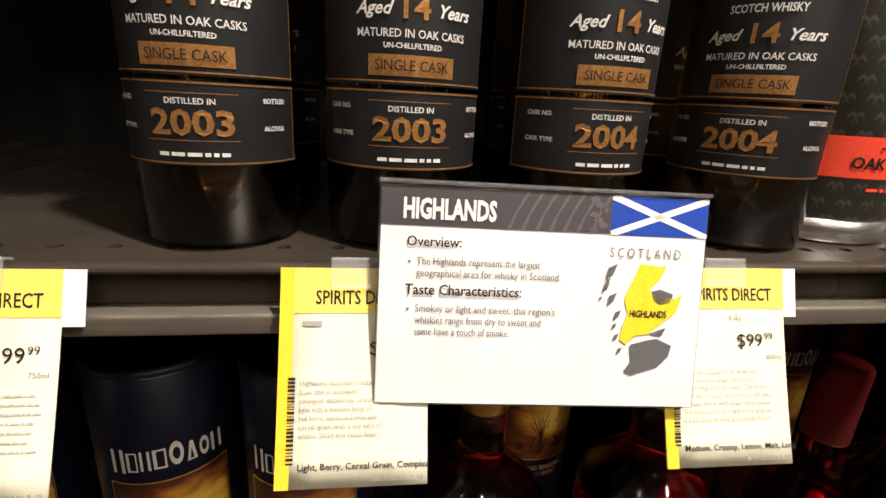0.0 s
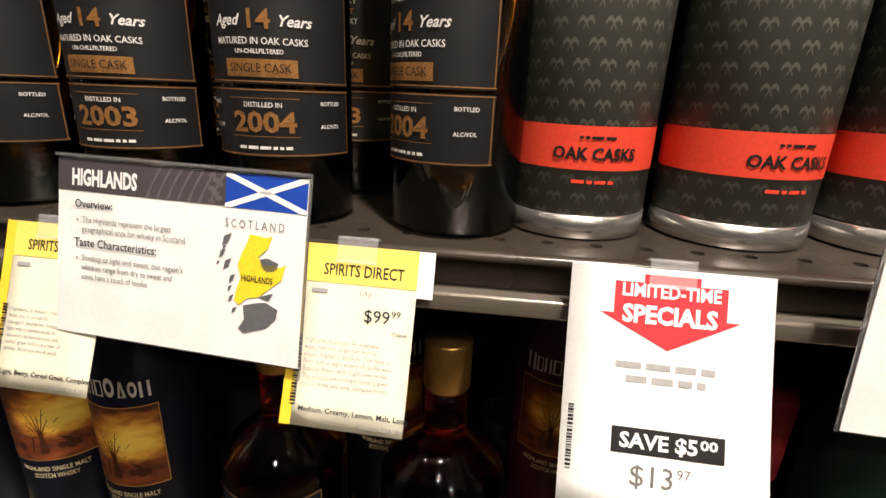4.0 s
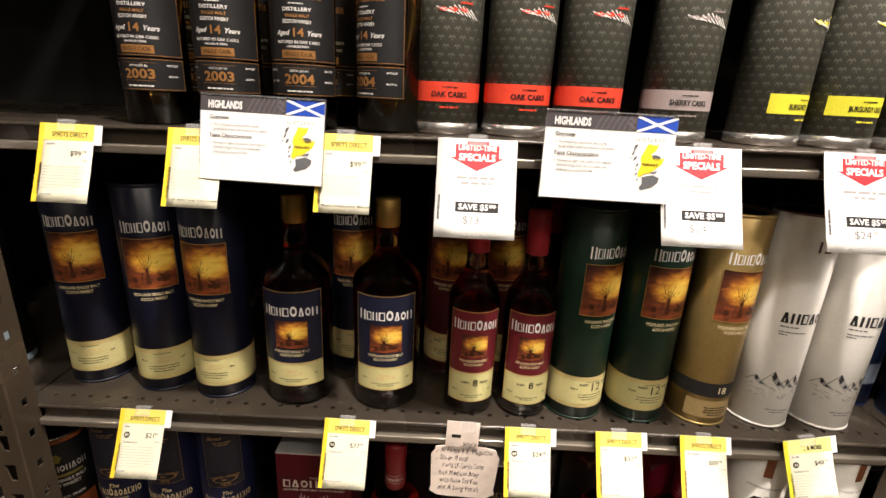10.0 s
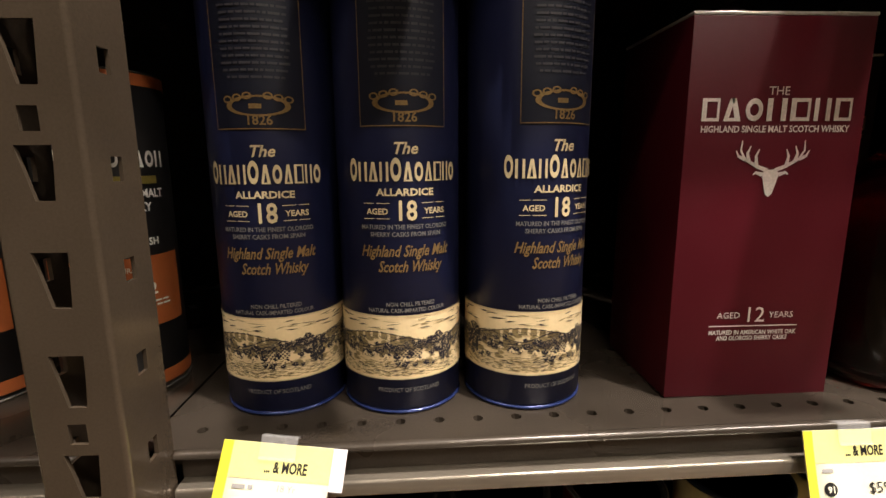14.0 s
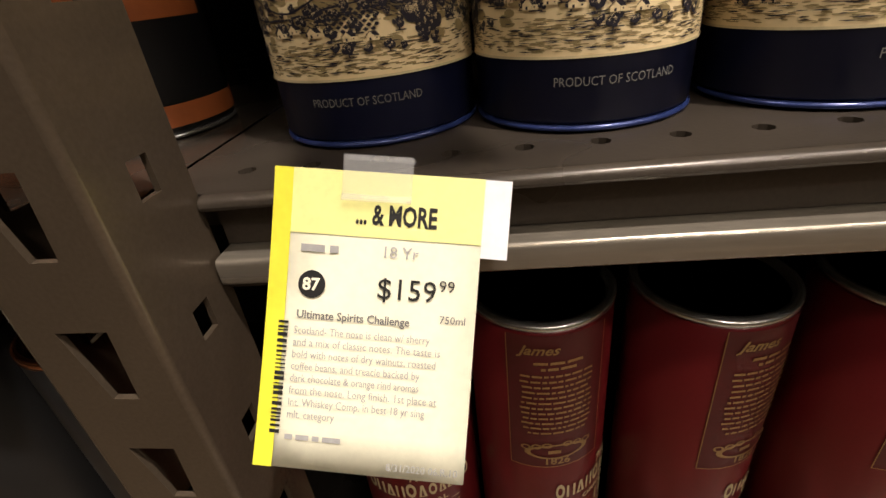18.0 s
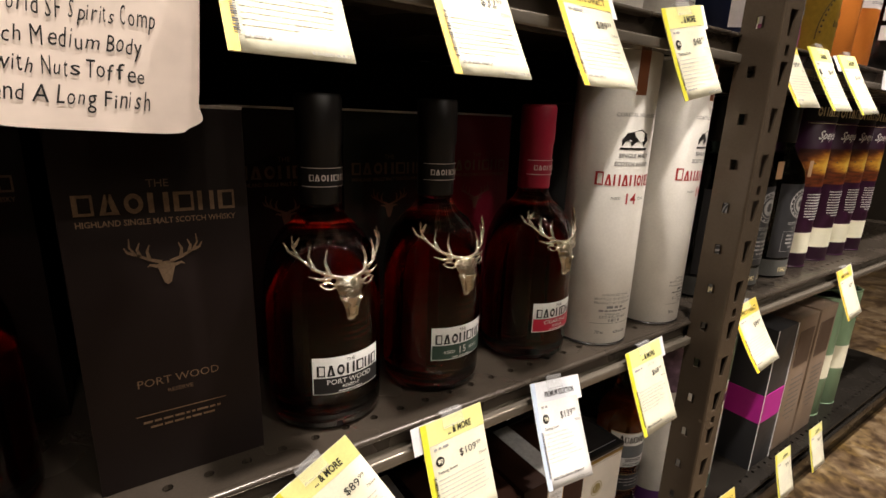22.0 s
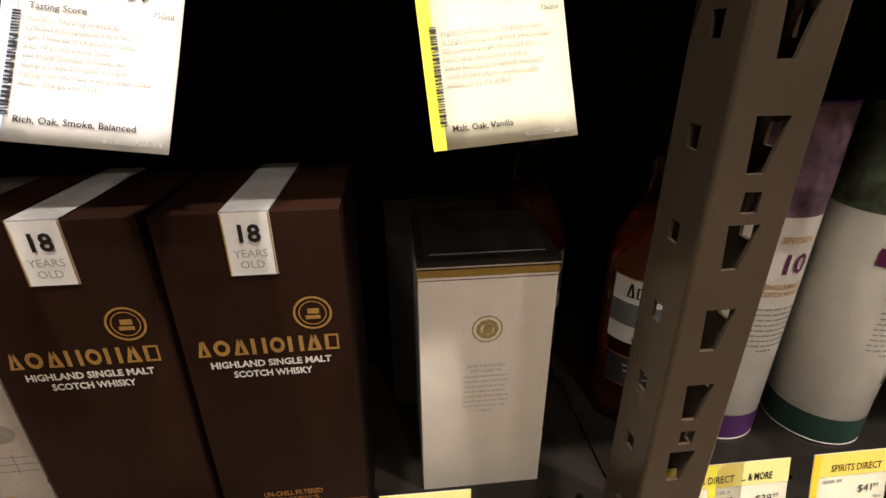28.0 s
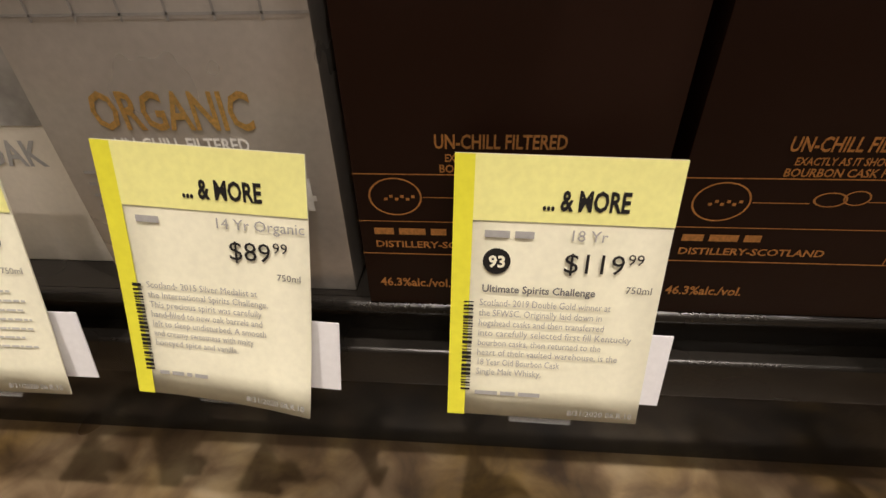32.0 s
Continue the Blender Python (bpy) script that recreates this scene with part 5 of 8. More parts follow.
def coast_tube(x, y, z, turn):
    """A white tube with red name, small dark badge and foot text."""
    ob = tube_shell("tall white whisky tube with red name and black base", x, y, z, turn, 0.0420, 0.318, PORCELAIN, "white coastal tubes", base=BOTTLE_CAP, base_h=0.0022)
    r = 0.0420
    brown = card("brown_ribbon", (0.22, 0.075, 0.03))
    part("ribbon", wrap(r, 0.272, 0.318, -9, 7), brown, ob)
    g, red, dark = Ink(), Ink(), Ink()
    g.words("COASTAL HIGHLAND", 0.002, 0.2510, 0.0038, width=0.050, bold=0.0)
    dark.poly([(-0.014, 0.2220), (-0.015, 0.2280), (-0.010, 0.2350), (-0.004, 0.2360), (0.006, 0.2390), (0.014, 0.2350), (0.017, 0.2280), (0.014, 0.2260), (0.011, 0.2220), (0.009, 0.2260), (0.002, 0.2270), (-0.004, 0.2220), (-0.006, 0.2270), (-0.011, 0.2270)])
    dark.bar(-0.016, 0.016, 0.2185, 0.2205, 4)
    g.words("SINGLE MALT", 0.002, 0.2105, 0.0040, width=0.036, bold=0.02).words("SCOTCH WHISKY", 0.002, 0.2020, 0.0040, width=0.043, bold=0.02)
    red.mark(9, 0.001, 0.1815, 0.076, 0.0115, seed=2, big=(0,))
    red.words("14", 0.002, 0.1625, 0.0112, bold=0.01)
    g.words("AGED", -0.014, 0.1670, 0.0028, bold=0).words("YEARS", 0.018, 0.1670, 0.0028, bold=0)
    for k, (line, wd) in enumerate((("DISTILLED AND", 0.034), ("BOTTLED IN SCOTLAND", 0.050), ("PRODUCT OF SCOTLAND", 0.050))):
        g.words(line, 0.002, 0.0600 - 0.0048 * k, 0.0026, width=wd, bold=0.0)
    g.lines(-0.026, 0.030, 0.0452, 0.0028, 1, 0.004, 4, "c", 0.99).lines(-0.026, 0.030, 0.0415, 0.0018, 1, 0.004, 6, "c", 0.99)
    g.words("ORIGINALLY", 0.002, 0.0372, 0.0022, width=0.024, bold=0).words("ESTABLISHED", 0.002, 0.0335, 0.0028, width=0.036, bold=0)
    g.words("1819", 0.002, 0.0292, 0.0034, width=0.016, bold=0.02)
    g.bar(-0.025, 0.029, 0.0272, 0.0276, 8)
    g.words("750 mL", -0.014, 0.0150, 0.0036, width=0.010).words("46% alc/vol", 0.012, 0.0150, 0.0036, width=0.018)
    prints(ob, on_tube(r, 0, 0.00035), [(g, GREY), (red, ink("red_name_ink", (0.40, 0.03, 0.03))), (dark, BLACK)])
    return ob


def peak_tube(x, y, z, turn):
    """A white tube with a black name and a small drawing of mountain peaks."""
    ob = tube_shell("white whisky tube with black name and mountain drawing", x, y, z, turn, 0.0418, 0.316, PORCELAIN, "white mountain tubes", rim=mat("tube_lid_dark", (0.09, 0.03, 0.03), 0.4), rim_h=0.003)
    r = 0.0418
    k, red = Ink(), Ink()
    name = Ink().mark(6, 0.006, 0.1660, 0.066, 0.0150, seed=9, big=(), weight=0.33)
    k.lines(-0.026, 0.034, 0.1595, 0.0020, 1, 0.003, 4, "l", 0.95).lines(-0.026, 0.010, 0.1520, 0.0016, 2, 0.004, 5, "l")
    # peaks with a shaded flank, dark summits and strokes of scree running down
    rnd = random.Random(4)
    shade, dark = Ink(), Ink()
    for peak, hgt, wd in ((-0.036, 0.016, 0.024), (-0.016, 0.028, 0.026), (0.002, 0.019, 0.022), (0.014, 0.024, 0.026), (0.034, 0.022, 0.024)):
        foot, top = 0.0640, 0.0640 + hgt
        shade.poly([(peak, top), (peak + wd * 0.30, foot + hgt * 0.55), (peak + wd * 0.75, foot + hgt * 0.10), (peak + wd * 0.2, foot + hgt * 0.22), (peak - wd * 0.05, foot + hgt * 0.5)])
        dark.poly([(peak, top), (peak + wd * 0.16, top - hgt * 0.30), (peak + wd * 0.06, top - hgt * 0.55), (peak - wd * 0.10, top - hgt * 0.34)])
        dark.poly([(peak + wd * 0.25, foot + hgt * 0.50), (peak + wd * 0.45, foot + hgt * 0.30), (peak + wd * 0.22, foot + hgt * 0.24)])
        k.poly([(peak, top), (peak - wd * 0.55, foot + hgt * 0.25), (peak - wd * 0.50, foot + hgt * 0.25 - 0.0004), (peak, top - 0.0010)])
    for n in range(90):
        u, v = rnd.uniform(-0.046, 0.046), rnd.uniform(0.0490, 0.0680)
        ln = rnd.uniform(0.002, 0.007)
        (k if n % 2 else shade).poly([(u, v), (u + ln * 0.5, v - ln * 0.22 - 0.0003), (u + ln, v - ln * 0.55), (u + ln * 0.5, v - ln * 0.16 + 0.0003)])
    prints(ob, on_tube(r, 0, 0.0006), [(shade, LIGHT_GREY), (dark, BLACK), (name, BLACK)], "mountain_print")
    k.lines(-0.018, 0.018, 0.0300, 0.0013, 2, 0.004, 8, "c")
    red.words("12", -0.002, 0.2675, 0.0145, bold=0.02)
    k.lines(0.013, 0.018, 0.2780, 0.0010, 4, 0.003, 8)
    prints(ob, on_tube(r, 0, 0.0007), [(k, GREY), (red, ink("brown_numeral", (0.10, 0.05, 0.05)))])
    return ob


def carton(x0, x1, y, z, h, material, words, depth=0.098, turn=0.0):
    w = x1 - x0
    ob = thing("whisky_box", words, "whisky box", (x0 + x1) / 2, y, z, turn)
    part("carton", box(-w / 2, w / 2, 0, depth, 0, h, 0.0008), material, ob)
    return ob


BROWN_BOX = card("chocolate_box_card", (0.0185, 0.0074, 0.0044), 0.46, 0.18)
SILVER_BOX = mat("silver_box_card", (0.50, 0.46, 0.42), 0.30, 0.45, grain=0.06, scale=300, stain=0.1, stain_scale=18)
WHITE_BOX = card("white_box_card", (0.76, 0.70, 0.61), 0.38)


def oak_box(x0, x1, y, z, h, kind_):
    """A distillery carton in chocolate, silver or white."""
    w = x1 - x0
    words = {"18": "chocolate brown whisky box with gold name and 18 year strip", "14": "silver-grey organic whisky box", "oak": "white whisky box with misty grey foot"}[kind_]
    material = {"18": BROWN_BOX, "14": SILVER_BOX, "oak": WHITE_BOX}[kind_]
    ob = carton(x0, x1, y, z, h, material, words)
    k = w / 0.105
    gold, white, foil = Ink(), Ink(), Ink()
    if kind_ == "18":
        strip = box(-0.0125, 0.0125, -0.0007, 0.0, h - 0.036, h + 0.0004)
        st = part("year_strip", strip, WHITE, ob, "white strip over the box top")
        part("top_strip", box(-0.0125, 0.0125, -0.0007, 0.0985, h + 0.0004, h + 0.0010), mat("grey_tape", (0.42, 0.41, 0.40), 0.35, 0.2, grain=0.15, scale=200), ob)
        yr = Ink().words("18", 0, h - 0.0160, 0.0095, bold=0.03)
        yg = Ink().words("YEARS", 0, h - 0.0250, 0.0044, bold=0.0).words("OLD", 0, h - 0.0315, 0.0044, bold=0.0)
        prints(ob, on_front(-0.0007, 0.0005), [(yr, BLACK), (yg, LIGHT_GREY)])
        prints(ob, on_front(-0.0007, 0.0004), [(Ink().bar(-0.0125, -0.0117, h - 0.036, h).bar(0.0117, 0.0125, h - 0.036, h), GOLD_INK)])
        gold.disc(0.030 * k, h - 0.0625, 0.0110, None, 28, 0.88).disc(0.030 * k, h - 0.0625, 0.0080, None, 24, 0.92).bar(0.0255 * k, 0.0345 * k, h - 0.0665, h - 0.0640).bar(0.027 * k, 0.034 * k, h - 0.0630, h - 0.0595)
        gold.mark(8, 0, h - 0.0885, 0.088 * k, 0.0110, seed=7, big=())
        white.words("HIGHLAND SINGLE MALT", 0, h - 0.0972, 0.0044, width=0.076 * k, bold=0.03).words("SCOTCH WHISKY", 0, h - 0.1046, 0.0044, width=0.050 * k, bold=0.03)
        foil.words("UN-CHILL FILTERED", -0.002, 0.0635, 0.0044, width=0.043 * k, bold=0.02).words("EXACTLY AS IT SHOULD BE", -0.002, 0.0592, 0.0024, width=0.036 * k).words("BOURBON CASK FINISH", -0.002, 0.0555, 0.0026, width=0.040 * k)
        foil.bar(-w / 2, w / 2, 0.0545, 0.0549).bar(-w / 2, 0.024 * k, 0.0370, 0.0373).bar(-w / 2, w / 2, 0.0235, 0.0239).bar(0.024 * k, 0.0244 * k, 0.0239, 0.0545)
        foil.disc(-0.038 * k, 0.0465, 0.0088, 0.0070, 26, 0.93)
        for j in range(6):
            foil.bar(-0.042 * k + j * 0.0018, -0.0408 * k + j * 0.0018, 0.0452 + 0.001 * (j % 2), 0.0462 + 0.001 * (j % 2))
        foil.bar(-0.028 * k, -0.010 * k, 0.0463, 0.0466).disc(-0.004 * k, 0.0478, 0.0050, 0.0026, 16, 0.86).disc(0.004 * k, 0.0485, 0.0040, 0.0026, 16, 0.86).bar(0.008 * k, 0.016 * k, 0.0470, 0.0473)
        foil.lines(-0.047 * k, 0.020 * k, 0.0318, 0.0026, 1, 0.004, 3, "l", 0.98).words("DISTILLERY-SCOTLAND", -0.047 * k, 0.0265, 0.0026, "l", width=0.050 * k)
        foil.words("46.3%alc./vol.", -0.047 * k, 0.0090, 0.0036, "l", width=0.028 * k).words("750ml", 0.047 * k, 0.0090, 0.0036, "r", width=0.013 * k)
        w18 = Ink().words("18", 0.0365 * k, 0.0430, 0.0088, bold=0.03)
        gy = Ink().words("YEARS", 0.0365 * k, 0.0355, 0.0042, bold=0.02).words("OLD", 0.0365 * k, 0.0295, 0.0042, bold=0.02)
        prints(ob, on_front(0), [(gold, GOLD_INK), (white, WHITE_INK), (foil, COPPER_INK), (w18, WHITE_INK), (gy, GOLD_INK)])
    elif kind_ == "14":
        gold.words("ORGANIC", -0.002, 0.0665, 0.0120, width=0.058 * k, bold=0.02)
        white.words("UN-CHILL FILTERED", -0.002, 0.0590, 0.0044, width=0.050 * k, bold=0.02)
        gold.mark(8, 0, h - 0.0900, 0.080 * k, 0.0085, seed=7, big=())
        white.words("HIGHLAND SINGLE MALT", 0, h - 0.1000, 0.0044, width=0.074 * k).words("SCOTCH WHISKY", 0, h - 0.1070, 0.0044, width=0.048 * k)
        white.words("14", 0.034 * k, 0.0370, 0.0120, bold=0.02).words("14", 0.03 * k, h - 0.040, 0.0070)
        grey = Ink()
        for j in range(3):
            grey.bar(-w / 2, w / 2, 0.1120 - 0.006 * j, 0.1128 - 0.006 * j)
        for j in range(7):
            grey.bar(-w / 2 + j * w / 7, -w / 2 + j * w / 7 + 0.0008, 0.0985, 0.1150)
        grey.poly([(-0.052 * k, 0.1180), (-0.052 * k, 0.1400), (-0.040 * k, 0.1560), (-0.026 * k, 0.1420), (-0.026 * k, 0.1180)])
        for cx in (-0.010, 0.012, 0.034):
            grey.disc(cx * k, 0.1320, 0.012, 0.008, 18)
        grey.lines(-0.045 * k, 0.045 * k, 0.0500, 0.0012, 5, 0.0045, 5)
        prints(ob, on_front(0), [(gold, GOLD_INK), (white, WHITE_INK), (grey, mat("silver_drawing_ink", (0.30, 0.28, 0.26), 0.4, 0.3, grain=0.1))])
    else:
        dark = Ink().mark(8, 0, h - 0.0950, 0.080 * k, 0.0120, seed=7, big=())
        gold.poly([(-0.018, h - 0.0790), (0.0, h - 0.0700), (0.020, h - 0.0790), (0.006, h - 0.0770)])
        dark.lines(-0.034, 0.034, h - 0.1040, 0.0026, 1, 0.004, 2, "c", 0.99)
        foot = mat("misty_print", (0.34, 0.32, 0.30), 0.4, grain=0.45, scale=60, stain=0.4, stain_scale=25)
        part("misty_print", box(-w / 2, w / 2, -0.0005, 0.0, 0.062, 0.125), foot, ob)
        white.words("VIRGIN OAK", 0, 0.0460, 0.0100, width=0.075 * k)
        prints(ob, on_front(0), [(dark, BLACK), (gold, GOLD_INK), (white, LIGHT_GREY)])
    return ob


CREAM_TUBE = card("cream_tube_card", (0.66, 0.55, 0.27), 0.38)


def cream_tube(x, y, z, turn):
    """A cream tube with an upright dark name strip and a dark open top."""
    r, h = 0.0435, 0.310
    ob = tube_shell("cream whisky tube with an upright dark name strip", x, y, z, turn, r, h, CREAM_TUBE, "cream whisky tubes", rim=mat("tube_lid_navy", (0.012, 0.018, 0.03), 0.4), rim_h=0.004)
    part("name_strip", wrap(r, 0.156, 0.304, 2, 33), mat("navy_strip", (0.014, 0.018, 0.026), 0.4, grain=0.1), ob)
    u0 = math.radians(17.5) * r
    name = Ink()
    rnd = random.Random(2)
    v = 0.166
    for j in range(9):
        hgt = 0.0108 if j else 0.0130
        name.bar(u0 - 0.0058, u0 + 0.0058, v, v + 0.004)
        if j % 2:
            name.bar(u0 - 0.0058, u0 + 0.0058, v + hgt - 0.007, v + hgt - 0.003)
            name.bar(u0 - 0.0012, u0 + 0.0012, v, v + hgt - 0.005)
        else:
            name.bar(u0 - 0.0058, u0 - 0.0030, v, v + hgt - 0.004)
            name.bar(u0 + 0.0030, u0 + 0.0058, v, v + hgt - 0.004)
        v += hgt + 0.0034
    pale = Ink().words("10", u0 - 0.004, 0.136, 0.0100).bar(u0 - 0.020, u0 + 0.006, 0.130, 0.1304).lines(u0 - 0.02, u0 + 0.008, 0.1180, 0.0022, 3, 0.006, 5)
    prints(ob, on_tube(r, 0, 0.0009), [(name, CREAM_INK), (pale, GREY)])
    return ob
# ---- price cards, signs and clips ----
CLIP = mat("clip_plastic", (0.80, 0.80, 0.80), 0.14)
clip_tree = CLIP.node_tree
clip_body = [n for n in clip_tree.nodes if n.type == "BSDF_PRINCIPLED"][0]
clip_out = [n for n in clip_tree.nodes if n.type == "OUTPUT_MATERIAL"][0]
clip_mix = clip_tree.nodes.new("ShaderNodeMixShader")
clip_mix.inputs[0].default_value = 0.13
clip_tree.links.new(clip_tree.nodes.new("ShaderNodeBsdfTransparent").outputs[0], clip_mix.inputs[1])
clip_tree.links.new(clip_body.outputs[0], clip_mix.inputs[2])
clip_tree.links.new(clip_mix.outputs[0], clip_out.inputs[0])
STUB = card("shelf_label_paper", (0.74, 0.73, 0.75))


def sheet(w, h, bend=0.0, curl=0.0, rows=8):
    """A thin paper hanging from its top edge; bend bows it out, curl lifts its lower corner."""
    bm = bmesh.new()
    n = rows
    grid = {}
    for s, y0 in ((0, 0.0), (1, 0.0005)):
        for k in range(n + 1):
            for j in range(5):
                u, v = -w / 2 + w * j / 4, -h * k / n
                q = k / n
                out = bend * q * q + curl * q ** 3 * (j / 4) ** 2
                grid[s, k, j] = bm.verts.new((u, y0 - out, v))
    for k in range(n):
        for j in range(4):
            bm.faces.new((grid[0, k, j], grid[0, k + 1, j], grid[0, k + 1, j + 1], grid[0, k, j + 1])).smooth = True
            bm.faces.new((grid[1, k, j], grid[1, k, j + 1], grid[1, k + 1, j + 1], grid[1, k + 1, j])).smooth = True
    for k in range(n):
        bm.faces.new((grid[0, k, 0], grid[1, k, 0], grid[1, k + 1, 0], grid[0, k + 1, 0]))
        bm.faces.new((grid[0, k, 4], grid[0, k + 1, 4], grid[1, k + 1, 4], grid[1, k, 4]))
    for j in range(4):
        bm.faces.new((grid[0, n, j], grid[1, n, j], grid[1, n, j + 1], grid[0, n, j + 1]))
    return bm


def bent(w, h, bend, curl, lift):
    def to(u, v):
        q = -v / h
        return (u, -(bend * q * q + curl * q ** 3 * ((u + w / 2) / w) ** 2) - lift, v)
    return to


def strip(ink_, u0, u1, v0, v1, rows=6):
    """A colour field cut into rows so that it follows a bent sheet."""
    pts = [(u0 + (u1 - u0) * j / 4, v0 + (v1 - v0) * k / rows) for k in range(rows + 1) for j in range(5)]
    ink_.add(pts, [(5 * k + j, 5 * k + j + 1, 5 * k + j + 6, 5 * k + j + 5) for k in range(rows) for j in range(4)])


def price_card(x, z, kind_, price, w=0.0635, h=0.092, y=0.0148, lean=21.0, roll=0.0, bend=0.004, curl=0.0, score="", note="", extra=(), stub=1, seed=1, clip=True, text_rows=8, low_clip=False, foot=""):
    """A hanging shelf price card: kind_ is direct, more, premium or special."""
    labels = {"direct": "yellow and cream shelf price card", "more": "lime and cream shelf price card", "premium": "pale blue and white shelf price card", "special": "white shelf card with red arrow and price"}
    ob = new("price_card")
    ob.empty_display_size = 0.01
    ob.matrix_basis = pose(x, y, settle(x, z), -lean, roll, 0)
    tagged(ob, f"{labels[kind_]} reading {price}", "price card", "shelf price cards")
    paper = WHITE if kind_ in ("special", "premium") else CREAM
    part("paper", sheet(w, h, bend, curl), paper, ob)
    near, mid = bent(w, h, bend, curl, 0.00058), bent(w, h, bend, curl, 0.00034)
    if kind_ == "special":
        red, black, grey = Ink(), Ink(), Ink()
        k = w / 0.091
        red.poly([(-0.025 * k, -0.0220), (-0.025 * k, -0.0070), (-0.012 * k, -0.0070), (-0.012 * k, -0.003), (0.013 * k, -0.003), (0.013 * k, -0.0070), (0.025 * k, -0.0070), (0.025 * k, -0.0220)])
        red.poly([(-0.031 * k, -0.0220), (0.031 * k, -0.0220), (0.000, -0.0375)])
        white = Ink().words("LIMITED-TIME", 0, -0.0135, 0.0058, width=0.044 * k, bold=0.03).words("SPECIALS", 0, -0.0255, 0.0078, width=0.042 * k, bold=0.04)
        grey.lines(-0.026 * k, 0.026 * k, -0.0470, 0.0030, 2, 0.0062, seed, "c", 0.95)
        black.bar(-0.0225 * k, 0.0265 * k, -0.0850, -0.0735)
        main, small_ = note.split(".")
        save = Ink().words(main, 0.0150 * k, -0.0822, 0.0064, "r", width=0.034 * k, bold=0.03).words(small_, 0.0160 * k, -0.0795, 0.0040, "l", width=0.0075 * k, bold=0.03)
        grey2 = Ink()
        whole, cents = price.split(".")
        grey2.words(whole, 0.005 * k, -0.0985, 0.0090, "r", bold=0.0).words(cents, 0.0065 * k, -0.0935, 0.0042, "l", bold=0.0)
        black.codes(-w / 2 + 0.003, -w / 2 + 0.0055, -0.0950, -0.066, seed)
        grey.lines(-0.030 * k, 0.032 * k, -h + 0.0035, 0.0014, 1, 0.003, seed, "c", 0.98)
        prints(ob, mid, [(red, RED_INK), (grey, LIGHT_GREY), (black, BLACK), (grey2, GREY)])
        prints(ob, near, [(white, WHITE), (save, WHITE)])
    else:
        edge = {"direct": YELLOW, "more": LIME, "premium": BLUE_PALE}[kind_]
        head = {"direct": YELLOW_PALE, "more": LIME_PALE, "premium": mat("pale_head_card", (0.66, 0.68, 0.72), 0.45, grain=0.05)}[kind_]
        e, hd = Ink(), Ink()
        strip(e, -w / 2, -w / 2 + 0.0058, -h, 0, 8)
        strip(hd, -w / 2 + 0.0058, w / 2, -0.0195, 0, 3)
        prints(ob, mid, [(e, edge), (hd, head)], "colour_field")
        black, grey, fine, faint = Ink(), Ink(), Ink(), Ink()
        title = {"direct": "SPIRITS DIRECT", "more": "... & MORE", "premium": "PREMIUM SELECTION"}[kind_]
        if kind_ == "direct":
            black.words(title, 0.004, -0.0155, 0.0058, width=0.042, bold=0.01)
        elif kind_ == "more":
            black.words(title, 0.006, -0.0155, 0.0058, width=0.0245, bold=0.03)
        else:
            black.words(title, 0.006, -0.0150, 0.0050, width=0.042, bold=0.02)
        lead, tail = extra if extra else ("", "")
        left = -w / 2 + 0.0095
        up = 0.0036 if low_clip else 0.0010
        fine.lines(left, left + 0.022, -0.0260 + min(up, 0.0014), 0.0022, 1, 0.005, seed, "l", 0.99)
        if tail:
            fine.words(tail, left + 0.0245, -0.0262 + min(up, 0.0014), 0.0034, "l", bold=0.0)
        whole, cents = price.split(".")
        black.words(whole, 0.0195, -0.0385 + up, 0.0062, "r", bold=0.0).words(cents, 0.0202, -0.0352 + up, 0.0034, "l", bold=0.0)
        grey.words("750ml", w / 2 - 0.003, -0.0445 + up, 0.0022, "r", bold=0.0)
        if score:
            black.disc(left + 0.0040, -0.0358 + up, 0.0042, None, 22)
            prints(ob, bent(w, h, bend, curl, 0.0011), [(Ink().words(score, left + 0.0040, -0.0375 + up, 0.0036, bold=0.03), CREAM)])
            grey.words("Ultimate Spirits Challenge" if score in ("87", "93") else "Tasting Score", left, -0.0462 + up, 0.0024, "l", width=0.0345 if score in ("87", "93") else 0.02, bold=0.02)
        if note:
            for k, line in enumerate(note.split("|")):
                fine.words(line, left - 0.0005, -0.0510 + up - 0.0036 * k, 0.0023, "l", width=min(0.0485, 0.00112 * len(line)), bold=0.0)
        else:
            faint.lines(left - 0.0005, w / 2 - 0.003, -0.0515 + up, 0.0008, text_rows, 0.0036, seed)
        if foot:
            black.words(foot, left - 0.0005, -h + 0.0075, 0.0026, "l", bold=0.01)
        else:
            fine.lines(left - 0.0005, left + 0.034, -h + 0.0085, 0.0015, 1, 0.004, seed + 2, "l", 0.99)
        fine.words("8/31/2020 06.R.10", w / 2 - 0.002, -h + 0.0022, 0.0020, "r", bold=0.0)
        black.codes(-w / 2 + 0.0042, -w / 2 + 0.0072, -h + 0.010, -0.046, seed)
        prints(ob, near, [(black, BLACK), (grey, GREY), (fine, FINE), (faint, FAINT)])
    if clip:
        cz = -h + 0.006 if low_clip else 0.0
        cm = bmesh.new()
        for q in (box(-0.0105, 0.0105, -0.0026, -0.0012, cz - 0.0085, cz + 0.0045, 0.0005), box(-0.0105, 0.0105, -0.0026, 0.004, cz + 0.0036, cz + 0.0048, 0.0004), box(-0.0105, 0.0105, -0.0034, -0.0026, cz - 0.0090, cz - 0.0070, 0.0003)):
            me = bpy.data.meshes.new("tmp")
            q.to_mesh(me)
            q.free()
            cm.from_mesh(me)
            bpy.data.meshes.remove(me)
        part("clip", cm, CLIP, ob, "clear plastic clip")
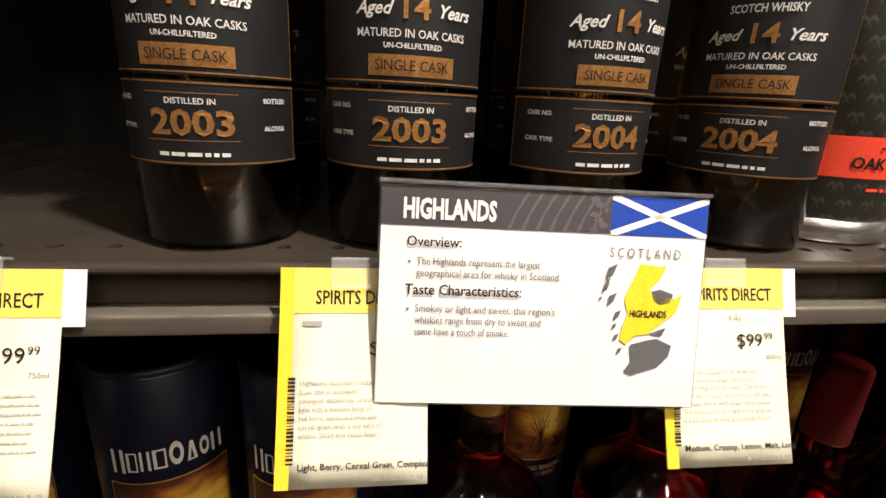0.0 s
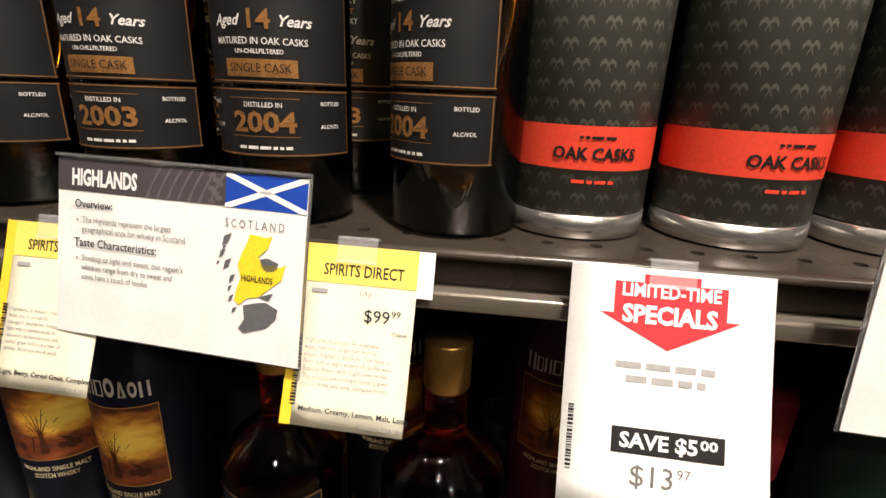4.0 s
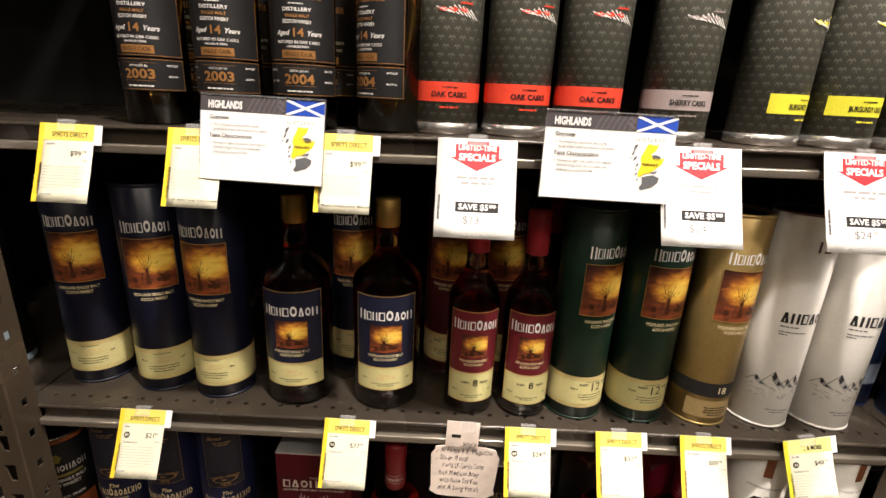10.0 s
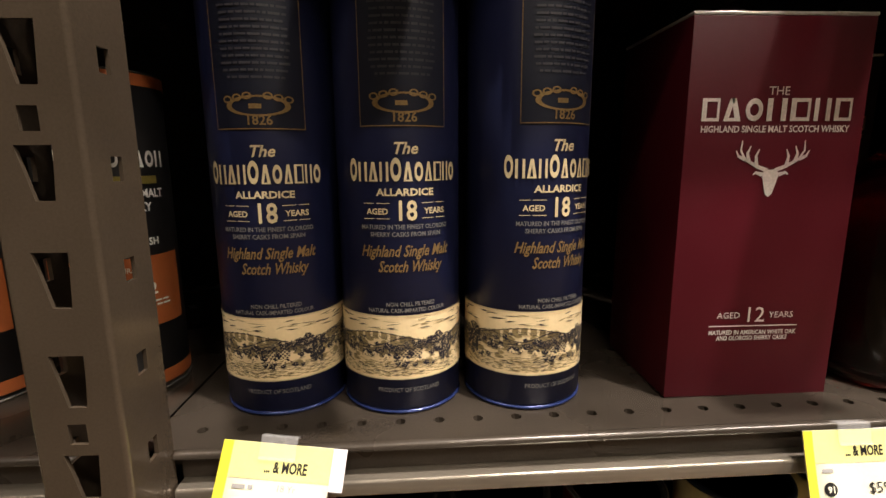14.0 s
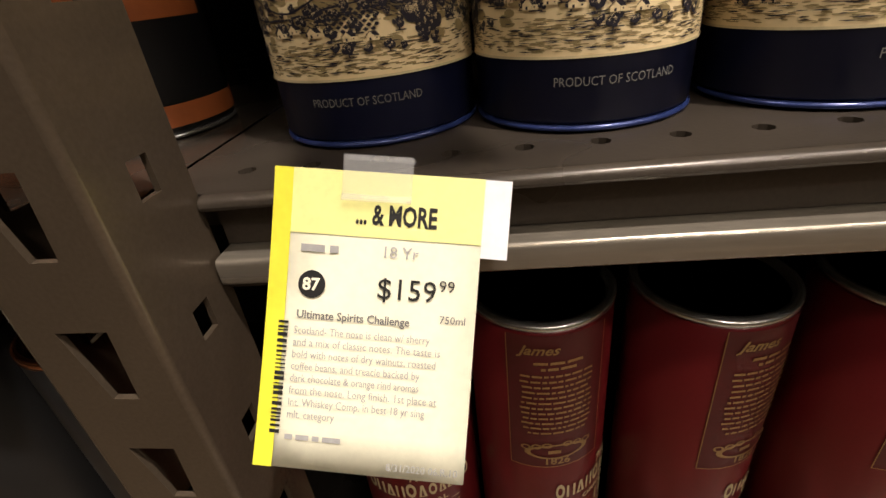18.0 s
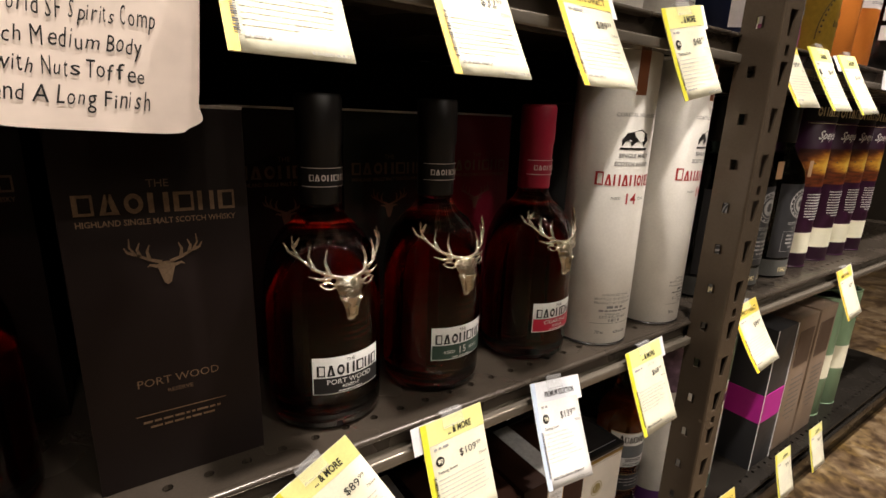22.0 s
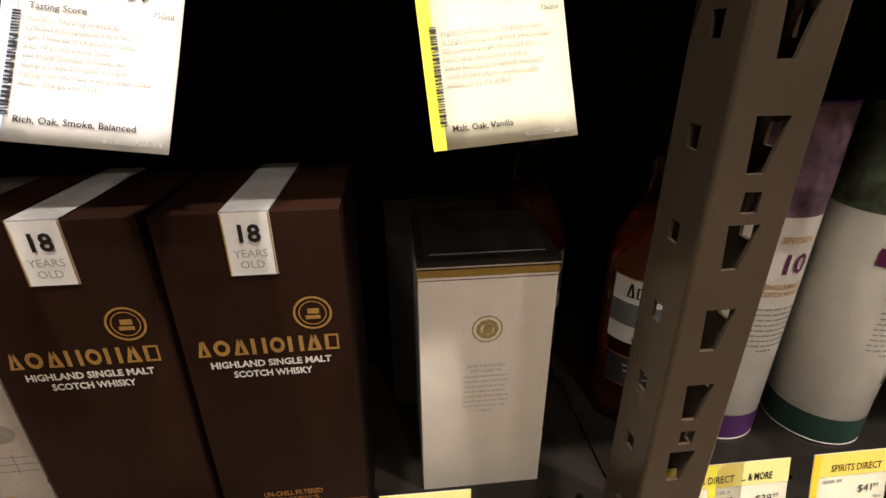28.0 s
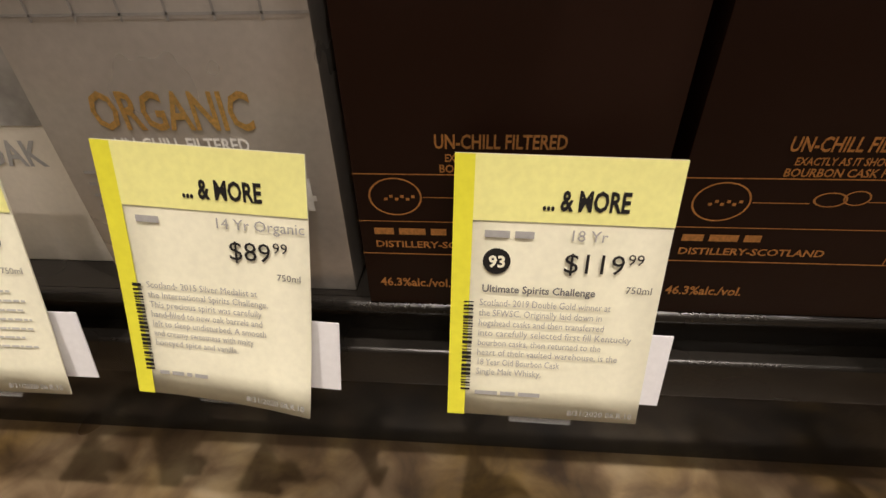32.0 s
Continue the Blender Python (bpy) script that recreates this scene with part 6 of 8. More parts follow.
    if stub:
        sb = box(-0.012, 0.012, 0.0012, 0.0016, -0.0235, 0.0) if not low_clip else box(-0.012, 0.012, 0.0012, 0.0016, -h + 0.004, -h + 0.032)
        for v in sb.verts:
            v.co.x += stub * (w / 2 - 0.004)
        part("shelf_label", sb, STUB, ob, "small white shelf label")
    return ob


BLUE_FLAG = ink("flag_blue", (0.012, 0.055, 0.36))
HEADER_GREY = card("charcoal_header", (0.060, 0.052, 0.056))
HEADER_LIGHT = ink("header_grain_print", (0.12, 0.105, 0.11))
MAP_YELLOW = ink("map_yellow", (0.82, 0.62, 0.03))
MAP_GREY = ink("map_grey", (0.115, 0.115, 0.12))


def region_card(x, z, y, lean, roll, turn=0.0):
    """A printed card on the region, in a clear holder, clipped over the shelf edge."""
    w, h = 0.142, 0.0930
    ob = new("region_card")
    ob.empty_display_size = 0.01
    ob.matrix_basis = pose(x, y, settle(x, z), -lean, roll, turn)
    tagged(ob, "white card about highland whisky with flag and map in clear holder", "sign card", "region cards")
    part("paper", box(-w / 2, w / 2, 0, 0.0006, -h, 0), WHITE, ob)
    part("holder_back", box(-w / 2 - 0.001, w / 2 + 0.001, 0.0009, 0.0022, -h - 0.0012, 0.0028, 0.0004), CLEAR, ob)
    part("holder_lip", box(-w / 2 - 0.001, w / 2 + 0.001, -0.0016, 0.0020, 0.0010, 0.0026, 0.0004), CLEAR, ob)
    head, grain, flag, cross, black, grey, yellow, mg, ww = Ink(), Ink(), Ink(), Ink(), Ink(), Ink(), Ink(), Ink(), Ink()
    head.bar(-w / 2, 0.0275, -0.0165, 0, 6)
    for k in range(7):
        a = -0.018 + 0.006 * k
        grain.poly([(a, -0.0165), (a + 0.006, -0.0040), (a + 0.0085, 0), (a + 0.0100, 0), (a + 0.0040, -0.0100), (a + 0.0020, -0.0165)])
        grain.disc(0.020 + 0.002 * (k % 3), -0.002 - 0.0022 * k, 0.0022, 0.0013, 8)
    flag.bar(0.0275, w / 2, -0.0168, 0, 4)
    fw, fh, t = w / 2 - 0.0275, 0.0168, 0.0017
    f0, f1 = 0.0275, w / 2
    cross.poly([(f0, 0), (f0 + 2 * t, 0), (f1, -fh + t), (f1, -fh), (f1 - 2 * t, -fh), (f0, -t)])
    cross.poly([(f1, 0), (f1, -t), (f0 + 2 * t, -fh), (f0, -fh), (f0, -fh + t), (f1 - 2 * t, 0)])
    ww.words("HIGHLANDS", -w / 2 + 0.0090, -0.0132, 0.0080, "l", width=0.0395, bold=0.04)
    left = -w / 2 + 0.0110
    black.words("Overview:", left, -0.0250, 0.0042, "l", width=0.0232, bold=0.012).words("Taste Characteristics:", left, -0.0455, 0.0044, "l", width=0.0500, bold=0.012)
    body = (("The Highlands represent the largest", -0.0328), ("geographical area for whisky in Scotland.", -0.0378), ("Smokey or light and sweet, this region's", -0.0530), ("whiskies range from dry to sweet and", -0.0580), ("some have a touch of smoke.", -0.0630))
    for line, v in body:
        grey.words(line, left + 0.0045, v, 0.0032, "l", width=0.00152 * len(line), bold=0.0)
    for v in (-0.0317, -0.0519):
        grey.disc(left + 0.0015, v, 0.0006, None, 10)
    grey.words("S C O T L A N D", 0.0440, -0.0265, 0.0042, width=0.0320, bold=0.0)
    X, Y = 0.0440, -0.0570
    k = 0.001
    yellow.poly([(X + a * k, Y + b * k) for a, b in ((-2, 28), (7, 27), (10, 28), (8, 22), (3, 17), (6, 14), (15, 13), (18, 15), (16, 7), (10, 2), (4, -3), (-2, -4), (-6, -8), (-9, -6), (-8, 0), (-6, 6), (-8, 12), (-6, 18), (-4, 22))])
    mg.poly([(X + a * k, Y + b * k) for a, b in ((4, 16), (8, 17), (14, 15), (13, 11), (8, 10), (5, 12))])
    mg.poly([(X + a * k, Y + b * k) for a, b in ((-4, -8), (3, -6), (8, -5), (15, -8), (14, -13), (9, -18), (3, -20), (-3, -22), (-6, -20), (-3, -15))])
    mg.poly([(X + a * k, Y + b * k) for a, b in ((4, -3), (9, -1), (12, 0), (10, -4))])
    for a, b, s in ((-15, 24, 3.6), (-17, 17, 2.4), (-14, 12, 3.0), (-11, 5, 2.4), (-12, 0, 1.6), (-11, -5, 2.0), (-9, -11, 1.8), (-19, 12, 1.2), (-16, 20, 1.4)):
        mg.poly([(X + (a - s * 0.6) * k, Y + (b - s) * k), (X + (a + s * 0.3) * k, Y + (b - s * 0.4) * k), (X + (a + s * 0.8) * k, Y + (b + s) * k), (X + (a - s * 0.3) * k, Y + (b + s * 0.5) * k)])
    black.words("HIGHLANDS", X + 0.0030, Y + 0.0045, 0.0030, width=0.0170, bold=0.02)
    prints(ob, on_front(0, 0.0003), [(head, HEADER_GREY), (flag, BLUE_FLAG)], "colour_field")
    prints(ob, on_front(0, 0.0005), [(grain, HEADER_LIGHT), (cross, WHITE), (yellow, MAP_YELLOW), (mg, MAP_GREY), (grey, GREY)])
    prints(ob, on_front(0, 0.0008), [(ww, WHITE), (black, BLACK)])
    part("hook", box(-0.006, 0.006, 0.0024, 0.020, -0.040, -0.037, 0.0004), CLEAR, ob)
    return ob
# ---- the middle bay: top shelf ----
for x, year, turn in ((-0.088, "2003", 2), (0.003, "2003", 4), (0.095, "2004", 6), (0.197, "2004", -42)):
    cask_bottle(x, 0.072, Z_TOP, year, turn)
for x, colour, turn, start in ((0.268, "red", 6, -180), (0.357, "red", 14, -180), (0.446, "red", 4, -180), (0.556, "grey", 0, -180), (0.672, "lime", 32, -62), (0.761, "lime", 8, -62), (0.854, "lime", 45, -62)):
    wing_tube(x, 0.092, Z_TOP, colour, turn, start)

# ---- the middle bay: second shelf ----
for x, y, turn in ((-0.257, 0.116, 18), (-0.145, 0.104, 22), (-0.051, 0.094, 0)):
    sunset_tube(x, y, Z_MID, "blue", turn)
for x, y, turn in ((0.066, 0.092, 4), (0.196, 0.092, 6)):
    sunset_bottle(x, y, Z_MID, True, turn)
for x, turn in ((0.322, 4), (0.402, 2)):
    sunset_bottle(x, 0.078, Z_MID, False, turn)
for x, colour, turn in ((0.480, "green", 22), (0.572, "green", 10), (0.667, "gold", 12)):
    sunset_tube(x, 0.084, Z_MID, colour, turn)
for x, turn in ((0.760, 3), (0.851, 5)):
    peak_tube(x, 0.087, Z_MID, turn)

# ---- the middle bay: third shelf ----
for x, y, turn, pt in ((-0.240, 0.099, 6, 0), (-0.154, 0.094, 8, 0), (-0.065, 0.092, 20, 0)):
    scroll_tube(x, y, Z_THIRD, "blue", turn)
stag_box(0.029, 0.146, 0.058, Z_THIRD, 0.253, BOX_MAROON, "maroon whisky box with silver name and antler badge", "12")
antler_bottle(0.214, 0.086, Z_THIRD, LABEL_MAROON, "white and maroon label", SLEEVE_RED, 4, "12")
stag_box(0.292, 0.394, 0.055, Z_THIRD, 0.250, BOX_DARK, "dark brown whisky box with silver name and antler badge", "PORT WOOD", DIM_FOIL)
antler_bottle(0.456, 0.088, Z_THIRD, BLACK, "white and black label", BOTTLE_CAP, 4, "PORT WOOD")
antler_bottle(0.564, 0.088, Z_THIRD, mat("green_label", (0.03, 0.06, 0.045), 0.4), "white and green label", BOTTLE_CAP, 4, "15")
antler_bottle(0.685, 0.086, Z_THIRD, mat("crimson_label", (0.42, 0.015, 0.04), 0.4), "white and crimson label", mat("crimson_sleeve", (0.30, 0.012, 0.035), 0.35), 4, "CIGAR MALT")
coast_tube(0.7785, 0.068, Z_THIRD, -17)
coast_tube(0.8905, 0.070, Z_THIRD, 11)

# ---- the middle bay: bottom shelf ----
for x, turn, pt in ((-0.257, 10, 0), (-0.170, 60, -50), (-0.077, 70, -42), (0.022, 66, -46)):
    scroll_tube(x, 0.112, Z_LOW, "red", turn, pt)
for x in (0.118, 0.214, 0.306):
    cream_tube(x, 0.102, Z_LOW, 0)
oak_box(0.338, 0.432, 0.040, Z_LOW, 0.262, "oak")
oak_box(0.438, 0.535, 0.026, Z_LOW, 0.268, "14")
oak_box(0.542, 0.639, 0.0195, Z_LOW, 0.272, "18")
oak_box(0.644, 0.741, 0.0195, Z_LOW, 0.272, "18")

# ---- cards on the shelves ----
TZ = Z_TOP - 0.0005
price_card(-0.166, TZ, "direct", "$99.99", lean=20, seed=11)
price_card(-0.017, TZ, "direct", "$99.99", lean=20, seed=12, foot="Light, Berry, Cereal Grain, Complex", note="Highlands, Scotland - release|from one of Scotland's|youngest distilleries. Creamy,|light with a medium body of|red berry, barbecued meat and|cereal grain with a dry hint of|smoke. Short and sweet finish.")
price_card(0.1565, TZ, "direct", "$99.99", lean=20, seed=13, extra=("", "14y"), foot="Medium, Creamy, Lemon, Malt, Long", note="Highlands, Scotland - An enigmatic,|waxy, maritime single malt from a|classic Highland distillery. The nose is|floral with a slight aroma of candle wax.|Biscuity flavor with slight salty notes.|The special cask-strength bottling gives|it a full body and long, complex finish.")
region_card(0.0645, Z_TOP + 0.0355, 0.010, 13, 0.5, -3)
region_card(0.451, Z_TOP + 0.0325, -0.004, 6, 0.5, -1)
for x, price, s in ((0.308, "$13.97", 1), (0.563, "$24.99", 2), (0.747, "$24.99", 3)):
    price_card(x, TZ, "special", price, w=0.091, h=0.115, lean=21, note="SAVE $5.00", stub=0, seed=20 + s, bend=0.006)

MZ = Z_MID + 0.0035
for x, kind_, price, score, roll in ((-0.134, "direct", "$21.99", "90", 0), (0.153, "direct", "$37.99", "90", 1), (0.405, "direct", "$24.99", "88", 0), (0.531, "direct", "$32.99", "", -1), (0.648, "direct", "$89.99", "", 0)):
    price_card(x, MZ, kind_, price, score=score, roll=roll, seed=int(x * 100) + 60, lean=26, h=0.091)
price_card(0.790, MZ + 0.004, "more", "$48.99", score="91", roll=-11, seed=71, lean=16, h=0.088)

CZ = Z_THIRD + 0.0015
price_card(-0.224, CZ + 0.004, "more", "$159.99", score="87", roll=8, lean=27, y=0.0148, seed=81, extra=("", "18 Yr"), h=0.090, bend=0.006, note="Scotland- The nose is clean w/ sherry|and a mix of classic notes. The taste is|bold with notes of dry walnuts, roasted|coffee beans, and treacle backed by|dark chocolate & orange rind aromas|from the nose. Long finish. 1st place at|Int. Whiskey Comp. in best 18 yr sing|mlt. category")
price_card(0.127, CZ - 0.004, "more", "$59.99", score="91", roll=0, lean=16, seed=82, bend=0.008)
price_card(0.416, CZ - 0.002, "more", "$89.99", score="90", roll=-30, lean=18, seed=83, stub=-1)
price_card(0.540, CZ - 0.003, "more", "$109.99", score="90", roll=-3, lean=16, seed=84, stub=-1)
price_card(0.664, CZ - 0.007, "premium", "$139.99", score="96", roll=7, lean=26, seed=85, h=0.097, note="Scotland- Expertly crafted as|a perfect accompaniment to a fine|cigar. Matured in ex-bourbon casks,|then 10 yr old sherry butts|and finally finished in Cabernet|Sauvignon wine barriques. Cinnamon,|vanilla, and red fruit aromas with toffee|notes. Orange zest finish.", foot="Rich, Oak, Smoke, Balanced")
price_card(0.812, CZ - 0.008, "more", "$68.99", h=0.098, roll=-5, lean=18, seed=86, foot="Malt, Oak, Vanilla", extra=("", "14 Yr"), note="Highlands, Scotland- \"The initial aroma|is large, biscuity and grainy sweet...then|becomes more sugar biscuit-like and a|touch salty...Generous and malty-|sweet flavors; by midpalate distinctive|notes of black pepper, seaweed, oaky|vanilla, honey are added.\"")

LZ = Z_LOW + 0.0665
LOW = dict(lean=12, low_clip=True, y=0.008, h=0.089)
price_card(0.403, LZ, "more", "$39.99", seed=91, **LOW)
price_card(0.501, LZ + 0.002, "more", "$89.99", roll=4, seed=92, extra=("", "14 Yr Organic"), curl=0.006, note="Scotland- 2015 Silver Medalist at|the International Spirits Challenge.|This precious spirit was carefully|hand-filled to new oak barrels and|left to sleep undisturbed. A smooth|and creamy sweetness with malty|honeyed spice and vanilla.", **LOW)
price_card(0.6075, LZ, "more", "$119.99", score="93", roll=1.5, seed=93, extra=("", "18 Yr"), note="Scotland- 2019 Double Gold winner at|the SFWSC. Originally laid down in|hogshead casks and then transferred|into carefully selected first fill Kentucky|bourbon casks, then returned to the|heart of their vaulted warehouse, is the|18 Year Old Bourbon Cask|Single Malt Whisky.", **LOW)
price_card(0.7815, LZ, "more", "$69.99", roll=1, seed=94, extra=("", "15 Yr"), stub=-1, foot="Rich, Long, Oak, Smoke, Balanced", **LOW)
# ---- further goods ----
def fill_tube(label, x, y, z, turn, r, h, body, group="", bands=(), rim=None, rim_h=0.004, base=None, base_h=0.003):
    """A plain tube with paper bands: (low, high, from, to, material)."""
    ob = tube_shell(label, x, y, z, turn, r, h, body, group, rim=rim, rim_h=rim_h, base=base, base_h=base_h)
    for k, (a, b, c, d, m) in enumerate(bands):
        part("band", wrap(r, a, b, c, d, lift=0.0003 + 0.00025 * k), m, ob)
    return ob


ORANGE = card("orange_tube_card", (0.80, 0.17, 0.02), 0.33)
ORANGE_LOW = card("amber_tube_card", (0.82, 0.30, 0.04), 0.33)
BRONZE = mat("bronze_print", (0.34, 0.27, 0.07), 0.35, 0.5, grain=0.1)
COBALT = card("cobalt_tube_card", (0.016, 0.12, 0.62), 0.30)
COBALT_DARK = card("dark_cobalt_tube_card", (0.010, 0.04, 0.30), 0.30)
COBALT_INK = ink("deep_cobalt_ink", (0.008, 0.020, 0.13))
WEAVE = mat("silver_weave_print", (0.16, 0.20, 0.46), 0.35, 0.3, grain=0.6, scale=260)


def curl_letter(ink_, u, v, s, width=0.16):
    """A large swash: a flowing double curve."""
    pts = []
    for k in range(15):
        a = radians(20 + 250 * k / 14)
        pts.append((0.27 * math.cos(a), 0.26 + 0.24 * math.sin(a)))
    for k in range(1, 15):
        a = radians(90 - 245 * k / 14)
        pts.append((0.30 * math.cos(a), -0.24 + 0.26 * math.sin(a)))
    n = len(pts)
    lo, hi = [], []
    for k, (a, b) in enumerate(pts):
        p, q = pts[max(k - 1, 0)], pts[min(k + 1, n - 1)]
        dx, dy = q[0] - p[0], q[1] - p[1]
        length = math.hypot(dx, dy) or 1
        w = width * 0.5 * (0.25 + 0.75 * math.sin(math.pi * k / (n - 1)))
        lo.append((u + s * (a - dy / length * w), v + s * (b + dx / length * w)))
        hi.append((u + s * (a + dy / length * w), v + s * (b - dx / length * w)))
    ink_.add(lo + hi, [(k, k + 1, n + k + 1, n + k) for k in range(n - 1)])


def swash_tube(x, y, z, blue, turn, dark=False):
    r, h = 0.0415, (0.300 if blue else 0.290)
    if blue:
        ob = fill_tube("bright blue whisky tube with white name and woven band", x, y, z, turn, r, h, COBALT_DARK if dark else COBALT, "blue swash tubes", [(0.088, 0.105, -180, 180, WEAVE)])
        big, white, gold = Ink(), Ink(), Ink()
        curl_letter(big, 0.004, 0.205, 0.100, 0.13)
        white.mark(8, 0, 0.2250, 0.062, 0.0110, seed=12)
        white.words("SINGLE MALT", 0, 0.2140, 0.0045, width=0.034).words("SCOTCH WHISKY", 0, 0.2065, 0.0045, width=0.042).words("SPEYSIDE", 0, 0.1920, 0.0045, width=0.026)
        white.bar(-0.020, -0.008, 0.1265, 0.1268).bar(0.008, 0.020, 0.1265, 0.1268)
        gold.disc(0, 0.1270, 0.0075, None, 20)
        curl_letter(gold, 0, 0.060, 0.032, 0.14)
        white.lines(-0.020, 0.020, 0.0310, 0.0012, 7, 0.0032, 4, "c")
        prints(ob, on_tube(r, 0, 0.0010), [(big, COBALT_INK), (gold, COPPER_INK)])
        prints(ob, on_tube(r, 0, 0.0014), [(white, WHITE_INK)])
    else:
        ob = fill_tube("orange whisky tube with swash letter and bronze seal", x, y, z, turn, r, h, ORANGE, "orange swash tubes", [(0.003, 0.060, -180, 180, ORANGE_LOW)])
        big, edge, pale, bronze = Ink(), Ink(), Ink(), Ink()
        curl_letter(edge, 0.003, 0.2400, 0.064, 0.26)
        curl_letter(big, 0.003, 0.2400, 0.064, 0.16)
        pale.mark(8, 0, 0.1880, 0.062, 0.0100, seed=12)
        pale.lines(-0.026, 0.026, 0.1780, 0.0020, 3, 0.008, 4, "c").lines(-0.030, 0.030, 0.1420, 0.0010, 5, 0.0060, 6, "c", 0.99)
        for k in (-1, 0, 1):
            bronze.disc(k * 0.017, 0.0780, 0.0165, 0.0200, 20)
        prints(ob, on_tube(r, 0, 0.0006), [(bronze, BRONZE)])
        prints(ob, on_tube(r, 0, 0.0009), [(edge, GOLD_INK), (pale, ink("dull_orange_ink", (0.42, 0.09, 0.02)))])
        prints(ob, on_tube(r, 0, 0.0014), [(big, BLACK)])
    return ob


NAVY_TUBE = card("navy_tube_card", (0.012, 0.022, 0.070))
SILVER_TUBE = mat("silver_tube_card", (0.56, 0.53, 0.53), 0.34, 0.25, grain=0.08, scale=200, stain=0.12, stain_scale=20)
PLUM = card("plum_card", (0.20, 0.035, 0.10))
GOLD_TUBE = mat("gold_tube_card", (0.52, 0.33, 0.045), 0.34, 0.5, grain=0.12, scale=150)
ROSE = card("rose_white_card", (0.74, 0.68, 0.66))
TANGERINE = card("tangerine_card", (0.66, 0.21, 0.035), 0.36)


def casks_tube(x, y, z, turn):
    ob = fill_tube("navy whisky tube with cream foot label", x, y, z, turn, 0.0420, 0.310, NAVY_TUBE, "", [(0.018, 0.078, -70, 70, ROSE)])
    w, g = Ink(), Ink()
    w.mark(8, 0, 0.230, 0.062, 0.014, seed=14).words("SINGLE MALT", 0, 0.176, 0.0075, width=0.050, bold=0.02).words("SCOTCH WHISKY", 0, 0.160, 0.0075, width=0.056, bold=0.02).words("VINTAGE CASKS", 0, 0.140, 0.0050, width=0.046).words("CASK STRENGTH", 0, 0.112, 0.0058, width=0.050, bold=0.02)
    w.lines(-0.024, 0.024, 0.212, 0.0025, 2, 0.008, 4, "c")
    g.lines(-0.030, 0.030, 0.070, 0.0016, 3, 0.005, 4, "c").bar(-0.034, 0.034, 0.026, 0.038, 6)
    prints(ob, on_tube(0.0420, 0, 0.0009), [(w, WHITE_INK), (g, ink("olive_ink", (0.30, 0.30, 0.14)))])
    return ob


def blend_tube(x, y, z, turn):
    ob = fill_tube("silver-white whisky tube with plum foot band", x, y, z, turn, 0.0425, 0.300, SILVER_TUBE, "", [(0.003, 0.034, -180, 180, PLUM)])
    k, p = Ink(), Ink()
    k.mark(8, 0.004, 0.2420, 0.070, 0.0150, seed=15).lines(-0.022, 0.030, 0.234, 0.0024, 1, 0.004, 4, "c").words("BLENDED MALT", 0.004, 0.2120, 0.0062, width=0.050).words("SCOTCH WHISKY", 0.004, 0.2010, 0.0062, width=0.054)
    k.lines(-0.014, 0.016, 0.168, 0.0014, 6, 0.0048, 8, "c").bar(-0.060, 0.060, 0.0560, 0.0566, 20).bar(-0.060, 0.060, 0.0480, 0.0486, 20)
    k.disc(0.002, 0.0520, 0.0042, 0.0055, 14, 0.4)
    p.bar(-0.028, 0.034, 0.1890, 0.1960, 6)
    q = Ink().words("SPEYSIDE", 0.002, 0.010, 0.016, width=0.075, bold=0.04)
    prints(ob, on_tube(0.0425, 0, 0.0009), [(k, GREY), (p, ROSE), (q, ink("pink_ink", (0.36, 0.09, 0.19)))])
    return ob


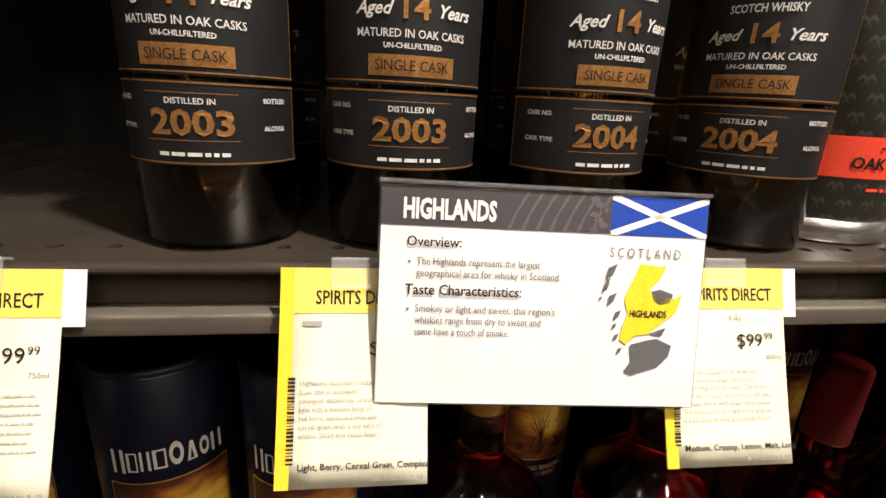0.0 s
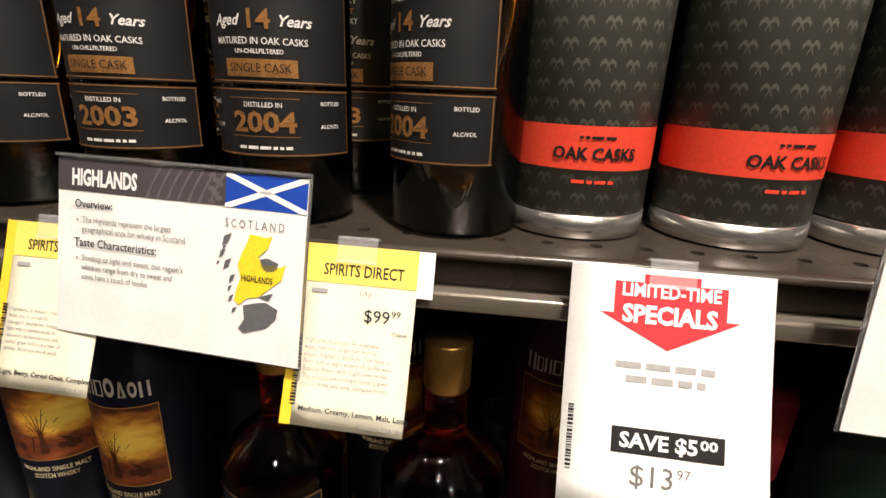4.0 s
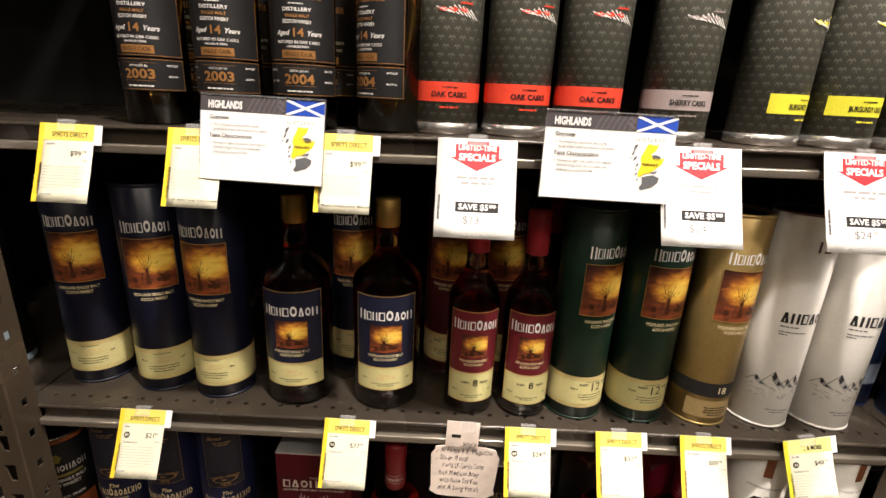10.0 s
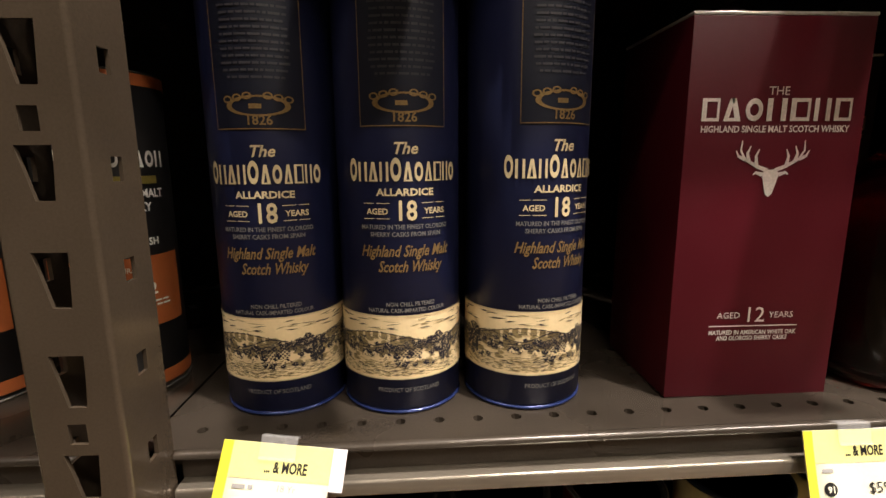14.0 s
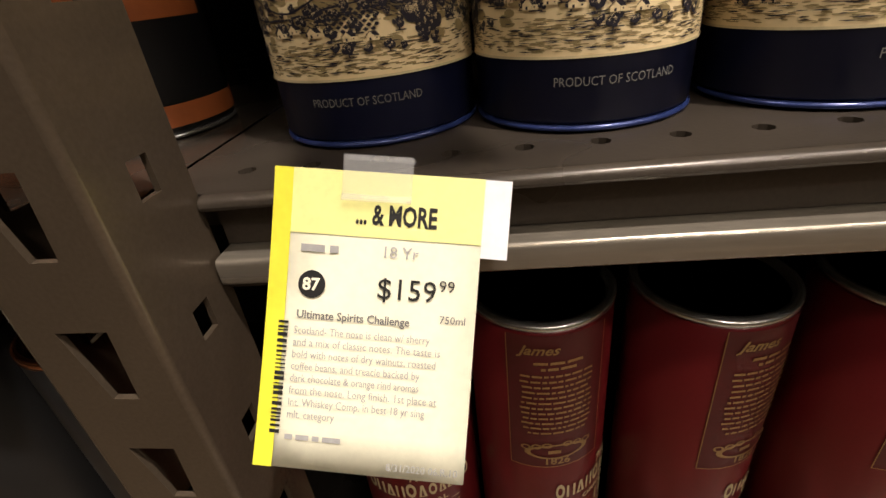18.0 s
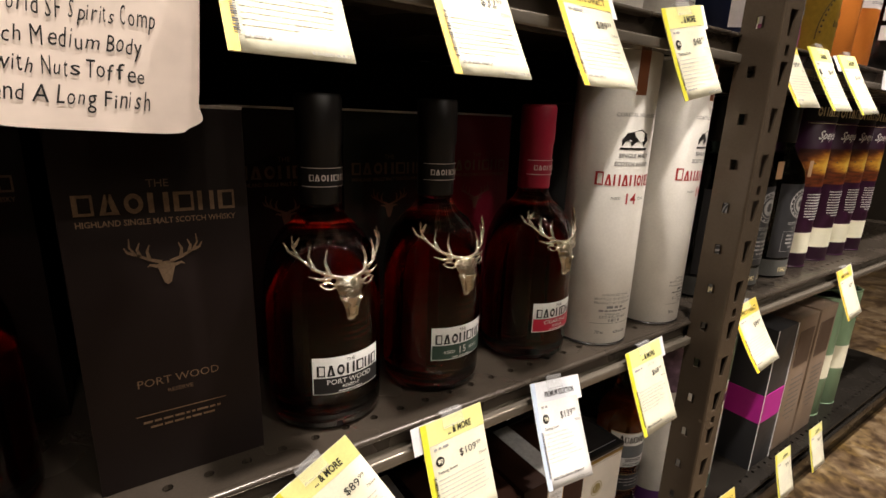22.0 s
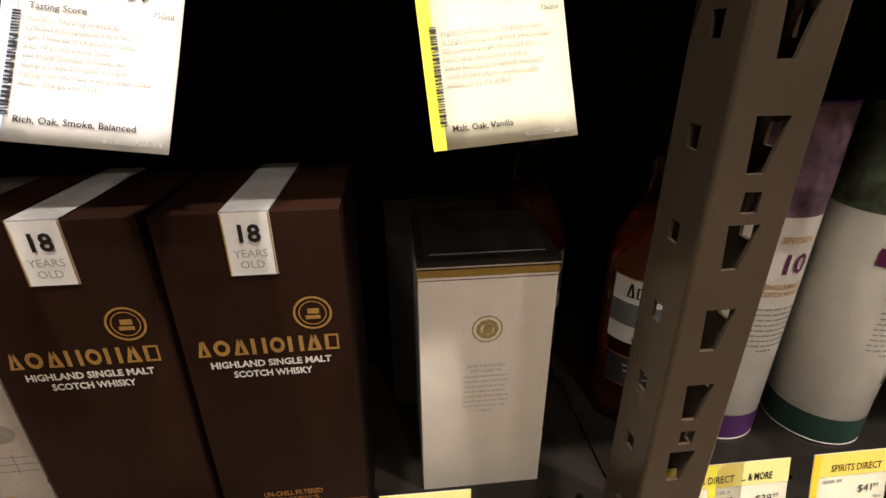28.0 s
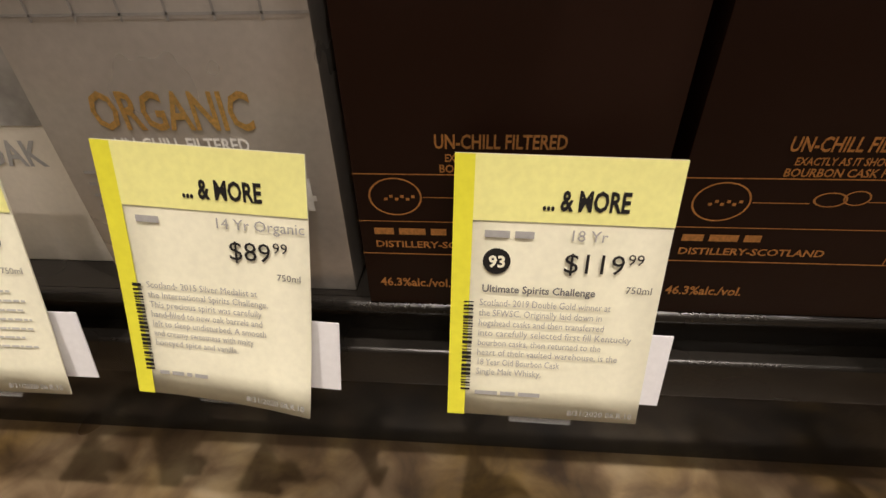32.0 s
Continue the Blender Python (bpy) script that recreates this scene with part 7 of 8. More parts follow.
def feather_tube(x, y, z, turn):
    ob = fill_tube("gold whisky tube printed with black feathers", x, y, z, turn, 0.0450, 0.330, GOLD_TUBE, "", [])
    r = 0.0450
    k, g = Ink(), Ink()
    rnd = random.Random(21)
    # a fan of overlapping feathers round one middle, the outer ones longer and hanging
    for ring in range(9):
        d, count = 0.004 + 0.0072 * ring, 7 + 5 * ring
        for j in range(count):
            a = 2 * math.pi * (j + 0.5 * (ring % 2)) / count + rnd.uniform(-0.05, 0.05)
            ln, wd = rnd.uniform(0.0075, 0.0105) + 0.0005 * ring, rnd.uniform(0.0016, 0.0022)
            u, v = d * math.cos(a), 0.2280 + d * 1.12 * math.sin(a)
            c, s_ = math.cos(a), math.sin(a) - 0.12 * ring / 9
            tip = (u + ln * c, v + ln * s_)
            if 0.124 < v and tip[1] < 0.318 and tip[1] > 0.122:
                k.poly([(u, v), (u + 0.55 * ln * c - wd * s_, v + 0.55 * ln * s_ + wd * c), tip, (u + 0.55 * ln * c + wd * s_, v + 0.55 * ln * s_ - wd * c)])
    k.disc(0, 0.2280, 0.0050, 0.0056, 16)
    k.bar(-0.10, 0.10, 0.1210, 0.1218, 30).words("SIX KINGDOMS", 0, 0.1070, 0.0085, width=0.066).bar(-0.10, 0.10, 0.1020, 0.1026, 30)
    for j in range(25):
        a = math.pi * (0.02 + 0.96 * j / 24)
        k.disc(0.040 * math.cos(a), 0.032 + 0.062 * math.sin(a), 0.0016, None, 8)
    k.add([(0.046 * math.cos(math.pi * j / 20), 0.026 + 0.070 * math.sin(math.pi * j / 20)) for j in range(21)] + [(0.0448 * math.cos(math.pi * j / 20), 0.026 + 0.0685 * math.sin(math.pi * j / 20)) for j in range(21)], [(j, j + 1, 22 + j, 21 + j) for j in range(20)])
    k.bar(-0.006, -0.001, 0.058, 0.066).bar(0.001, 0.006, 0.058, 0.066).mark(8, 0, 0.0440, 0.040, 0.0070, seed=16).words("15", 0, 0.0280, 0.0075)
    g.words("GAME", -0.02, 0.312, 0.0060).lines(-0.03, 0.03, 0.302, 0.004, 1, 0.004, 3, "c", 0.99)
    prints(ob, on_tube(r, 0, 0.0009), [(k, ink("black_on_gold", (0.03, 0.022, 0.01))), (g, ink("brown_on_gold", (0.14, 0.08, 0.02)))])
    return ob


def shield_label(ob, r, v0, v1, vs, white_=True):
    """Two white bands with a rounded drop, a plain name and small writing."""
    part("name_band", wrap(r, v0, v1, -70, 70), ROSE, ob)
    part("lower_band", wrap(r, vs, v0 - 0.008, -70, 70), ROSE, ob)
    drop = Ink().disc(0.012, vs, 0.0125, 0.016, 22)
    prints(ob, on_tube(r, 0, 0.0006), [(drop, ROSE)], "label_drop")
    k = Ink().mark(7, 0, v0 + (v1 - v0) * 0.42, 0.062, 0.0115, seed=17, big=()).lines(-0.028, 0.030, v0 + (v1 - v0) * 0.22, 0.0022, 2, 0.005, 4, "c")
    k.words("SINGLE MALT", -0.016, vs + (v0 - 0.008 - vs) * 0.55, 0.0036, width=0.024).words("SCOTCH WHISKY", -0.016, vs + (v0 - 0.008 - vs) * 0.22, 0.0036, width=0.026)
    g = Ink().bar(0.006, 0.018, vs - 0.004, vs + 0.001).bar(0.010, 0.013, vs + 0.001, vs + 0.010).bar(0.003, 0.021, vs - 0.0065, vs - 0.0045)
    prints(ob, on_tube(r, 0, 0.0010), [(k, BLACK), (g, GREY)])


def tangerine_tube(x, y, z, turn):
    ob = fill_tube("orange whisky tube with white name bands", x, y, z, turn, 0.0395, 0.285, TANGERINE, "orange name band tubes", [])
    shield_label(ob, 0.0395, 0.138, 0.200, 0.100)
    return ob


def red_bottle(x, y, z, turn):
    ob = thing("whisky_bottle", "dark red whisky bottle with white name bands and gold cap", "whisky bottle", x, y, z, turn, "white band bottles")
    r = 0.0375
    prof = [(r - 0.005, 0), (r, 0.004), (r, 0.160), (r - 0.002, 0.174), (r - 0.010, 0.190), (0.020, 0.206), (0.0150, 0.224), (0.0145, 0.266)]
    bottle(ob, prof, WHISKY_RED, 0.205)
    part("cap", lathe([(0.0160, 0.258), (0.0166, 0.260), (0.0166, 0.296), (0.0155, 0.298)], 28), CAP_GOLD, ob)
    shield_label(ob, r, 0.092, 0.144, 0.060)
    return ob


SLATE = card("slate_box_card", (0.030, 0.030, 0.032), 0.36)
SLATE_GREEN = card("green_black_glass_label", (0.010, 0.022, 0.020), 0.3)


def seal_bottle(x, y, z, turn):
    """A dark bottle with black label, round seal and a paper year band."""
    ob = thing("whisky_bottle", "black-labelled whisky bottle with a round seal and neck tag", "whisky bottle", x, y, z, turn, "round seal bottles")
    r = 0.0400
    prof = [(r - 0.005, 0), (r, 0.004), (r, 0.165), (r - 0.002, 0.178), (r - 0.010, 0.194), (0.022, 0.206), (0.0160, 0.220), (0.0150, 0.270)]
    bottle(ob, prof, mat("green_dark_spirit", (0.02, 0.05, 0.035), 0.03, trans=1.0, ior=1.36), 0.205)
    part("neck_sleeve", lathe([(0.0162, 0.225), (0.0168, 0.227), (0.0168, 0.282), (0.0155, 0.284)], 28), BOTTLE_CAP, ob)
    part("label", wrap(r, 0.036, 0.160, -62, 62), SLATE, ob)
    part("year_band", wrap(r, 0.004, 0.032, -75, 75), mat("grey_year_band", (0.09, 0.09, 0.085), 0.4, grain=0.1), ob)
    w, g = Ink(), Ink()
    w.disc(0, 0.128, 0.0240, 0.0240, 34, 0.93).disc(0, 0.128, 0.0175, 0.0175, 30, 0.92).disc(0, 0.128, 0.0130, 0.0130, 12, 0.55)
    for j in range(16):
        a = 2 * math.pi * j / 16
        w.disc(0.0207 * math.cos(a), 0.128 + 0.0207 * math.sin(a), 0.0018, None, 6)
    w.words("SCOTCH WHISKY", 0, 0.093, 0.0046, width=0.042, bold=0.02).words("DISTILLED AT", 0, 0.086, 0.0030, width=0.022)
    w.bar(-0.026, 0.026, 0.081, 0.0815, 6).bar(-0.026, 0.026, 0.047, 0.0475, 6).bar(-0.026, -0.0255, 0.047, 0.081).bar(0.0255, 0.026, 0.047, 0.081).lines(-0.020, 0.020, 0.073, 0.0030, 4, 0.0065, 5, "c")
    g.words("1842 - 2017", 0, 0.0120, 0.0075, width=0.046)
    prints(ob, on_tube(r, 0, 0.0009), [(w, LIGHT_GREY), (g, CREAM_INK)])
    tag = part("neck_tag", box(-0.010, 0.010, -0.0445, -0.0440, 0.172, 0.198, 0.0002), card("kraft_tag", (0.42, 0.25, 0.14)), ob, "small brown paper tag")
    return ob


def purple_tube(x, y, z, turn):
    ob = fill_tube("purple whisky tube with mountain picture", x, y, z, turn, 0.0400, 0.305, card("purple_card", (0.040, 0.008, 0.034)), "purple whisky tubes", [(0.028, 0.066, -180, 180, CREAM), (0.150, 0.215, -70, 70, SUNSET), (0.262, 0.298, -70, 70, BOTTLE_CAP)])
    w, g, s = Ink(), Ink(), Ink()
    g.mark(8, 0, 0.270, 0.068, 0.0150, seed=18, big=()).bar(-0.045, 0.045, 0.258, 0.2588, 10)
    w.words("Speyside", 0, 0.232, 0.0140, width=0.052, shear=0.4)
    s.poly([(-0.045, 0.150), (-0.040, 0.176), (-0.022, 0.192), (-0.006, 0.178), (0.012, 0.196), (0.030, 0.180), (0.045, 0.188), (0.045, 0.150)])
    w.lines(-0.024, 0.024, 0.135, 0.0016, 10, 0.0050, 5, "c")
    prints(ob, on_tube(0.0400, 0, 0.0012), [(g, CREAM_INK), (w, WHITE_INK)])
    prints(ob, on_tube(0.0400, 0, 0.0010), [(s, GREY)], "picture_print")
    return ob


def river_tube(x, y, z, turn, green):
    """A white tube with a painted river scene round its top."""
    scene_print = mat("river_print_green" if green else "river_print_purple", (0.10, 0.14, 0.09) if green else (0.16, 0.10, 0.15), 0.4, grain=0.6, scale=70, stain=0.6, stain_scale=30)
    foot = card("foot_green", (0.02, 0.05, 0.04)) if green else card("foot_purple", (0.07, 0.02, 0.10))
    ob = fill_tube("white whisky tube with river scene and " + ("green" if green else "purple") + " foot", x, y, z, turn, 0.0410, 0.312, PORCELAIN, "river scene tubes", [(0.226, 0.308, -180, 180, scene_print), (0.003, 0.030, -180, 180, foot)], rim=foot)
    r = 0.0410
    k, g, big = Ink(), Ink(), Ink()
    g.words("SPEYSIDE", 0, 0.2050, 0.0050, width=0.026).words("SINGLE MALT", 0, 0.1640, 0.0046, width=0.034).words("SCOTCH WHISKY", 0, 0.1570, 0.0046, width=0.040)
    k.lines(-0.020, 0.020, 0.1440, 0.0016, 9, 0.0052, 5, "c")
    if green:
        big.bar(-0.034, 0.034, 0.185, 0.200, 8)
        name = Ink()
        v = 0.048
        for j in range(7):
            name.bar(0.012, 0.030, v, v + 0.005)
            if j % 2:
                name.bar(0.012, 0.016, v, v + 0.014).bar(0.026, 0.030, v, v + 0.014)
            v += 0.019
        prints(ob, on_tube(r, 0, 0.0012), [(name, BLACK)])
    else:
        big.words("10", 0.002, 0.1780, 0.0170, bold=0.02)
    prints(ob, on_tube(r, 0, 0.0010), [(k, LIGHT_GREY), (g, GOLD_INK), (big, ink("plum_numeral", (0.13, 0.02, 0.09)))])
    return ob


def cask_finish_tube(x, y, z, turn, orange):
    """A black tube with a coloured double maturation panel and tin rim."""
    tone = card("burnt_orange_panel", (0.36, 0.10, 0.03)) if orange else card("slate_blue_panel", (0.26, 0.33, 0.38))
    ob = fill_tube("black whisky tube with " + ("burnt orange" if orange else "slate blue") + " maturation panel", x, y, z, turn, 0.0425, 0.232 + (0.0 if orange else 0.08), LABEL_BLACK, "double maturation tubes", [(0.052, 0.104, -66, 66, tone), (0.006, 0.016, -180, 180, tone), ((0.222 if orange else 0.302), (0.230 if orange else 0.310), -180, 180, tone)], rim=TIN, rim_h=0.002, base=TIN, base_h=0.003)
    r = 0.0425
    w, red, g = Ink(), Ink(), Ink()
    w.mark(11, 0, 0.167, 0.082, 0.0115, seed=19, big=()).words("HIGHLAND SINGLE MALT", 0, 0.1460, 0.0058, width=0.076, bold=0.03).words("SCOTCH WHISKY", 0, 0.1365, 0.0058, width=0.056, bold=0.03)
    w.words("SHERRY CASK FINISH" if orange else "MADEIRA CASK FINISH", 0, 0.1120, 0.0050, width=0.060, bold=0.02).words("DOUBLE MATURATION", 0, 0.0940, 0.0034, width=0.044, bold=0.02)
    w.words("1", -0.024, 0.076, 0.0085).words("2", 0.022, 0.076, 0.0085).lines(-0.034, -0.010, 0.070, 0.0012, 3, 0.0030, 4).lines(0.010, 0.036, 0.070, 0.0012, 3, 0.0030, 5)
    red.lines(-0.016, 0.016, 0.036, 0.0060, 1, 0.004, 4, "c", 0.99)
    g.poly([(-0.006, 0.186), (0.004, 0.184), (0.008, 0.194), (0.002, 0.202), (-0.006, 0.198)]).bar(-0.034, 0.034, 0.1555, 0.1610, 8)
    prints(ob, on_tube(r, 0, 0.0012), [(w, WHITE_INK), (red, RED_INK), (g, BRONZE if orange else tone)])
    return ob


# ---- right-hand bay ----
for x, turn in ((0.998, 20), (1.093, 6), (1.194, 20)):
    swash_tube(x, 0.103, Z_TOP, False, turn)
for x, turn, dark in ((1.295, 4, False), (1.400, 45, False), (1.497, 30, True), (1.600, 30, True)):
    swash_tube(x, 0.122, Z_TOP, True, turn, dark)
for x, turn, dark in ((1.702, 20, True), (1.800, 10, True)):
    swash_tube(x, 0.122, Z_TOP, True, turn, dark)
casks_tube(1.004, 0.092, Z_MID, 20)
blend_tube(1.100, 0.082, Z_MID, 12)
feather_tube(1.208, 0.082, Z_MID, 16)
tangerine_tube(1.312, 0.086, Z_MID, 10)
tangerine_tube(1.414, 0.092, Z_MID, 10)
red_bottle(1.502, 0.086, Z_MID, 18)
red_bottle(1.604, 0.086, Z_MID, 20)
red_bottle(1.712, 0.086, Z_MID, 10)
for x, turn in ((1.040, -8), (1.148, 0), (1.252, 6)):
    seal_bottle(x, 0.088, Z_THIRD, turn)
for x in (1.040, 1.148, 1.252):
    seal_box = carton(x - 0.047, x + 0.047, 0.142, Z_THIRD, 0.262, SLATE_GREEN, "green-black whisky box with a round grey seal behind the bottles", 0.094)
    ring = Ink().disc(0, 0.220, 0.0240, 0.0240, 34, 0.92).disc(0, 0.220, 0.0175, 0.0175, 30, 0.9).disc(0, 0.220, 0.0100, 0.0080, 16, 0.5)
    for q in range(18):
        ring.disc(0.0207 * math.cos(q * math.pi / 9), 0.220 + 0.0207 * math.sin(q * math.pi / 9), 0.0016, None, 6)
    prints(seal_box, on_front(0), [(ring, LIGHT_GREY)], "seal_print")
for x in (1.362, 1.462, 1.552, 1.642):
    purple_tube(x, 0.100, Z_THIRD, -6)
river_tube(1.078, 0.128, Z_LOW, 4, False)
river_tube(1.176, 0.110, Z_LOW, 4, True)
mag = carton(1.300, 1.385, 0.050, Z_LOW, 0.300, SLATE, "black whisky box with a bright magenta band", 0.090)
part("magenta_band", box(-0.0432, 0.0432, -0.0006, 0.0906, 0.105, 0.165), card("magenta_card", (0.48, 0.02, 0.28)), mag)
for ex in (-0.0428, 0.0408):
    part("white_edge", box(ex, ex + 0.002, -0.0010, 0.0, 0.0, 0.3004), WHITE, mag)
TAN_BOX = card("tan_box_card", (0.30, 0.22, 0.16))
for x0 in (1.410, 1.510):
    tan = carton(x0, x0 + 0.088, 0.055, Z_LOW, 0.300, TAN_BOX, "tan whisky box with brown print", 0.090)
    part("brown_panel", box(-0.034, 0.034, -0.0006, 0.0, 0.19, 0.27), card("brown_panel_card", (0.12, 0.08, 0.06)), tan)
    prints(tan, on_front(0, 0.0006), [(Ink().lines(-0.03, 0.03, 0.16, 0.003, 9, 0.012, 5, "c"), GREY)])
for x in (1.655, 1.755):
    fill_tube("pale green whisky tube", x, 0.10, Z_LOW, 0, 0.0410, 0.300, card("pale_green_card", (0.22, 0.33, 0.20)), "pale green tubes", [(0.10, 0.16, -180, 180, CREAM)])

price_card(1.073, TZ, "special", "$44.99", w=0.091, h=0.115, lean=21, note="SAVE $5.00", stub=0, seed=31, bend=0.006)
price_card(1.300, TZ, "special", "$31.99", w=0.091, h=0.115, lean=21, note="SAVE $3.00", stub=0, seed=32, bend=0.006, roll=-6)
price_card(1.525, TZ, "direct", "$35.99", seed=33)
price_card(1.004, MZ, "direct", "$99.99", lean=26, seed=34, roll=-2, stub=-1, h=0.091)
price_card(1.108, MZ, "more", "$34.99", score="90", lean=26, seed=35, roll=-2, h=0.091)
price_card(1.206, MZ, "more", "$144.99", lean=26, seed=36, roll=-4, stub=-1, h=0.091)
price_card(1.049, CZ, "direct", "$99.99", lean=20, seed=37, roll=-8, bend=0.012, extra=("", "11 Yr"), stub=-1)
price_card(1.420, CZ, "direct", "$29.99", lean=18, seed=38, roll=-6)
for x, kind_, price in ((0.985, "direct", "$36.99"), (1.022, "more", "$39.99"), (1.105, "direct", "$41.99"), (1.320, "more", "$59.99"), (1.470, "more", "$64.99")):
    price_card(x, LZ, kind_, price, seed=int(x * 100), **LOW)

# ---- left-hand bay ----
cask_finish_tube(-0.428, 0.122, Z_MID, 14, False)
cask_finish_tube(-0.545, 0.104, Z_MID, 20, False)
cask_finish_tube(-0.660, 0.110, Z_MID, 10, False)
cask_finish_tube(-0.478, 0.112, Z_THIRD, 10, True)
cask_finish_tube(-0.372, 0.124, Z_THIRD, 30, True)
cask_finish_tube(-0.596, 0.110, Z_THIRD, 24, True)
for x in (-0.446, -0.560):
    fill_tube("slate whisky tube with open copper rim", x, 0.104, Z_LOW, 0, 0.0450, 0.288, SLATE, "copper rim tubes", [], rim=COPPER, rim_h=0.006)
price_card(-0.470, CZ, "more", "$29.99", seed=41)
price_card(-0.520, MZ, "direct", "$27.99", seed=42, lean=26)

# ---- goods standing behind ----
for x, turn in ((-0.088, 10), (0.010, -10), (0.104, 0), (0.192, 20)):
    cask_bottle(x, 0.165, Z_TOP, "2003", turn)
for x, m, words, age in ((0.166, BOX_DARK, "dark brown whisky box behind the bottle", "12"), (0.402, BOX_DARK, "dark brown whisky box behind the bottle", "PORT WOOD"), (0.512, BOX_GREENBLACK, "green-black whisky box behind the bottle", "15"), (0.628, BOX_RED, "deep red whisky box behind the bottle", "CIGAR MALT")):
    stag_box(x, x + 0.102, 0.178, Z_THIRD, 0.252, m, words, age, DIM_FOIL)
sunset_tube(0.130, 0.190, Z_MID, "blue", 8)
NESS["maroon"] = ((0.060, 0.010, 0.014), "maroon", "8")
sunset_tube(0.290, 0.190, Z_MID, "maroon", -6)
sunset_tube(0.372, 0.200, Z_MID, "maroon", 4)
sunset_bottle(0.452, 0.190, Z_MID, False, 4)
fill_tube("dark navy whisky tube beside the post", 0.934, 0.150, Z_MID, 20, 0.0400, 0.300, NAVY_TUBE, "", [(0.040, 0.075, -60, 60, mat("blue_grey_label", (0.20, 0.24, 0.30), 0.4))])
teal = carton(0.898, 0.978, 0.160, Z_THIRD, 0.232, card("teal_card", (0.012, 0.034, 0.036), 0.3), "dark teal whisky box beside the post", 0.090)
part("lid_edge", box(-0.0403, 0.0403, -0.0004, 0.0904, 0.2322, 0.2345), card("teal_lid_card", (0.030, 0.060, 0.062)), teal)
prints(teal, on_front(0), [(Ink().bar(-0.034, 0.034, 0.196, 0.197).bar(-0.034, 0.034, 0.060, 0.061).lines(-0.024, 0.024, 0.168, 0.005, 3, 0.014, 4, "c"), GREY)])
fill_tube("dark teal whisky tube beside the post", 0.830, 0.200, Z_THIRD, 0, 0.0420, 0.270, card("charcoal_card", (0.02, 0.02, 0.02)), "", [])
cream_tube(-0.268, 0.205, Z_LOW, 10)

# the white box with a black lid, and one behind it
for x0, y0, words in ((0.783, 0.064, "white whisky box with black and gold lid"), (0.760, 0.170, "dark whisky box behind the white one")):
    front = y0 < 0.1
    wb = carton(x0, x0 + 0.099, y0, Z_LOW, 0.204 if front else 0.222, WHITE_BOX if front else SLATE, words, 0.094)
    if not front:
        part("lid", box(-0.0500, 0.0500, -0.0006, 0.0950, 0.2222, 0.2260, 0.0008), BOTTLE_CAP, wb)
        prints(wb, on_front(0, 0.0005), [(Ink().lines(-0.03, 0.03, 0.18, 0.003, 6, 0.012, 4, "c"), GREY)])
    if front:
        part("gold_stripe", box(-0.0496, 0.0496, -0.0004, 0.0944, 0.2042, 0.2095), mat("gold_stripe", (0.45, 0.30, 0.08), 0.35, 0.6, grain=0.1), wb)
        part("lid", box(-0.0500, 0.0500, -0.0010, 0.0950, 0.2097, 0.2172, 0.0008), BOTTLE_CAP, wb)
        part("lid_edge", box(-0.0503, 0.0503, -0.0013, 0.0953, 0.2112, 0.2122), SILVER_EDGE, wb)
        part("lid_panel", box(-0.0440, 0.0440, 0.0055, 0.0885, 0.2172, 0.2176), card("lid_panel_black", (0.020, 0.018, 0.017), 0.12, 0.6), wb)
        part("lid_line", box(-0.0405, 0.0405, 0.0075, 0.0083, 0.2176, 0.2178), SILVER_EDGE, wb)
        seal = Ink().disc(0, 0.160, 0.0115, 0.0115, 30, 0.9).disc(0, 0.160, 0.0085, 0.0085, 9, 0.62).poly([(-0.004, 0.155), (-0.002, 0.166), (0.005, 0.163), (0.003, 0.156)])
        line_ink = Ink().bar(-0.0493, 0.0493, 0.2015, 0.2021)
        small = Ink().words("FROM THE HIGHEST", 0, 0.1260, 0.0028, width=0.030).words("DISTILLERY IN", 0, 0.1215, 0.0028, width=0.024)
        small.lines(-0.018, 0.018, 0.1170, 0.0013, 8, 0.0048, 5, "c", 0.99)
        prints(wb, on_front(0, 0.0005), [(seal, mat("dull_gold_print", (0.45, 0.37, 0.15), 0.4, 0.4, grain=0.2)), (line_ink, LABEL_MAROON), (small, FAINT)])


def amber_bottle(x, y, z, turn):
    ob = thing("whisky_bottle", "amber whisky bottle with white and grey label", "whisky bottle", x, y, z, turn, "amber bottles")
    r = 0.0400
    prof = [(r - 0.005, 0), (r, 0.004), (r, 0.170), (r - 0.002, 0.184), (r - 0.010, 0.200), (0.020, 0.216), (0.0155, 0.232), (0.0150, 0.278)]
    bottle(ob, prof, mat("orange_spirit", (0.92, 0.24, 0.03), 0.02, trans=0.90, ior=1.36), 0.215)
    part("cap", lathe([(0.0160, 0.262), (0.0166, 0.264), (0.0166, 0.302), (0.0155, 0.304)], 28), BOTTLE_CAP, ob)
    part("label", wrap(r, 0.095, 0.160, -62, 62), WHITE, ob)
    part("grey_band", wrap(r, 0.113, 0.136, -62, 62, lift=0.0006), card("grey_band_card", (0.14, 0.15, 0.16)), ob)
    part("lower_label", wrap(r, 0.048, 0.080, -55, 55), SLATE, ob)
    k = Ink().mark(8, 0, 0.142, 0.058, 0.0110, seed=23).words("SPEYSIDE", 0, 0.1050, 0.0058, width=0.032).words("SINGLE MALT", 0, 0.0975, 0.0048, width=0.038)
    g = Ink().bar(-0.043, 0.043, 0.0795, 0.0802, 10).bar(-0.043, 0.043, 0.1592, 0.1600, 10).bar(-0.038, 0.038, 0.0480, 0.0487, 10)
    w = Ink().lines(-0.024, 0.024, 0.070, 0.0020, 3, 0.006, 5, "c")
    prints(ob, on_tube(r, 0, 0.0011), [(k, BLACK), (g, GOLD_INK), (w, LIGHT_GREY)])
    return ob


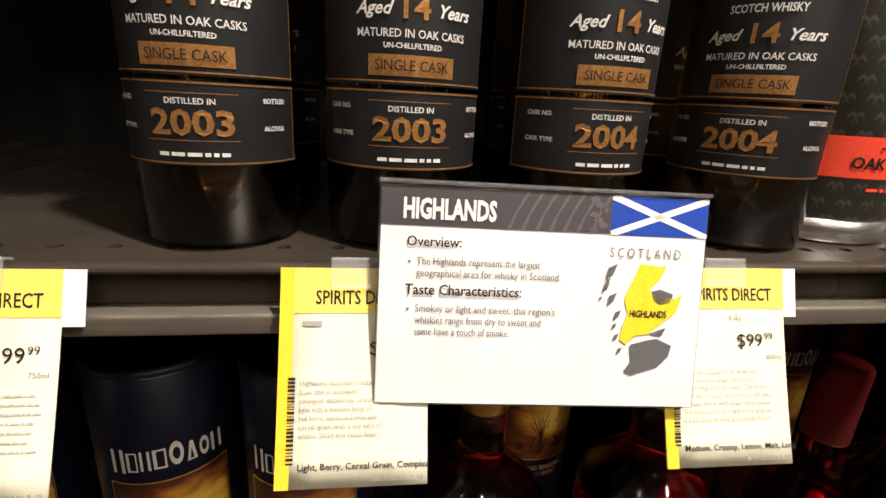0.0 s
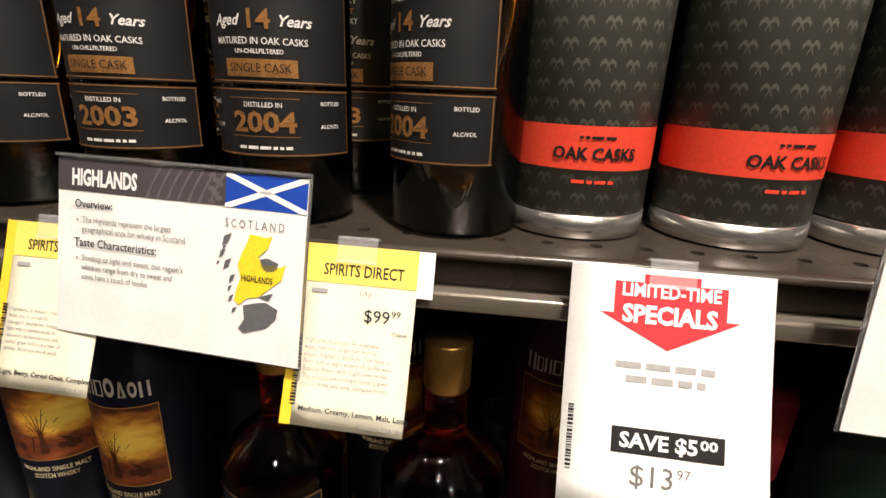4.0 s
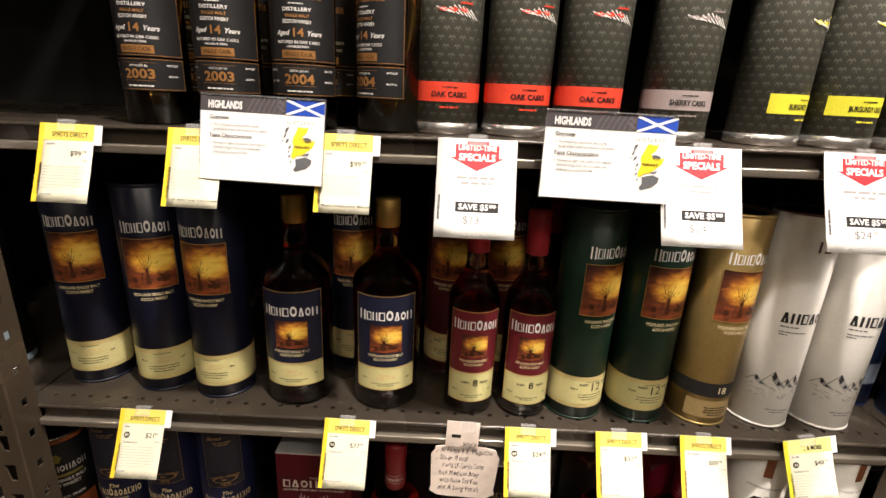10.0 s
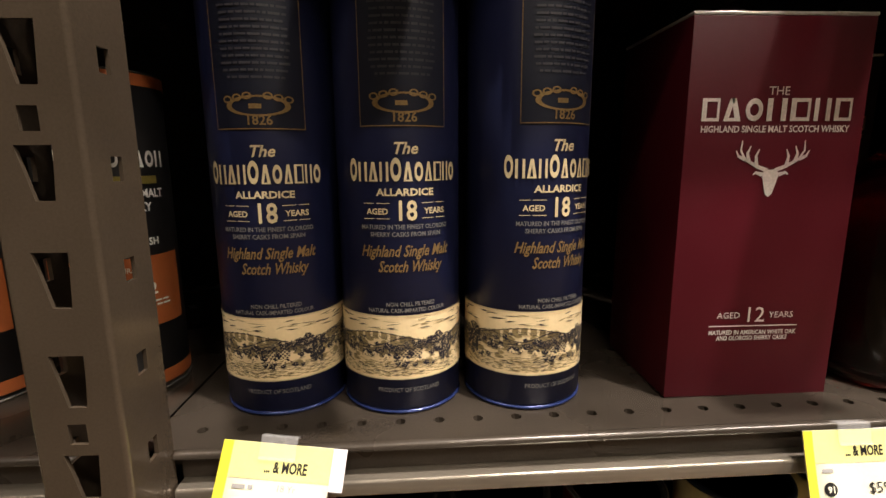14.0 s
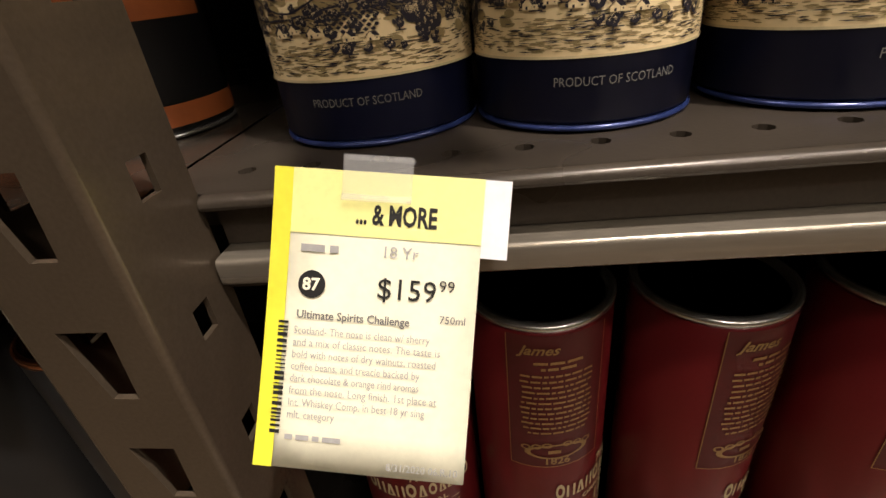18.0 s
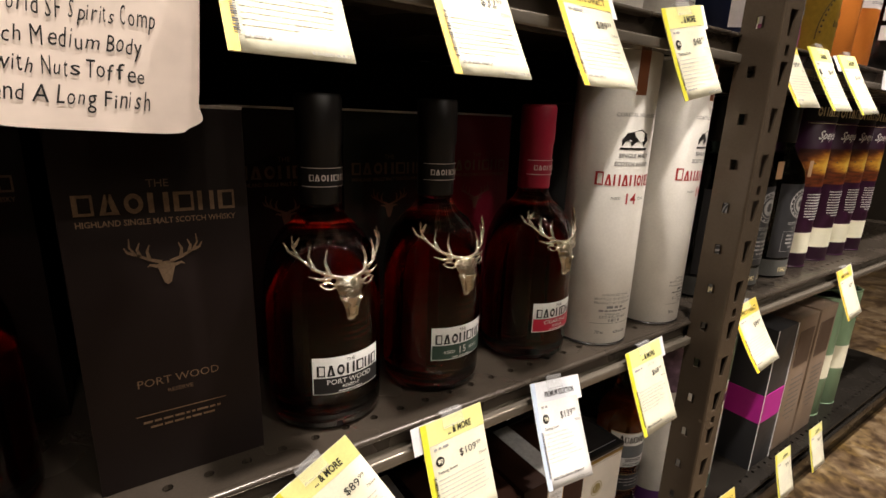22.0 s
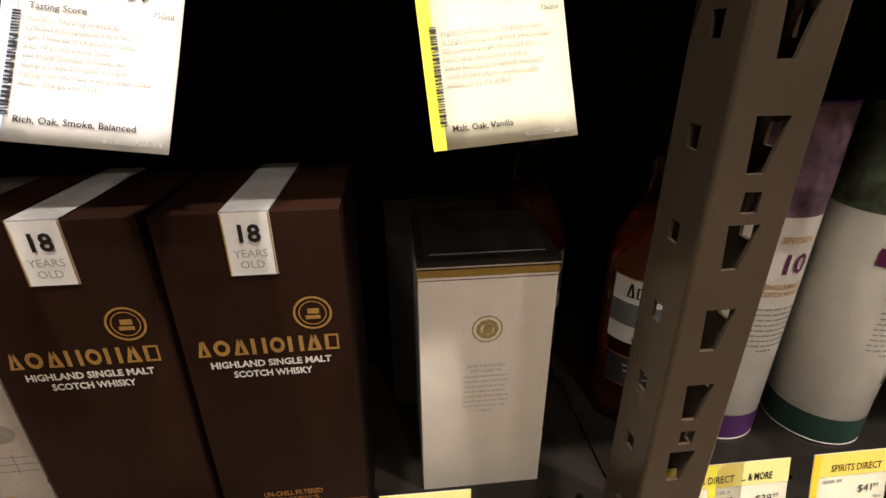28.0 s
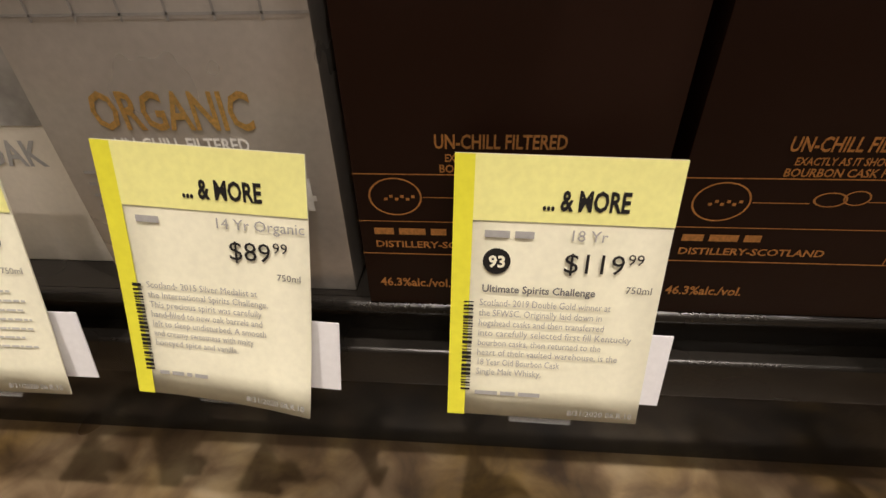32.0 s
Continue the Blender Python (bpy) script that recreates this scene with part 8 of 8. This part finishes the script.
amber_bottle(1.004, 0.150, Z_LOW, -14)
amber_bottle(0.900, 0.215, Z_LOW, 10)

# ---- the hand-written card ----
note = new("handwritten_card")
note.matrix_basis = pose(0.322, 0.012, settle(0.318, Z_MID + 0.0035), -3, 2, 0)
tagged(note, "white cloud-shaped card with handwritten tasting note in black", "note card")
NOTE_PAPER = mat("note_card_paper", (0.74, 0.63, 0.555), 0.45, grain=0.06, scale=60, stain=0.1, stain_scale=20)
outline = []
for k in range(72):
    a = 2 * math.pi * k / 72
    sx, sz = 0.047, 0.0425
    p = 0.30
    cx = sx * math.copysign(abs(math.cos(a)) ** p, math.cos(a))
    cz = -0.0755 + sz * math.copysign(abs(math.sin(a)) ** p, math.sin(a))
    bump = 1 + 0.035 * math.sin(a * 9)
    outline.append((cx * bump, cz))
nb = bmesh.new()
fr = [nb.verts.new((u, 0, v)) for u, v in outline]
bk = [nb.verts.new((u, 0.0012, v)) for u, v in outline]
nb.faces.new(fr)
nb.faces.new(bk[::-1])
for k in range(72):
    nb.faces.new((fr[k], bk[k], bk[(k + 1) % 72], fr[(k + 1) % 72]))
part("card", nb, NOTE_PAPER, note)
part("card_tab", box(-0.030, 0.016, 0, 0.0012, -0.042, 0.006, 0.0004), NOTE_PAPER, note)
part("clip", box(-0.0105, 0.0105, -0.0030, -0.0010, -0.008, 0.009, 0.0004), CLIP, note)
hand, pen = Ink(), random.Random(8)
for k, (line, u, wd) in enumerate((("* ", -0.036, 0.004), ("Single Malts", -0.006, 0.040), ("90 Points W.E. Magazine", -0.036, 0.074), ("Silver Medal", -0.036, 0.040), ("World SF Spirits Comp", -0.032, 0.060), ("Rich Medium Body", -0.036, 0.058), ("with Nuts Toffee", -0.034, 0.056), ("and A Long Finish", -0.036, 0.060))):
    # each letter by itself, uneven in height, slant and footing
    steps = [0.45 if c in "iltI.1 " else 1.3 if c in "mwMWA" else 0.85 for c in line]
    at = u
    for c, step in zip(line, steps):
        if c != " ":
            hand.words(c, at, -0.0190 - 0.0125 * k + pen.uniform(-0.0007, 0.0007), 0.0076 * pen.uniform(0.85, 1.2), "l", width=0.95 * wd * step / sum(steps) * pen.uniform(0.85, 1.15), bold=0.0, shear=pen.uniform(0.05, 0.45))
        at += wd * step / sum(steps)
hand.lines(-0.022, 0.010, -0.0190, 0.0050, 1, 0.004, 3)
for v in (-0.0440, -0.0565, -0.0815):
    hand.poly([(-0.043, v + 0.001), (-0.0415, v - 0.002), (-0.0375, v + 0.005), (-0.0413, v - 0.0005)])
prints(note, on_front(0, 0.0006), [(hand, BLACK)], "handwriting")

# ---- hanging region signs on the posts ----
SIGN_GREY = card("charcoal_sign_card", (0.045, 0.042, 0.040))


def blade_sign(x, y0, y1, z0, z1, text_side):
    """A tall printed sign that stands out from a post, with white writing."""
    ob = new("region_sign")
    ob.matrix_basis = pose(x, 0, 0)
    tagged(ob, "tall charcoal sign on whisky regions standing out from the post", "sign", "region signs")
    part("panel", box(-0.0007, 0.0007, y1, y0, z0, z1), SIGN_GREY, ob)
    part("white_edge", box(-0.0009, 0.0009, y1 - 0.0008, y1, z0, z1), WHITE, ob)
    body = (("SPEYSIDE", ("Smooth and balanced,", "this region produces", "mellow, sweet and", "particularly fruity malt", "whiskies")),
            ("HIGHLANDS", ("Smokey or light and", "sweet, this region", "ranges from dry to", "sweet and some even", "have a touch of smoke", "and peat")),
            ("ISLAY/ISLANDS", ("Tangy and peaty, this", "region tends to be", "heavily peated and", "smoky in taste")),
            ("REST OF THE WORLD", ("Malt Whiskies distilled", "outside of Scotland,", "usually Asia, tend to", "be sweeter with no", "smokiness or peat", "flavor")))
    w = Ink()
    width = y0 - y1
    v = z0 + 0.358
    for head, lines_ in body:
        w.words(head, 0.010, v, 0.0052, "l", width=0.0030 * len(head), bold=0.03)
        v -= 0.0120
        for line in lines_:
            w.words(line, 0.010, v, 0.0054, "l", width=0.00275 * len(line), bold=0.01)
            v -= 0.0094
        v -= 0.0120
    isle, gold = Ink(), Ink()
    cx, cy = width * 0.55, z0 + 0.415
    isle.poly([(cx + a * 0.001, cy + b * 0.001) for a, b in ((-6, -24), (4, -30), (16, -20), (14, -6), (20, 6), (12, 20), (6, 34), (-2, 36), (-6, 20), (-14, 8), (-10, -6))])
    gold.poly([(cx + a * 0.001, cy + b * 0.001) for a, b in ((-8, 4), (4, 8), (6, 22), (-2, 30), (-8, 18))])
    for side in (-1, 1):
        if side < 0:
            to = lambda u, q: (-0.0012, y0 - u, q)
            to2 = lambda u, q: (-0.0015, y0 - u, q)
        else:
            to = lambda u, q: (0.0012, y1 + u, q)
            to2 = lambda u, q: (0.0015, y1 + u, q)
        prints(ob, to, [(w, WHITE_INK), (isle, mat("sea_grey_print", (0.30, 0.36, 0.34), 0.45, grain=0.1))])
        prints(ob, to2, [(gold, MAP_YELLOW)])
    part("sign_holder", box(-0.011, -0.0016, y0 - 0.012, POST_Y - 0.0008, z0 + 0.048, z0 + 0.132, 0.001), CLIP, ob, "clear plastic sign holder")
    part("holder_insert", box(0.0016, 0.012, y0 - 0.010, POST_Y - 0.0008, z0 + 0.050, z0 + 0.130, 0.0008), STUB, ob, "white holder insert")
    return ob


blade_sign(0.914, -0.046, -0.136, 1.116, 1.640, -1)
blade_sign(-0.313, -0.046, -0.136, 1.116, 1.640, 1)
region_card(1.490, Z_MID + 0.018, 0.004, 8, -6, 0)
stub_card = new("shelf_label")
stub_card.matrix_basis = pose(1.365, 0.003, settle(1.365, Z_MID) - 0.006, -4, 0, 0)
tagged(stub_card, "small white shelf label reading 15.99", "price card")
part("paper", box(-0.032, 0.032, 0, 0.0006, -0.028, 0), STUB, stub_card)
prints(stub_card, on_front(0), [(Ink().words("15.99", 0.002, -0.0150, 0.0068, bold=0.0).lines(-0.024, 0.026, -0.022, 0.0016, 1, 0.003, 3, "c"), GREY)])
